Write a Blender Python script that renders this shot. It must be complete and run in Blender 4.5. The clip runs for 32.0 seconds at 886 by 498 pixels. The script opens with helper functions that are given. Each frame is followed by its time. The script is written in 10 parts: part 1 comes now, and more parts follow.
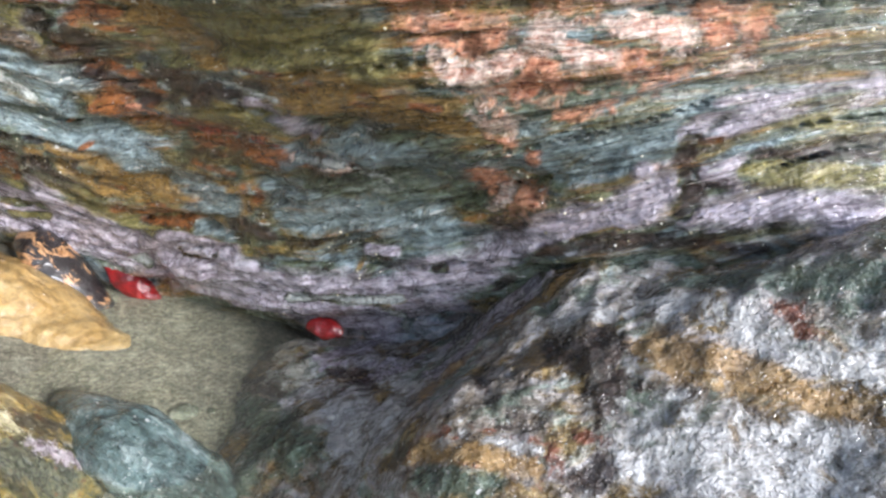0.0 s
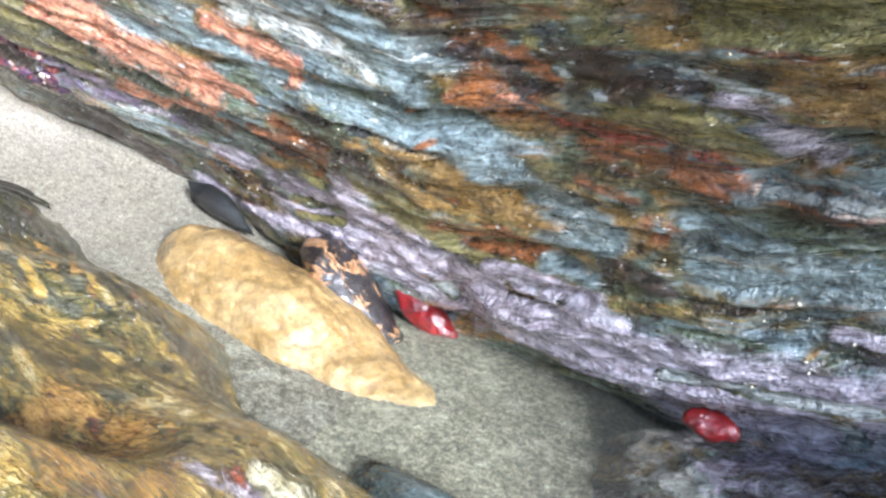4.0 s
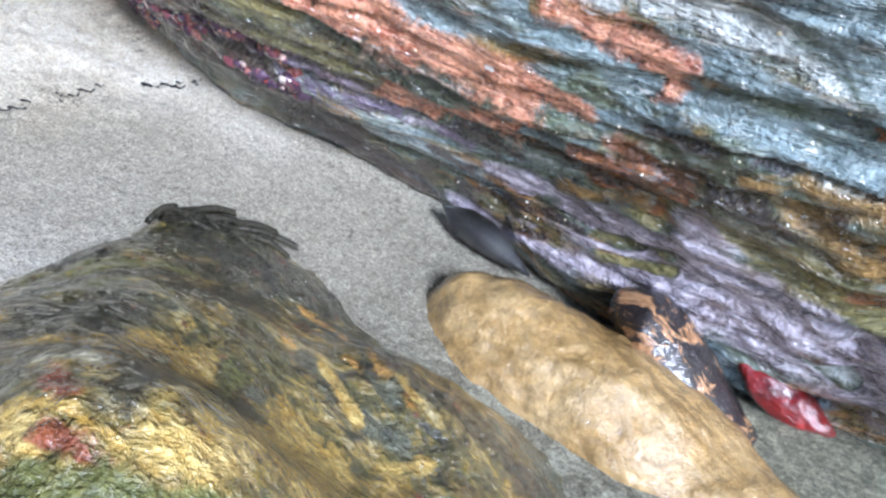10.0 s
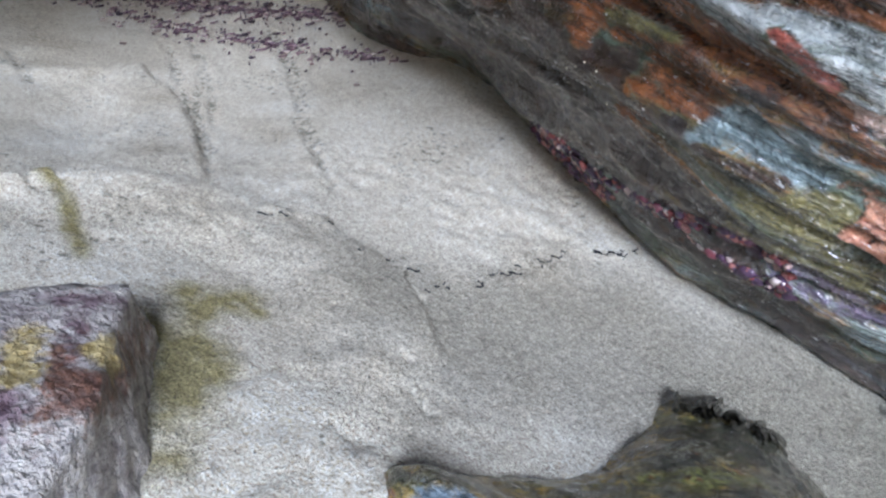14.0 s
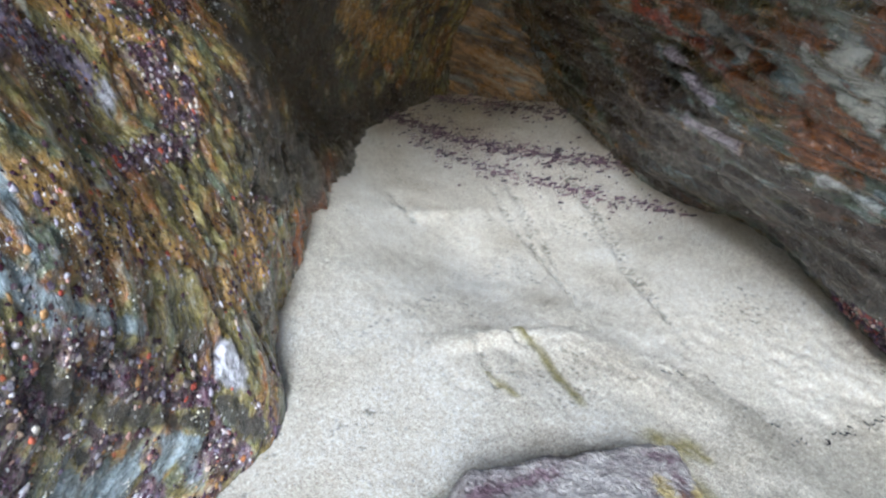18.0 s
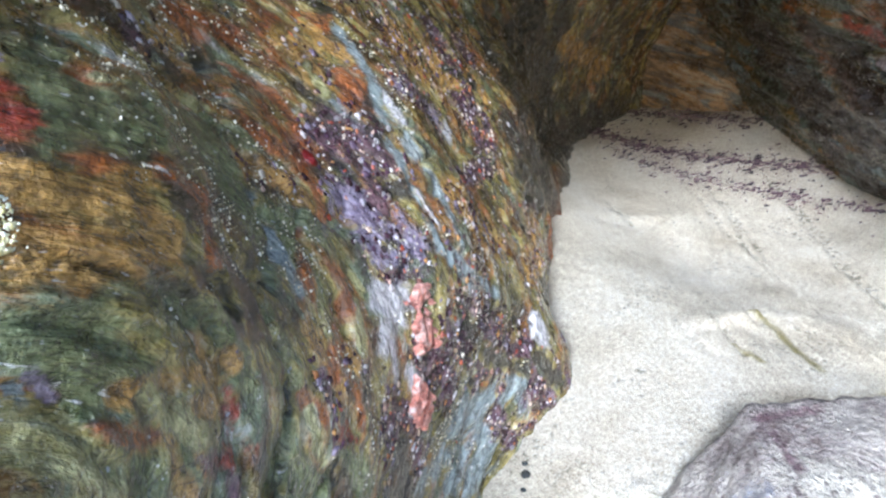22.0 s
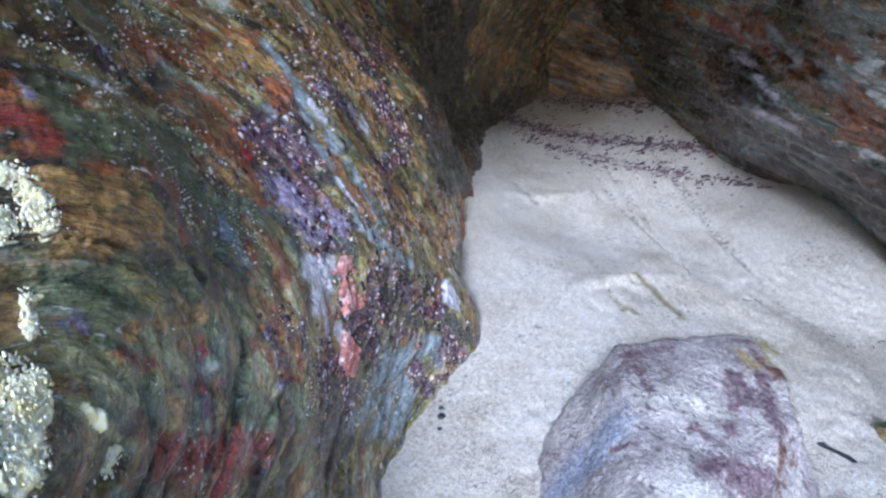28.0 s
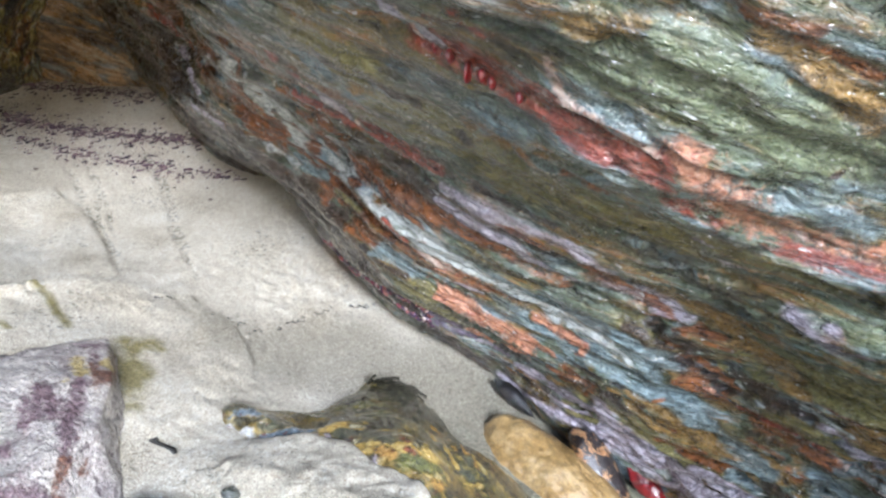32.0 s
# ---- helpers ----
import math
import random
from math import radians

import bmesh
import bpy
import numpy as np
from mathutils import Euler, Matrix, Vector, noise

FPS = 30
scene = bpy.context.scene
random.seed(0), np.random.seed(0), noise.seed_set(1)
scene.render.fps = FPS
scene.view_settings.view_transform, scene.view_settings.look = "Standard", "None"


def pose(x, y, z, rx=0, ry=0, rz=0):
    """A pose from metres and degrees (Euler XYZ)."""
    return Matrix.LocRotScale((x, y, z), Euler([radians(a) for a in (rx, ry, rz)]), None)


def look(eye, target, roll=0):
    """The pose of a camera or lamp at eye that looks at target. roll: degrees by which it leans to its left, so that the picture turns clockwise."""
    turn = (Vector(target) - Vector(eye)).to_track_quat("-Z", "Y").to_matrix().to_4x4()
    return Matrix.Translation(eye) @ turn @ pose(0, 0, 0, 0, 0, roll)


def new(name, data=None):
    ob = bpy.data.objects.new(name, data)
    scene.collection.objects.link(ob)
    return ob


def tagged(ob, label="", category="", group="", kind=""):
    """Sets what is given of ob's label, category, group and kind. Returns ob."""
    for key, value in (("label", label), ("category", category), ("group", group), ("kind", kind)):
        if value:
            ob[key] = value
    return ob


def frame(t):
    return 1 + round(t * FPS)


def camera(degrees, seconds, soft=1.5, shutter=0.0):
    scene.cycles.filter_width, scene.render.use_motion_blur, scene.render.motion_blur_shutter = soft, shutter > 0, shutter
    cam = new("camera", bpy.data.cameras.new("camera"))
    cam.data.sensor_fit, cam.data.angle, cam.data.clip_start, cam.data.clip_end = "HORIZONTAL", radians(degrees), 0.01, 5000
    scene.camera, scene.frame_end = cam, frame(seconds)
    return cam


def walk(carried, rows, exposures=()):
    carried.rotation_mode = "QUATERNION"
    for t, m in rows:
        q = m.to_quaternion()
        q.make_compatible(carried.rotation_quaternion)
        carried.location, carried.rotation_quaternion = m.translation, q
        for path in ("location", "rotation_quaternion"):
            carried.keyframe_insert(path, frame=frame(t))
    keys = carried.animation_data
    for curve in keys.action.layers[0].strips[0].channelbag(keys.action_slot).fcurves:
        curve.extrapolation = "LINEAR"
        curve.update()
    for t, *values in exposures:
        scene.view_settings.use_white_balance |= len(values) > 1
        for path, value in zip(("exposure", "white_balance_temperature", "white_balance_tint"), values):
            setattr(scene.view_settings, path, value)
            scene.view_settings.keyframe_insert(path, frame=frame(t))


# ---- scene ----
import collections
cam = camera(64.9, 32, soft=2.4)
# seconds, eye in metres, turn in degrees
PATH = [
    (0, 0.0000, 0.0000, 0.4000, 68.00, 0.00, -0.00),
    (0.5, -0.0289, 0.0014, 0.3991, 68.07, -1.07, 2.54),
    (1, -0.0513, 0.0057, 0.4001, 67.56, -0.95, 4.50),
    (1.5, -0.0721, 0.0269, 0.4001, 66.72, 0.22, 7.36),
    (2, -0.0901, 0.0463, 0.3912, 67.24, -0.80, 8.57),
    (2.5, -0.1147, 0.0734, 0.3916, 68.16, -2.00, 9.40),
    (3, -0.1385, 0.1004, 0.3838, 67.39, -1.99, 11.51),
    (3.5, -0.1537, 0.1193, 0.3763, 67.36, -1.95, 12.51),
    (4, -0.1723, 0.1412, 0.3662, 68.39, -1.03, 14.51),
    (4.5, -0.1962, 0.1732, 0.3568, 67.15, -1.82, 17.61),
    (6.5, -0.2342, 0.2462, 0.3109, 65.99, -0.56, 20.61),
    (7, -0.2474, 0.2676, 0.3088, 66.52, 1.55, 20.09),
    (7.5, -0.2587, 0.2754, 0.3180, 63.97, 0.37, 17.06),
    (8, -0.2722, 0.2692, 0.3382, 63.62, 0.53, 15.43),
    (8.5, -0.2962, 0.2659, 0.3508, 64.22, 1.03, 17.31),
    (9, -0.3108, 0.2616, 0.3548, 65.43, 1.31, 18.52),
    (9.5, -0.3267, 0.2545, 0.3623, 65.75, 0.53, 20.16),
    (10, -0.3557, 0.2426, 0.3670, 65.41, 1.89, 22.89),
    (10.5, -0.3720, 0.2320, 0.3704, 65.60, 0.86, 26.84),
    (11, -0.3907, 0.2241, 0.3788, 67.49, 1.47, 29.10),
    (11.5, -0.4150, 0.2126, 0.3860, 67.45, 1.23, 31.33),
    (12, -0.4330, 0.1985, 0.4012, 67.82, 1.46, 33.19),
    (12.5, -0.4532, 0.1761, 0.4227, 69.60, 1.83, 34.68),
    (13, -0.4650, 0.1495, 0.4377, 70.59, 0.06, 36.95),
    (13.5, -0.4929, 0.1342, 0.4499, 70.81, -0.08, 39.01),
    (14, -0.5153, 0.1228, 0.4550, 72.32, 0.84, 39.61),
    (14.5, -0.5368, 0.1222, 0.4733, 73.21, 1.17, 40.60),
    (15, -0.5383, 0.0979, 0.4790, 73.88, 2.90, 42.78),
    (15.5, -0.5560, 0.0755, 0.5099, 73.93, 3.23, 44.33),
    (17.5, -0.5537, -0.1276, 0.5771, 76.17, -0.22, 49.96),
    (18, -0.5539, -0.1695, 0.5960, 77.55, -0.89, 51.85),
    (18.5, -0.5469, -0.2116, 0.6163, 79.32, -0.10, 53.40),
    (19, -0.5368, -0.2387, 0.6346, 80.56, 0.77, 53.81),
    (19.5, -0.5138, -0.2639, 0.6284, 79.17, 0.14, 56.37),
    (20, -0.5102, -0.2921, 0.6222, 78.59, 1.32, 60.00),
    (20.5, -0.4986, -0.3073, 0.6206, 78.18, 1.86, 62.93),
    (21, -0.4951, -0.3215, 0.6177, 78.10, 2.04, 64.57),
    (21.5, -0.4887, -0.3423, 0.6176, 78.61, 2.92, 64.57),
    (22, -0.4742, -0.3721, 0.6165, 78.62, 2.11, 63.76),
    (22.5, -0.4581, -0.3954, 0.6108, 79.46, 1.99, 64.55),
    (23, -0.4511, -0.4136, 0.6097, 79.36, 2.18, 65.11),
    (23.5, -0.4470, -0.4416, 0.6203, 79.05, 3.31, 67.36),
    (24, -0.4372, -0.4602, 0.6254, 79.30, 3.76, 69.04),
    (24.5, -0.4360, -0.4717, 0.6194, 78.46, 3.85, 70.74),
    (26.5, -0.4116, -0.4821, 0.6431, 77.45, 4.90, 68.31),
    (27, -0.4089, -0.4777, 0.6431, 77.40, 3.45, 66.64),
    (27.5, -0.3844, -0.4424, 0.6386, 77.09, 3.26, 61.64),
    (28, -0.3703, -0.4140, 0.6316, 77.05, 2.93, 57.61),
    (28.5, -0.3452, -0.3903, 0.6272, 76.87, 2.32, 53.54),
    (29, -0.3108, -0.3610, 0.6157, 75.70, 2.33, 48.26),
    (29.5, -0.2848, -0.3273, 0.6044, 74.81, 1.67, 44.31),
    (30, -0.2545, -0.3051, 0.6036, 75.04, 1.03, 40.82),
    (30.5, -0.2306, -0.2806, 0.6027, 74.96, 0.23, 37.76),
    (31, -0.1944, -0.2480, 0.6236, 75.24, -0.09, 33.38),
    (31.5, -0.1653, -0.2115, 0.6305, 74.44, 0.09, 30.42),
    (32, -0.1544, -0.1826, 0.6293, 75.29, 0.36, 28.90),
]
# seconds, stops, kelvin, tint
EXPOSURE = [(0, 1.45, 6100, 11), (1.5, 1.85, 5900, 11), (4, 1.95, 5600, 11), (7, 1.7, 5400, 11), (9, 1.5, 5250, 12), (11, 1.25, 5100, 12), (13, 0.95, 5050, 12), (15, 0.8, 5250, 11), (19, 1.3, 5250, 8), (23, 1.5, 5500, 10), (24.5, 1.15, 5700, 13), (26.5, 1.02, 5450, 16), (28, 1.0, 4800, 16), (30, 1.1, 4950, 11), (32, 1.25, 5500, 10)]
walk(cam, [(t, pose(x, y, z, rx, ry, rz)) for t, x, y, z, rx, ry, rz in PATH], EXPOSURE)

# ---- daylight: overcast sky through the gully's open top and mouth ----
sky_world = bpy.data.worlds.new("sky")
scene.world = sky_world
sky_world.use_nodes = True
sky_nodes = sky_world.node_tree
sky = sky_nodes.nodes.new("ShaderNodeTexSky")
sky.sky_type, sky.sun_disc = "NISHITA", False
sky.sun_elevation, sky.sun_rotation = radians(23), radians(132)
sky.dust_density = 1.0
sky_nodes.links.new(sky.outputs[0], sky_nodes.nodes["Background"].inputs[0])
sky_nodes.nodes["Background"].inputs[1].default_value = 0.15

sun = new("sun", bpy.data.lights.new("sun", "SUN"))
sun.data.energy, sun.data.angle, sun.data.color = 3.1, radians(16), (1.0, 0.98, 0.96)
sun.matrix_world = look((1.14, -1.04, 0.66), (0, 0, 0))

# ---- number noise, tables and meshes ----


def lattice(ix, iy, iz, seed):
    h = (ix * 374761393 + iy * 668265263 + iz * 1274126177 + seed * 974634577) & 0xFFFFFFFF
    h = ((h ^ (h >> 13)) * 1103515245) & 0xFFFFFFFF
    h = ((h ^ (h >> 15)) * 2246822519) & 0xFFFFFFFF
    return ((h ^ (h >> 16)) & 0xFFFFFF) / 16777215.0


def vnoise(x, y, z, seed=0):
    """Smooth noise, -1 to 1."""
    fx, fy, fz = np.floor(x), np.floor(y), np.floor(z)
    ix, iy, iz = (f.astype(np.int64) for f in (fx, fy, fz))
    a, b, c = (t * t * t * (t * (t * 6 - 15) + 10) for t in (x - fx, y - fy, z - fz))
    out = 0.0
    for i in (0, 1):
        for j in (0, 1):
            for k in (0, 1):
                w = (a if i else 1 - a) * (b if j else 1 - b) * (c if k else 1 - c)
                out = out + w * lattice(ix + i, iy + j, iz + k, seed)
    return out * 2 - 1


def fbm(x, y, z, octaves=4, seed=0, gain=0.5):
    total, amp, norm = 0.0, 1.0, 0.0
    for n in range(octaves):
        k = 2.03 ** n
        total = total + amp * vnoise(x * k + 17.3 * n, y * k - 9.1 * n, z * k + 4.7 * n, seed + n)
        norm, amp = norm + amp, amp * gain
    return total / norm


def smooth(a, b, v):
    t = np.clip((v - a) / (b - a), 0, 1)
    return t * t * (3 - 2 * t)


def weights(knots, v):
    knots = np.array(knots, float)
    v = np.clip(v, knots[0], knots[-1])
    i = np.clip(np.searchsorted(knots, v, side="right") - 1, 0, len(knots) - 2)
    h = knots[i + 1] - knots[i]
    t = (v - knots[i]) / h
    out, n = np.zeros((len(v), len(knots))), np.arange(len(v))
    out[n, i] += 2 * t ** 3 - 3 * t ** 2 + 1
    out[n, i + 1] += -2 * t ** 3 + 3 * t ** 2
    for j, g in ((i, t ** 3 - 2 * t ** 2 + t), (i + 1, t ** 3 - t ** 2)):
        lo, hi = np.maximum(j - 1, 0), np.minimum(j + 1, len(knots) - 1)
        g = g * h / (knots[hi] - knots[lo])
        np.add.at(out, (n, hi), g)
        np.add.at(out, (n, lo), -g)
    return out


def table(ka, kb, values, a, b):
    """A smooth surface through a small table of heights, at flat arrays a, b."""
    out = np.empty(len(a))
    t = np.array(values, float)
    for s in range(0, len(a), 40000):
        e = slice(s, s + 40000)
        out[e] = np.einsum("ni,ij,nj->n", weights(ka, a[e]), t, weights(kb, b[e]))
    return out


def grid_normals(p):
    n = np.cross(np.gradient(p, axis=1), np.gradient(p, axis=0))
    return n / np.maximum(np.linalg.norm(n, axis=2, keepdims=True), 1e-12)


def raw_mesh(name, verts, quads, material, attrs=None, shade=True):
    me = bpy.data.meshes.new(name)
    verts, quads = np.asarray(verts, np.float32), np.asarray(quads, np.int32)
    k = quads.shape[1]
    me.vertices.add(len(verts))
    me.vertices.foreach_set("co", verts.ravel())
    me.loops.add(quads.size)
    me.loops.foreach_set("vertex_index", quads.ravel())
    me.polygons.add(len(quads))
    me.polygons.foreach_set("loop_start", np.arange(0, quads.size, k, dtype=np.int32))
    me.update(calc_edges=True)
    me.polygons.foreach_set("use_smooth", np.full(len(quads), shade))
    for key, val in (attrs or {}).items():
        val = np.asarray(val, np.float32)
        if val.ndim == 1:
            me.attributes.new(key, "FLOAT", "POINT").data.foreach_set("value", val)
        else:
            me.attributes.new(key, "FLOAT_VECTOR", "POINT").data.foreach_set("vector", val.ravel())
    me.materials.append(material)
    me.validate()
    return me


def grid_quads(rows, cols):
    i = np.arange(rows * cols).reshape(rows, cols)
    return np.stack([i[:-1, :-1], i[:-1, 1:], i[1:, 1:], i[1:, :-1]], -1).reshape(-1, 4)


def solid(grid, away):
    """Sides and a back for a sheet of rock: further corners and faces, and the sheet's corner each one continues."""
    rows, cols = grid.shape[:2]
    i = np.arange(rows * cols).reshape(rows, cols)
    loop = np.concatenate([i[0, :-1], i[:-1, -1], i[-1, :0:-1], i[:0:-1, 0]])
    if len(loop) % 2:
        loop = loop[:-1]
    edge = grid.reshape(-1, 3)[loop]
    n, k = rows * cols, len(loop)
    back = edge + np.array(away) + 0.06 * np.stack([fbm(edge[:, 0] * 5, edge[:, 1] * 5, edge[:, 2] * 5, 3, s) for s in (301, 302, 303)], -1)
    verts = np.concatenate([back, back.mean(0, keepdims=True)])
    a = np.arange(k)
    b = (a + 1) % k
    sides = np.stack([loop[a], n + a, n + b, loop[b]], -1)
    fan = np.stack([n + a[::2], n + k + 0 * a[::2], n + (a[::2] + 2) % k, n + (a[::2] + 1) % k], -1)
    return verts, np.concatenate([sides, fan]), np.r_[loop, loop[:1]]


def rock_sheet(name, grid, material, attrs, away):
    """A sheet of rock with a thickness."""
    verts, quads, source = solid(grid, away)
    attrs = {key: np.concatenate([val, val[source]]) for key, val in attrs.items()}
    return raw_mesh(name, np.concatenate([grid.reshape(-1, 3), verts]), np.concatenate([grid_quads(*grid.shape[:2]), quads]), material, attrs)


def part(name, mesh, parent, label=""):
    ob = new(name, mesh)
    ob.parent = parent
    return tagged(ob, label)


# ---- materials ----


class Nodes:
    """A small helper for node materials."""

    def __init__(self, name):
        self.mat = bpy.data.materials.new(name)
        self.mat.use_nodes = True
        self.tree = self.mat.node_tree
        self.bsdf = self.tree.nodes["Principled BSDF"]

    def add(self, kind, **inputs):
        node = self.tree.nodes.new("ShaderNode" + kind)
        for key, val in inputs.items():
            self.put(node, key.replace("_", " "), val)
        return node

    def put(self, node, key, val):
        socket = node.inputs[int(key)] if key.isdigit() else node.inputs[key]
        if isinstance(val, bpy.types.NodeSocket):
            self.tree.links.new(val, socket)
        else:
            socket.default_value = val

    def attr(self, name, out="Fac"):
        node = self.add("Attribute")
        node.attribute_name = name
        return node.outputs[out]

    def math(self, op, a, b=0.0, c=0.0):
        node = self.add("Math")
        node.operation = op
        for n, v in enumerate((a, b, c)):
            self.put(node, str(n), v)
        return node.outputs[0]

    def place(self, vec=None, scale=(1, 1, 1)):
        node = self.add("Mapping", Scale=scale)
        self.put(node, "Vector", vec if vec is not None else self.add("TexCoord").outputs["Object"])
        return node.outputs[0]

    def noise(self, vec, scale, detail=4.0, rough=0.55, warp=0.0, out="Fac"):
        node = self.add("TexNoise", Vector=vec, Scale=scale, Detail=detail, Roughness=rough, Distortion=warp)
        return node.outputs[out]

    def cells(self, vec, scale, out="Distance", feature="F1"):
        node = self.add("TexVoronoi", Vector=vec, Scale=scale)
        node.feature = feature
        return node.outputs[out]

    def ramp(self, fac, stops):
        node = self.add("ValToRGB", Fac=fac)
        el = node.color_ramp.elements
        while len(el) < len(stops):
            el.new(0.5)
        for e, (at, col) in zip(el, stops):
            e.position, e.color = at, (*col, 1) if len(col) == 3 else col
        return node.outputs[0]

    def step(self, v, a, b):
        node = self.add("MapRange", Value=v, From_Min=a, From_Max=b)
        return node.outputs[0]

    def mix(self, fac, a, b, how="MIX"):
        node = self.add("Mix")
        node.data_type, node.blend_type = "RGBA", how
        for key, val in ((0, fac), (6, a), (7, b)):
            if isinstance(val, bpy.types.NodeSocket):
                self.tree.links.new(val, node.inputs[key])
            else:
                node.inputs[key].default_value = (*val, 1) if isinstance(val, tuple) else val
        return node.outputs[2]

    def bump(self, height, strength, dist, under=None):
        node = self.add("Bump", Height=height, Strength=strength, Distance=dist)
        if under is not None:
            self.put(node, "Normal", under)
        return node.outputs[0]

    def done(self, color, rough, normal=None, spec=0.5, coat=0.0):
        self.put(self.bsdf, "Base Color", (*color, 1) if isinstance(color, tuple) else color)
        self.put(self.bsdf, "Roughness", rough)
        self.put(self.bsdf, "Specular IOR Level", spec)
        if coat:
            self.put(self.bsdf, "Coat Weight", coat)
            self.put(self.bsdf, "Coat Roughness", 0.035)
        if normal is not None:
            self.put(self.bsdf, "Normal", normal)
            if coat and not self.bsdf.inputs["Coat Normal"].is_linked:
                self.put(self.bsdf, "Coat Normal", normal)
        return self.mat


def rock_material(name, stops, layers=(), speck=((0.6, 0.6, 0.58), 0.66), wet=0.3, along=(9, 90, 90), warm=None, cool=None, film=0.6, fold=1.0, ratio=3.4, dark=0.6, crack=0.6, grain=260, leaf=3.4):
    """Layered wet rock. stops: colours across the beds; warm, cool: further sets in broad patches; ratio: how much longer the marks are along the beds.
    layers: mask attribute, two colours, edge noise scale, bite."""
    m = Nodes(name)
    beds = m.attr("beds", "Vector")
    obj = m.add("TexCoord").outputs["Object"]

    def stretched(k):
        return m.place(beds, (k / ratio, k, k))

    lines = m.noise(m.place(beds, along), 1.0, 5, 0.58, 0.8)
    broad = m.noise(stretched(18), 1.0, 4, 0.6, 1.2)
    leaves = m.noise(m.place(beds, (along[0] * 1.7, along[1] * leaf, along[2] * leaf)), 1.0, 4, 0.6, 0.35)
    mixed = m.math("ADD", m.math("MULTIPLY", lines, 0.38), m.math("MULTIPLY", broad, 0.4))
    mixed = m.step(m.math("ADD", mixed, m.math("MULTIPLY", leaves, 0.22)), 0.38, 0.62)
    color = m.ramp(mixed, stops)
    where = m.add("SeparateXYZ", Vector=m.noise(stretched(26), 1.0, 5, 0.62, 1.0, "Color")).outputs
    if warm:
        color = m.mix(m.step(where[0], 0.47, 0.57), color, m.ramp(mixed, warm))
    if cool:
        color = m.mix(m.step(where[1], 0.53, 0.62), color, m.ramp(mixed, cool))
    color = m.mix(m.math("MULTIPLY", m.step(where[2], 0.56, 0.66), dark), color, tuple(c * 0.8 for c in stops[0][1]))
    fine = m.noise(obj, 230, 4, 0.65)
    lump = m.noise(stretched(210), 1.0, 4, 0.62, 0.4)
    raised = None
    for mask, first, second, scale, bite in layers:
        value = m.attr(mask)
        edge = m.noise(obj, scale * 7, 6, 0.68, 0.6) if mask in ("orange", "pink") else m.noise(stretched(scale * 5), 1.0, 6, 0.68, 0.6)
        amount = m.math("MULTIPLY_ADD", m.math("SUBTRACT", edge, 0.5), bite * 3.4, m.math("MULTIPLY", value, 0.86 if bite > 0.75 else 0.95))
        amount = m.math("MULTIPLY", m.step(amount, 0.3, 0.68), m.step(value, 0.03, 0.3))
        tone = m.mix(m.step(m.math("ADD", m.math("MULTIPLY", lump, 0.5), m.math("MULTIPLY", leaves, 0.5)), 0.4, 0.6), first, second)
        if mask in ("orange", "pink"):
            tone = m.mix(m.step(m.noise(obj, 95, 4, 0.65, 0.5), 0.42, 0.6), tone, second)
        color = m.mix(m.math("MULTIPLY", amount, 0.9), color, tone)
        if mask in ("orange", "pink", "lilac", "pale", "cream"):
            raised = amount if raised is None else m.math("MAXIMUM", raised, amount)
    color = m.mix(0.38, color, m.ramp(fine, [(0.3, (0.14, 0.14, 0.14)), (0.5, (0.5, 0.5, 0.5)), (0.7, (0.9, 0.9, 0.89))]), "OVERLAY")
    cracks = m.math("ABSOLUTE", m.math("SUBTRACT", m.noise(stretched(45), 1.0, 5, 0.6, 0.8), 0.5))
    color = m.mix(m.math("MULTIPLY", m.step(cracks, 0.02, 0.0), crack), color, (0.012, 0.009, 0.007))
    # the default pale specks imitate wet glints; ridge and boulder pass dark ones
    dots = m.noise(stretched(grain), 1.0, 3, 0.55)
    color = m.mix(m.math("MULTIPLY", m.step(dots, speck[1], speck[1] + 0.05), 0.7), color, speck[0])
    rough = m.math("MULTIPLY", m.step(m.noise(obj, 60, 4, 0.65), 0.2, 0.8), wet * 1.5)
    low = m.bump(lines, 0.55 * fold, 0.012)
    if raised is not None:
        low = m.bump(raised, 0.6, 0.004, low)
    low = m.bump(leaves, 0.5 * fold, 0.004, low)
    low = m.bump(lump, 0.75, 0.006, low)
    nrm = m.bump(fine, 0.75, 0.0035, low)
    beads = m.noise(stretched(240), 1.0, 2, 0.5, 0.3)
    m.put(m.bsdf, "Coat Normal", m.bump(beads, 1.0, 0.007, low))
    return m.done(color, m.math("ADD", rough, 0.08), nrm, 0.5, film)


# ---- patches of colour, growth and painted shade, as soft strokes in space ----
WALL_MARKS, FACE_MARKS = {}, {}


def stroke(marks, layer, width, *points):
    """A soft band of a layer along points, half as wide as width on each side."""
    marks.setdefault(layer, []).append((width, np.array(points)))


def coat(marks, layer, width, *points):
    """A stroke that covers what was laid on before it."""
    marks.setdefault("coats", []).append((layer, width, np.array(points)))


def reach_of(flat, width, pts):
    """The points within reach of a stroke, and how far each lies in it."""
    reach = 2 * width
    near = np.nonzero(np.all((flat > pts.min(0) - reach) & (flat < pts.max(0) + reach), axis=1))[0]
    p, d = flat[near], np.full(len(near), 9.0)
    for a, b in zip(pts[:-1], pts[1:]):
        ab = b - a
        t = np.clip(((p - a) @ ab) / max(ab @ ab, 1e-9), 0, 1)
        d = np.minimum(d, np.linalg.norm(p - a - t[:, None] * ab, axis=1))
    return near, np.clip(1 - d / reach, 0, 1)


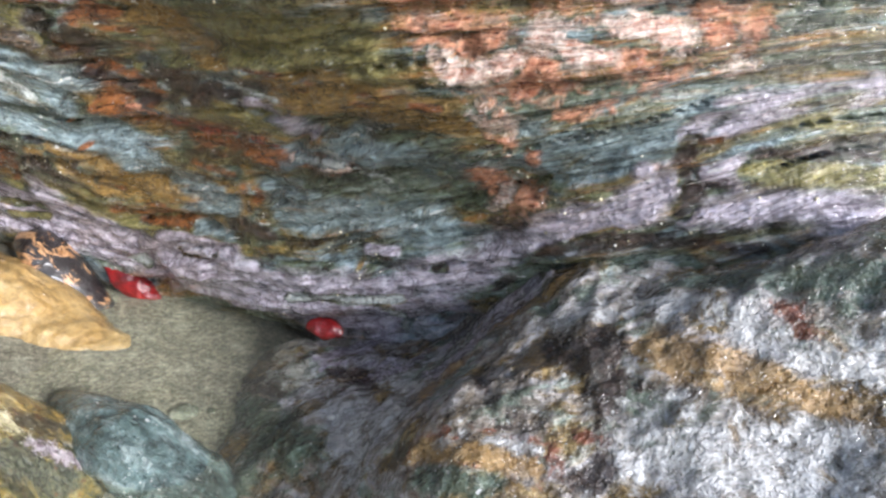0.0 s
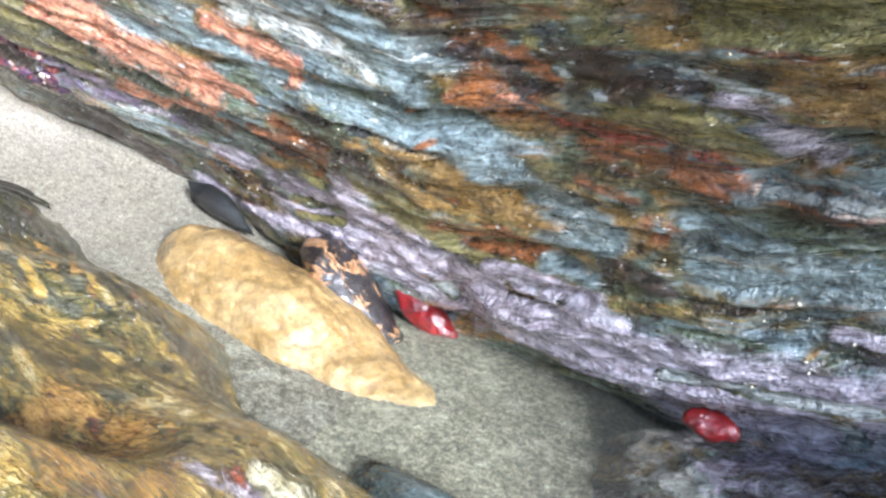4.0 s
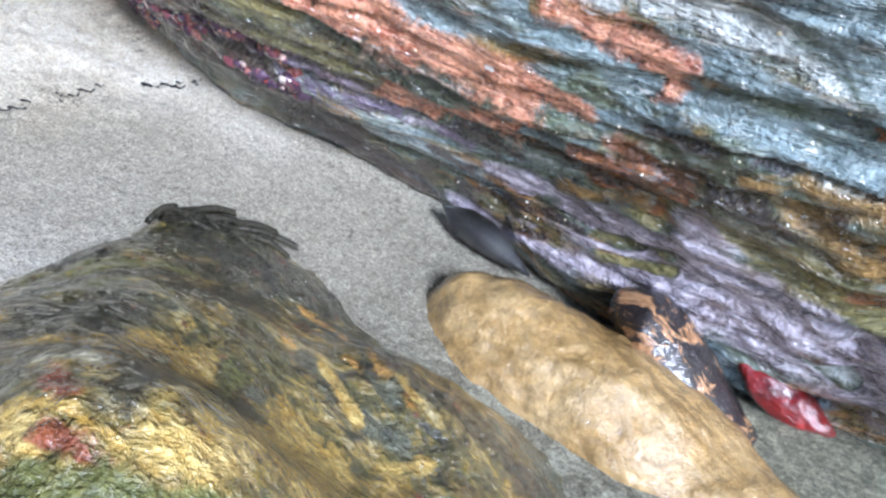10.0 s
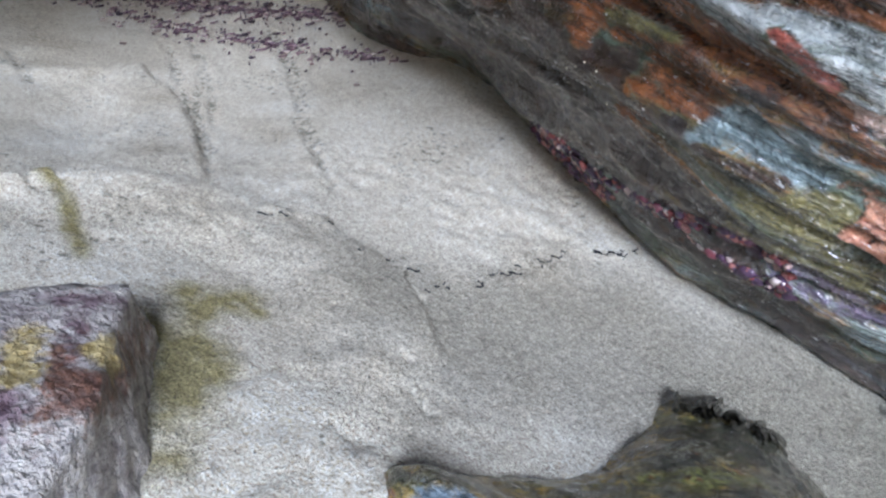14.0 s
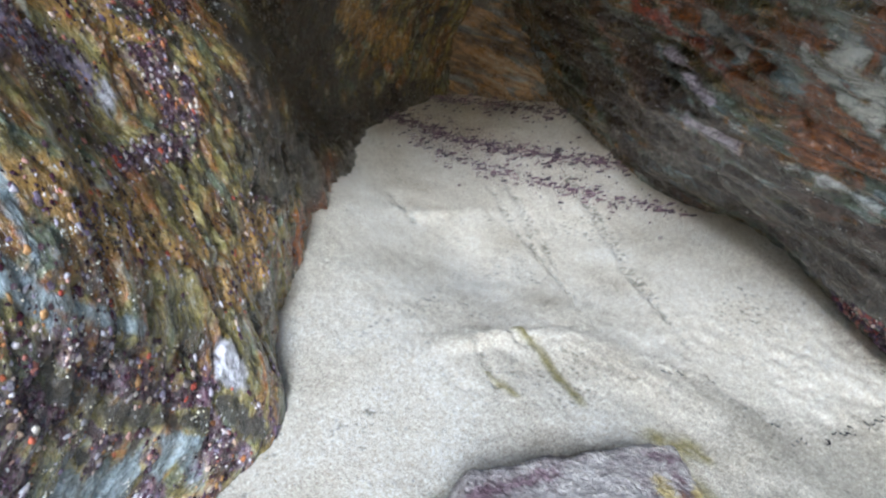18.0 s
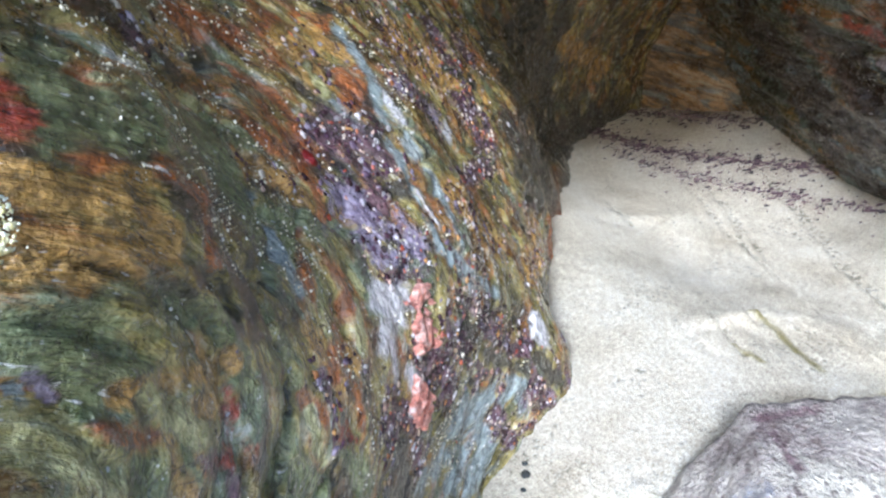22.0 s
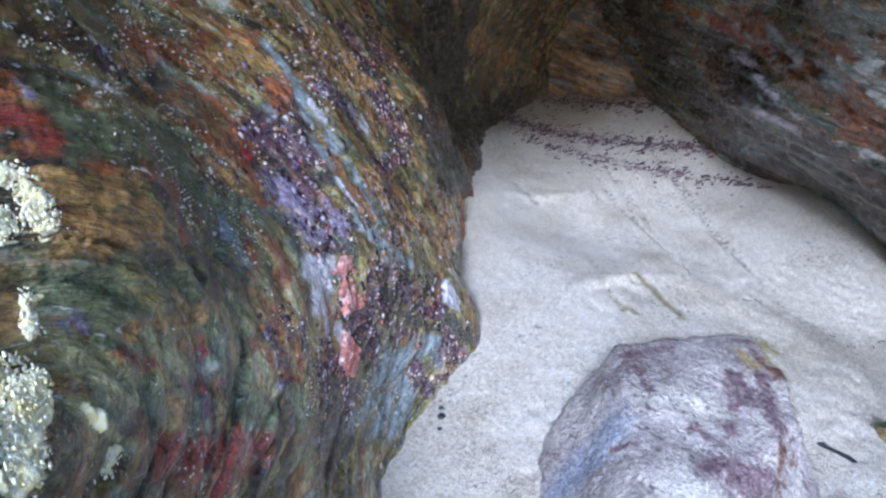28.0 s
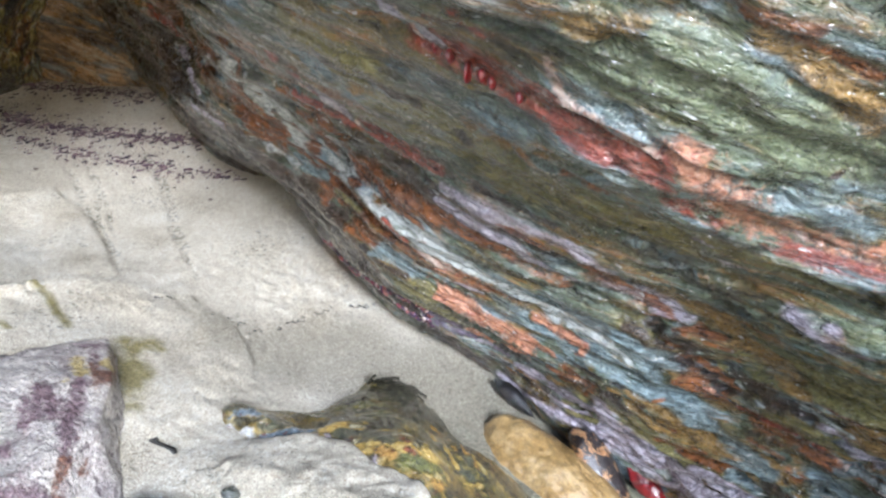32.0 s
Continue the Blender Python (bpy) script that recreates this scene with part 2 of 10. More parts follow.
def masks(marks, grid):
    """For each layer, 1 on the middle of its strokes, 0.5 at their edges, 0 outside."""
    flat = grid.reshape(-1, 3)
    out = collections.defaultdict(lambda: np.zeros(len(flat)))
    for layer, strokes in marks.items():
        if layer == "coats":
            continue
        for width, pts in strokes:
            near, value = reach_of(flat, width, pts)
            out[layer][near] = np.maximum(out[layer][near], value)
    for layer, width, pts in marks.get("coats", ()):
        near, value = reach_of(flat, width, pts)
        keep = 1 - smooth(0.25, 0.6, value)
        for other in list(out):
            if other != layer:
                out[other][near] *= keep
        out[layer][near] = np.maximum(out[layer][near], value)
    return out


def crust(name, grid, normals, mask, quads, material, thick, bite, scale, lumps, beds):
    """A raised growth where the mask is high, its edge bitten by noise; below the rock elsewhere."""
    keep = np.all(mask[quads] > 0.04, axis=1)
    used, quads = np.unique(quads[keep], return_inverse=True)
    p, n, m = grid.reshape(-1, 3)[used], normals.reshape(-1, 3)[used], mask[used]
    bd = beds[used]
    edge = fbm(*(p * scale).T, 3, 61) + 0.7 * fbm(*(p * scale * 4).T, 3, 63)
    level = m + bite * edge * smooth(0.02, 0.3, m)
    up = thick * (smooth(0.38, 0.72, level) - 0.3) + lumps * smooth(0.42, 0.6, level) * (0.5 * fbm(p[:, 0] * 150, p[:, 1] * 150, p[:, 2] * 150, 3, 67) + 0.9 * fbm(p[:, 0] * 330, p[:, 1] * 330, p[:, 2] * 330, 2, 69) + 0.2 * fbm(p[:, 0] * 60, p[:, 1] * 60, p[:, 2] * 60, 2, 68))
    return raw_mesh(name, p + n * up[:, None], quads.reshape(-1, 4), material, {"beds": bd, "level": level})


def growth_material(name, low, mid, high, scale, rough=0.35, bump=0.004, stretch=2.2, crack=0.7, film=0.3, mottle=0.75, beads=0.0):
    m = Nodes(name)
    obj = m.add("TexCoord").outputs["Object"]
    beds = m.place(m.attr("beds", "Vector"), (1, stretch, stretch)) if stretch else obj
    blot = m.noise(beds, scale * 0.6, 6, 0.68, 0.7)
    color = m.ramp(blot, [(0.3, low), (0.48, mid), (0.68, high)])
    fine = m.noise(obj, scale * 4, 5, 0.72)
    color = m.mix(mottle, color, m.ramp(fine, [(0.3, (0.08, 0.08, 0.08)), (0.5, (0.5, 0.5, 0.5)), (0.7, (0.94, 0.94, 0.94))]), "OVERLAY")
    cracks = m.math("ABSOLUTE", m.math("SUBTRACT", m.noise(beds, scale * 0.4, 5, 0.65, 0.9), 0.5))
    color = m.mix(m.math("MULTIPLY", m.step(cracks, 0.03, 0.0), crack), color, tuple(c * 0.22 for c in low))
    nrm = m.bump(fine, 0.8, bump)
    nrm = m.bump(blot, 0.7, bump * 2, nrm)
    if beads:
        m.put(m.bsdf, "Coat Normal", m.bump(m.noise(obj, 150, 3, 0.6, 0.4), 1.0, beads, nrm))
    return m.done(color, rough, nrm, 0.5, film)


# ---- the overhanging wall: y over x and height ----
WALL_X = (-2.2, -1.7, -1.35, -1.1, -0.9, -0.7, -0.5, -0.25, 0.0, 0.25, 0.5)
WALL_Z = (-0.1, 0.1, 0.25, 0.4, 0.55, 0.7, 0.9)
WALL_Y = [
    (1.9, 1.8, 1.7, 1.6, 1.5, 1.38, 1.2),
    (1.45, 1.35, 1.26, 1.17, 1.08, 0.98, 0.85),
    (1.24, 1.13, 1.05, 0.95, 0.85, 0.76, 0.6),
    (1.354, 1.195, 1.062, 0.87, 0.663, 0.647, 0.453),
    (1.288, 1.095, 0.863, 0.694, 0.575, 0.481, 0.365),
    (1.067, 0.843, 0.686, 0.564, 0.536, 0.337, 0.211),
    (0.8, 0.714, 0.635, 0.518, 0.425, 0.232, 0.1),
    (0.818, 0.621, 0.542, 0.498, 0.32, 0.173, 0.0),
    (0.6, 0.494, 0.437, 0.373, 0.414, 0.2, 0.05),
    (0.421, 0.34, 0.329, 0.358, 0.25, 0.173, 0.12),
    (0.42, 0.42, 0.42, 0.42, 0.42, 0.42, 0.42),
]
BED_X = (-2.2, -1.6, -1.08, -0.78, -0.47, -0.3, -0.1, 0.07, 0.2, 0.5)
BED_Z = (0.72, 0.56, 0.40, 0.30, 0.165, 0.125, 0.15, 0.21, 0.27, 0.35)


HIGH_X, HIGH_Z = (-2.2, -1.6, -1.08, -0.78, -0.47, -0.1, 0.07, 0.5), (0.72, 0.56, 0.40, 0.30, 0.165, 0.02, -0.02, -0.08)


def wall_beds(x, z):
    """Height across the beds, which sag over the pool low down and dip evenly higher up."""
    high = smooth(0.3, 0.52, z)
    return z - np.interp(x, BED_X, BED_Z) * (1 - high) - np.interp(x, HIGH_X, HIGH_Z) * high


wall_layers = [
    ("lilac", (0.24, 0.2, 0.24), (0.56, 0.51, 0.59), 10, 0.45),
    ("olive", (0.1, 0.09, 0.026), (0.24, 0.21, 0.08), 12, 0.4),
    ("green", (0.095, 0.115, 0.06), (0.19, 0.22, 0.13), 12, 0.3),
    ("ochre", (0.15, 0.085, 0.02), (0.34, 0.21, 0.07), 10, 0.65),
    ("blue", (0.085, 0.115, 0.12), (0.25, 0.32, 0.34), 10, 0.6),
    ("pale", (0.36, 0.39, 0.38), (0.6, 0.62, 0.6), 16, 0.6),
    ("rust", (0.07, 0.022, 0.008), (0.29, 0.1, 0.03), 11, 0.75),
    # dark rock bands; a far coat also paints in the cave's shadow
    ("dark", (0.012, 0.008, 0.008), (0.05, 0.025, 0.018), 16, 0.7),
    ("red", (0.12, 0.018, 0.012), (0.40, 0.09, 0.06), 20, 0.6),
    ("orange", (0.24, 0.05, 0.02), (0.64, 0.3, 0.18), 12, 0.45),
    ("pink", (0.42, 0.16, 0.1), (0.78, 0.62, 0.54), 14, 0.5),
    ("violet", (0.02, 0.012, 0.02), (0.16, 0.12, 0.2), 26, 0.8),
]
wall_mat = rock_material("wet_banded_rock", [(0.0, (0.00923, 0.00923, 0.00553)), (0.25, (0.0307, 0.0369, 0.0185)), (0.5, (0.0902, 0.112, 0.0722)), (0.75, (0.153, 0.189, 0.163)), (1.0, (0.378, 0.415, 0.397))],
                         wall_layers, wet=0.22, warm=[(0.0, (0.0154, 0.00863, 0.00492)), (0.25, (0.0523, 0.0369, 0.0111)), (0.5, (0.153, 0.118, 0.0406)), (0.72, (0.262, 0.127, 0.0361)), (1.0, (0.406, 0.325, 0.243))],
                         cool=[(0.0, (0.0307, 0.043, 0.0461)), (0.3, (0.0738, 0.0983, 0.104)), (0.6, (0.198, 0.262, 0.288)), (1.0, (0.451, 0.505, 0.514))], film=1.0, dark=0.6)


def wall_grid():
    x, z = np.meshgrid(np.linspace(-2.15, 0.5, 900), np.linspace(-0.08, 1.0, 560))
    y = table(WALL_X, WALL_Z, WALL_Y, x.ravel(), z.ravel()).reshape(x.shape)
    p = np.stack([x, y, z], -1)
    out = grid_normals(p)
    out *= np.sign(-out[..., 1:2])
    s = wall_beds(x, z)
    push = 0.016 * fbm(x * 5, s * 16, y * 3, 3, 3) + 0.011 * fbm(x * 7, s * 60, y * 6, 4, 11) + 0.003 * fbm(x * 70, s * 130, y * 70, 3, 23)
    push -= 0.009 * np.exp(-(fbm(x * 5, s * 34, y * 4, 3, 13) / 0.07) ** 2) * smooth(-0.2, 0.3, fbm(x * 9, s * 20, y * 5, 2, 14))
    tilt = s * 24 + 1.3 * fbm(x * 2.2, s * 5, y * 2, 3, 53)
    ledges = smooth(-0.15, 0.35, fbm(x * 3, s * 9, y * 3, 2, 55)) * (1 - 0.85 * smooth(-0.5, -0.25, x))
    push += 0.009 * ledges * (smooth(0, 0.82, tilt - np.floor(tilt)) - smooth(0.86, 1.0, tilt - np.floor(tilt)) - 0.5)
    p = p + out * push[..., None]
    return p, out, s


wall_p, wall_n, wall_s = wall_grid()
wall_beds_vec = np.stack([wall_p[..., 0], wall_s, wall_p[..., 1] * 0.4], -1)
stroke(WALL_MARKS, "orange", 0.0125, (-0.584, 0.561, 0.354), (-0.560, 0.567, 0.340), (-0.533, 0.579, 0.323))
stroke(WALL_MARKS, "orange", 0.0087, (-0.533, 0.579, 0.323), (-0.494, 0.587, 0.305), (-0.463, 0.585, 0.295))
stroke(WALL_MARKS, "orange", 0.0046, (-0.463, 0.585, 0.295), (-0.441, 0.590, 0.286), (-0.424, 0.586, 0.280))
stroke(WALL_MARKS, "orange", 0.0127, (-0.551, 0.618, 0.280), (-0.532, 0.626, 0.271), (-0.503, 0.626, 0.265), (-0.481, 0.625, 0.259))
stroke(WALL_MARKS, "pink", 0.0045, (-0.550, 0.581, 0.315), (-0.526, 0.588, 0.303), (-0.500, 0.589, 0.301))
stroke(WALL_MARKS, "orange", 0.0080, (-0.445, 0.565, 0.331), (-0.427, 0.570, 0.318), (-0.407, 0.570, 0.308), (-0.387, 0.574, 0.301))
stroke(WALL_MARKS, "pink", 0.0042, (-0.436, 0.566, 0.338), (-0.414, 0.565, 0.330), (-0.392, 0.565, 0.316))
stroke(WALL_MARKS, "pink", 0.0081, (-0.581, 0.514, 0.419), (-0.563, 0.520, 0.408), (-0.542, 0.521, 0.403))
stroke(WALL_MARKS, "orange", 0.0051, (-0.559, 0.534, 0.387), (-0.532, 0.539, 0.384), (-0.502, 0.530, 0.384))
stroke(WALL_MARKS, "orange", 0.0120, (-0.575, 0.562, 0.354), (-0.558, 0.564, 0.347), (-0.537, 0.571, 0.336))
stroke(WALL_MARKS, "orange", 0.0155, (-0.238, 0.293, 0.574), (-0.217, 0.339, 0.546), (-0.193, 0.384, 0.520))
stroke(WALL_MARKS, "orange", 0.0145, (-0.193, 0.384, 0.520), (-0.161, 0.396, 0.501), (-0.130, 0.400, 0.490), (-0.110, 0.403, 0.481))
stroke(WALL_MARKS, "red", 0.0094, (-0.314, 0.303, 0.581), (-0.280, 0.300, 0.567), (-0.255, 0.313, 0.555), (-0.237, 0.380, 0.525))
stroke(WALL_MARKS, "red", 0.0086, (-0.237, 0.381, 0.520), (-0.199, 0.390, 0.502), (-0.152, 0.399, 0.488))
stroke(WALL_MARKS, "red", 0.0058, (-0.415, 0.269, 0.656), (-0.400, 0.276, 0.636), (-0.378, 0.286, 0.620), (-0.347, 0.286, 0.601), (-0.317, 0.287, 0.586))
stroke(WALL_MARKS, "pink", 0.0047, (-0.320, 0.247, 0.631), (-0.318, 0.265, 0.617), (-0.312, 0.270, 0.602), (-0.296, 0.269, 0.595), (-0.274, 0.290, 0.576), (-0.248, 0.295, 0.565))
stroke(WALL_MARKS, "pink", 0.0042, (-0.433, 0.247, 0.670), (-0.430, 0.279, 0.652), (-0.405, 0.277, 0.636), (-0.378, 0.287, 0.616), (-0.352, 0.288, 0.601))
stroke(WALL_MARKS, "rust", 0.0141, (-1.131, 0.642, 0.732), (-1.097, 0.648, 0.700), (-0.844, 0.465, 0.650))
stroke(WALL_MARKS, "rust", 0.0145, (-0.881, 0.544, 0.591), (-0.902, 0.594, 0.540), (-0.848, 0.592, 0.518))
stroke(WALL_MARKS, "rust", 0.0136, (-0.783, 0.565, 0.531), (-0.772, 0.585, 0.491), (-0.754, 0.584, 0.464))
stroke(WALL_MARKS, "rust", 0.0167, (-0.681, 0.552, 0.501), (-0.612, 0.513, 0.483), (-0.566, 0.500, 0.448))
stroke(WALL_MARKS, "rust", 0.0085, (-0.631, 0.373, 0.629), (-0.630, 0.425, 0.605), (-0.584, 0.421, 0.589))
stroke(WALL_MARKS, "pale", 0.0093, (-0.791, 0.458, 0.632), (-0.815, 0.527, 0.585), (-0.797, 0.564, 0.539))
stroke(WALL_MARKS, "pale", 0.0092, (-0.749, 0.564, 0.525), (-0.700, 0.553, 0.492), (-0.614, 0.514, 0.462), (-0.541, 0.509, 0.422), (-0.491, 0.529, 0.389))
stroke(WALL_MARKS, "blue", 0.0144, (-0.491, 0.529, 0.389), (-0.398, 0.545, 0.361), (-0.331, 0.544, 0.329), (-0.268, 0.536, 0.318))
stroke(WALL_MARKS, "pale", 0.0094, (-0.883, 0.605, 0.511), (-0.799, 0.593, 0.488))
stroke(WALL_MARKS, "pale", 0.0090, (-1.139, 0.662, 0.702), (-1.026, 0.611, 0.638))
stroke(WALL_MARKS, "rust", 0.0082, (-0.581, 0.502, 0.487), (-0.511, 0.482, 0.464), (-0.441, 0.478, 0.447), (-0.392, 0.522, 0.399))
stroke(WALL_MARKS, "red", 0.0070, (-0.658, 0.371, 0.640), (-0.684, 0.472, 0.597), (-0.623, 0.474, 0.560), (-0.557, 0.464, 0.533), (-0.509, 0.453, 0.525))
stroke(WALL_MARKS, "pink", 0.0047, (-0.702, 0.464, 0.610), (-0.654, 0.474, 0.578), (-0.582, 0.468, 0.540))
stroke(WALL_MARKS, "dark", 0.0165, (-1.101, 0.651, 0.602), (-0.950, 0.616, 0.510), (-0.844, 0.607, 0.466), (-0.820, 0.625, 0.414))
stroke(WALL_MARKS, "dark", 0.0111, (-0.868, 0.682, 0.389), (-0.746, 0.607, 0.374), (-0.677, 0.619, 0.313), (-0.612, 0.669, 0.238))
stroke(WALL_MARKS, "dark", 0.0077, (-0.660, 0.503, 0.556), (-0.573, 0.489, 0.516), (-0.462, 0.451, 0.487))
stroke(WALL_MARKS, "lilac", 0.0090, (-0.509, 0.465, 0.496), (-0.454, 0.477, 0.465), (-0.389, 0.474, 0.448), (-0.338, 0.507, 0.410), (-0.269, 0.516, 0.382))
stroke(WALL_MARKS, "lilac", 0.0069, (-0.221, 0.427, 0.460), (-0.166, 0.441, 0.424), (-0.106, 0.435, 0.398))
stroke(WALL_MARKS, "olive", 0.0185, (-0.573, 0.308, 0.657), (-0.517, 0.312, 0.633), (-0.475, 0.372, 0.589), (-0.412, 0.408, 0.542), (-0.328, 0.401, 0.508), (-0.256, 0.410, 0.479))
stroke(WALL_MARKS, "green", 0.0281, (-0.275, 0.245, 0.624), (-0.237, 0.260, 0.608), (-0.207, 0.274, 0.601), (-0.160, 0.306, 0.583))
stroke(WALL_MARKS, "ochre", 0.0125, (-0.285, 0.225, 0.656), (-0.265, 0.228, 0.646))
stroke(WALL_MARKS, "ochre", 0.0099, (-0.174, 0.262, 0.633), (-0.149, 0.282, 0.612), (-0.129, 0.317, 0.597))
stroke(WALL_MARKS, "rust", 0.0057, (-0.192, 0.225, 0.653), (-0.166, 0.257, 0.639), (-0.134, 0.285, 0.621))
stroke(WALL_MARKS, "dark", 0.0014, (-0.266, 0.256, 0.614), (-0.235, 0.240, 0.626), (-0.204, 0.248, 0.635))
stroke(WALL_MARKS, "dark", 0.0022, (-0.168, 0.358, 0.547), (-0.149, 0.335, 0.561), (-0.122, 0.353, 0.564))
stroke(WALL_MARKS, "orange", 0.0103, (-0.576, 0.572, 0.335), (-0.525, 0.585, 0.308), (-0.465, 0.594, 0.284))
stroke(WALL_MARKS, "orange", 0.0069, (-0.463, 0.567, 0.332), (-0.412, 0.569, 0.319), (-0.382, 0.564, 0.312))
stroke(WALL_MARKS, "orange", 0.0165, (-0.007, 0.372, 0.369), (0.019, 0.371, 0.355), (0.047, 0.357, 0.351))
stroke(WALL_MARKS, "orange", 0.0160, (0.045, 0.352, 0.378), (0.073, 0.352, 0.362), (0.099, 0.347, 0.373))
stroke(WALL_MARKS, "orange", 0.0141, (0.105, 0.363, 0.356), (0.125, 0.362, 0.372), (0.145, 0.361, 0.369))
stroke(WALL_MARKS, "orange", 0.0135, (-0.019, 0.379, 0.376), (0.005, 0.369, 0.381), (0.032, 0.355, 0.384))
stroke(WALL_MARKS, "orange", 0.0069, (0.140, 0.352, 0.349), (0.152, 0.357, 0.370))
stroke(WALL_MARKS, "orange", 0.0089, (0.029, 0.377, 0.327), (0.032, 0.383, 0.310))
stroke(WALL_MARKS, "orange", 0.0121, (0.027, 0.417, 0.281), (0.042, 0.426, 0.269), (0.051, 0.413, 0.269))
stroke(WALL_MARKS, "orange", 0.0045, (0.051, 0.394, 0.294), (0.051, 0.373, 0.319))
stroke(WALL_MARKS, "orange", 0.0043, (0.062, 0.369, 0.326), (0.087, 0.362, 0.333))
stroke(WALL_MARKS, "rust", 0.0042, (-0.274, 0.519, 0.364), (-0.235, 0.518, 0.356), (-0.197, 0.506, 0.342), (-0.147, 0.481, 0.330), (-0.093, 0.441, 0.329), (-0.027, 0.399, 0.329))
stroke(WALL_MARKS, "rust", 0.0056, (-0.265, 0.537, 0.330), (-0.235, 0.537, 0.309), (-0.204, 0.519, 0.298), (-0.164, 0.508, 0.287))
stroke(WALL_MARKS, "rust", 0.0053, (-0.164, 0.508, 0.285), (-0.127, 0.491, 0.279), (-0.087, 0.464, 0.276), (-0.052, 0.436, 0.279))
stroke(WALL_MARKS, "rust", 0.0068, (-0.264, 0.565, 0.229), (-0.222, 0.568, 0.198))
stroke(WALL_MARKS, "rust", 0.0068, (-0.153, 0.511, 0.245), (-0.143, 0.519, 0.234))
stroke(WALL_MARKS, "ochre", 0.0091, (-0.132, 0.458, 0.340), (-0.077, 0.428, 0.324), (-0.027, 0.401, 0.322), (0.011, 0.386, 0.325))
stroke(WALL_MARKS, "ochre", 0.0114, (-0.043, 0.389, 0.376), (-0.031, 0.386, 0.367))
stroke(WALL_MARKS, "olive", 0.0188, (-0.206, 0.500, 0.369), (-0.140, 0.470, 0.360), (-0.072, 0.410, 0.362), (-0.045, 0.399, 0.348))
stroke(WALL_MARKS, "blue", 0.0106, (-0.346, 0.556, 0.306), (-0.317, 0.564, 0.291), (-0.301, 0.557, 0.265))
stroke(WALL_MARKS, "blue", 0.0090, (-0.272, 0.555, 0.288), (-0.240, 0.543, 0.264))
stroke(WALL_MARKS, "blue", 0.0123, (-0.217, 0.550, 0.219), (-0.175, 0.534, 0.219))
stroke(WALL_MARKS, "blue", 0.0086, (-0.051, 0.434, 0.302), (-0.008, 0.423, 0.286))
stroke(WALL_MARKS, "blue", 0.0102, (0.061, 0.379, 0.311), (0.097, 0.372, 0.307), (0.121, 0.363, 0.318))
stroke(WALL_MARKS, "pale", 0.0051, (-0.332, 0.541, 0.338), (-0.307, 0.545, 0.316))
stroke(WALL_MARKS, "pale", 0.0034, (-0.178, 0.501, 0.319), (-0.142, 0.482, 0.311))
stroke(WALL_MARKS, "pale", 0.0030, (-0.068, 0.445, 0.281), (-0.036, 0.451, 0.267))
stroke(WALL_MARKS, "pale", 0.0043, (-0.113, 0.442, 0.379), (-0.078, 0.417, 0.374))
stroke(WALL_MARKS, "dark", 0.0079, (-0.321, 0.530, 0.355), (-0.283, 0.541, 0.334), (-0.235, 0.531, 0.319))
stroke(WALL_MARKS, "dark", 0.0060, (-0.349, 0.572, 0.271), (-0.269, 0.551, 0.247), (-0.226, 0.551, 0.228), (-0.167, 0.533, 0.210), (-0.136, 0.515, 0.202))
stroke(WALL_MARKS, "lilac", 0.0238, (-0.428, 0.647, 0.195), (-0.374, 0.633, 0.168), (-0.313, 0.614, 0.153), (-0.237, 0.575, 0.141), (-0.166, 0.552, 0.129), (-0.111, 0.543, 0.117), (-0.049, 0.516, 0.126), (-0.002, 0.461, 0.169))
stroke(WALL_MARKS, "lilac", 0.0069, (-0.102, 0.508, 0.166), (-0.036, 0.477, 0.175), (0.006, 0.453, 0.196))
stroke(WALL_MARKS, "lilac", 0.0128, (0.014, 0.449, 0.202), (0.050, 0.422, 0.234), (0.086, 0.392, 0.260), (0.111, 0.376, 0.273), (0.124, 0.370, 0.288))
stroke(WALL_MARKS, "lilac", 0.0101, (0.146, 0.358, 0.276), (0.182, 0.346, 0.283), (0.224, 0.345, 0.280))
stroke(WALL_MARKS, "lilac", 0.0066, (0.134, 0.358, 0.319), (0.161, 0.352, 0.335), (0.192, 0.359, 0.339), (0.220, 0.356, 0.345))
stroke(WALL_MARKS, "lilac", 0.0052, (0.136, 0.363, 0.299), (0.155, 0.356, 0.292))
stroke(WALL_MARKS, "dark", 0.0046, (0.127, 0.364, 0.306), (0.138, 0.365, 0.286), (0.137, 0.364, 0.267))
stroke(WALL_MARKS, "olive", 0.0087, (0.172, 0.356, 0.301), (0.194, 0.347, 0.301), (0.224, 0.344, 0.302))
stroke(WALL_MARKS, "lilac", 0.0096, (-0.573, 0.695, 0.190), (-0.530, 0.690, 0.176), (-0.486, 0.668, 0.171), (-0.412, 0.648, 0.162))
stroke(WALL_MARKS, "lilac", 0.0254, (-0.370, 0.625, 0.188), (-0.346, 0.624, 0.173), (-0.313, 0.612, 0.156), (-0.272, 0.611, 0.138), (-0.238, 0.575, 0.142), (-0.203, 0.571, 0.130))
stroke(WALL_MARKS, "lilac", 0.0052, (-0.429, 0.644, 0.199), (-0.398, 0.631, 0.200), (-0.363, 0.620, 0.194), (-0.324, 0.601, 0.198), (-0.300, 0.595, 0.184))
stroke(WALL_MARKS, "lilac", 0.0057, (-0.499, 0.650, 0.228), (-0.467, 0.647, 0.220), (-0.436, 0.642, 0.210))
stroke(WALL_MARKS, "violet", 0.0058, (-0.551, 0.637, 0.264), (-0.580, 0.623, 0.279), (-0.617, 0.610, 0.300), (-0.700, 0.623, 0.314))
stroke(WALL_MARKS, "dark", 0.0049, (-0.538, 0.651, 0.236), (-0.508, 0.668, 0.210), (-0.480, 0.659, 0.204))
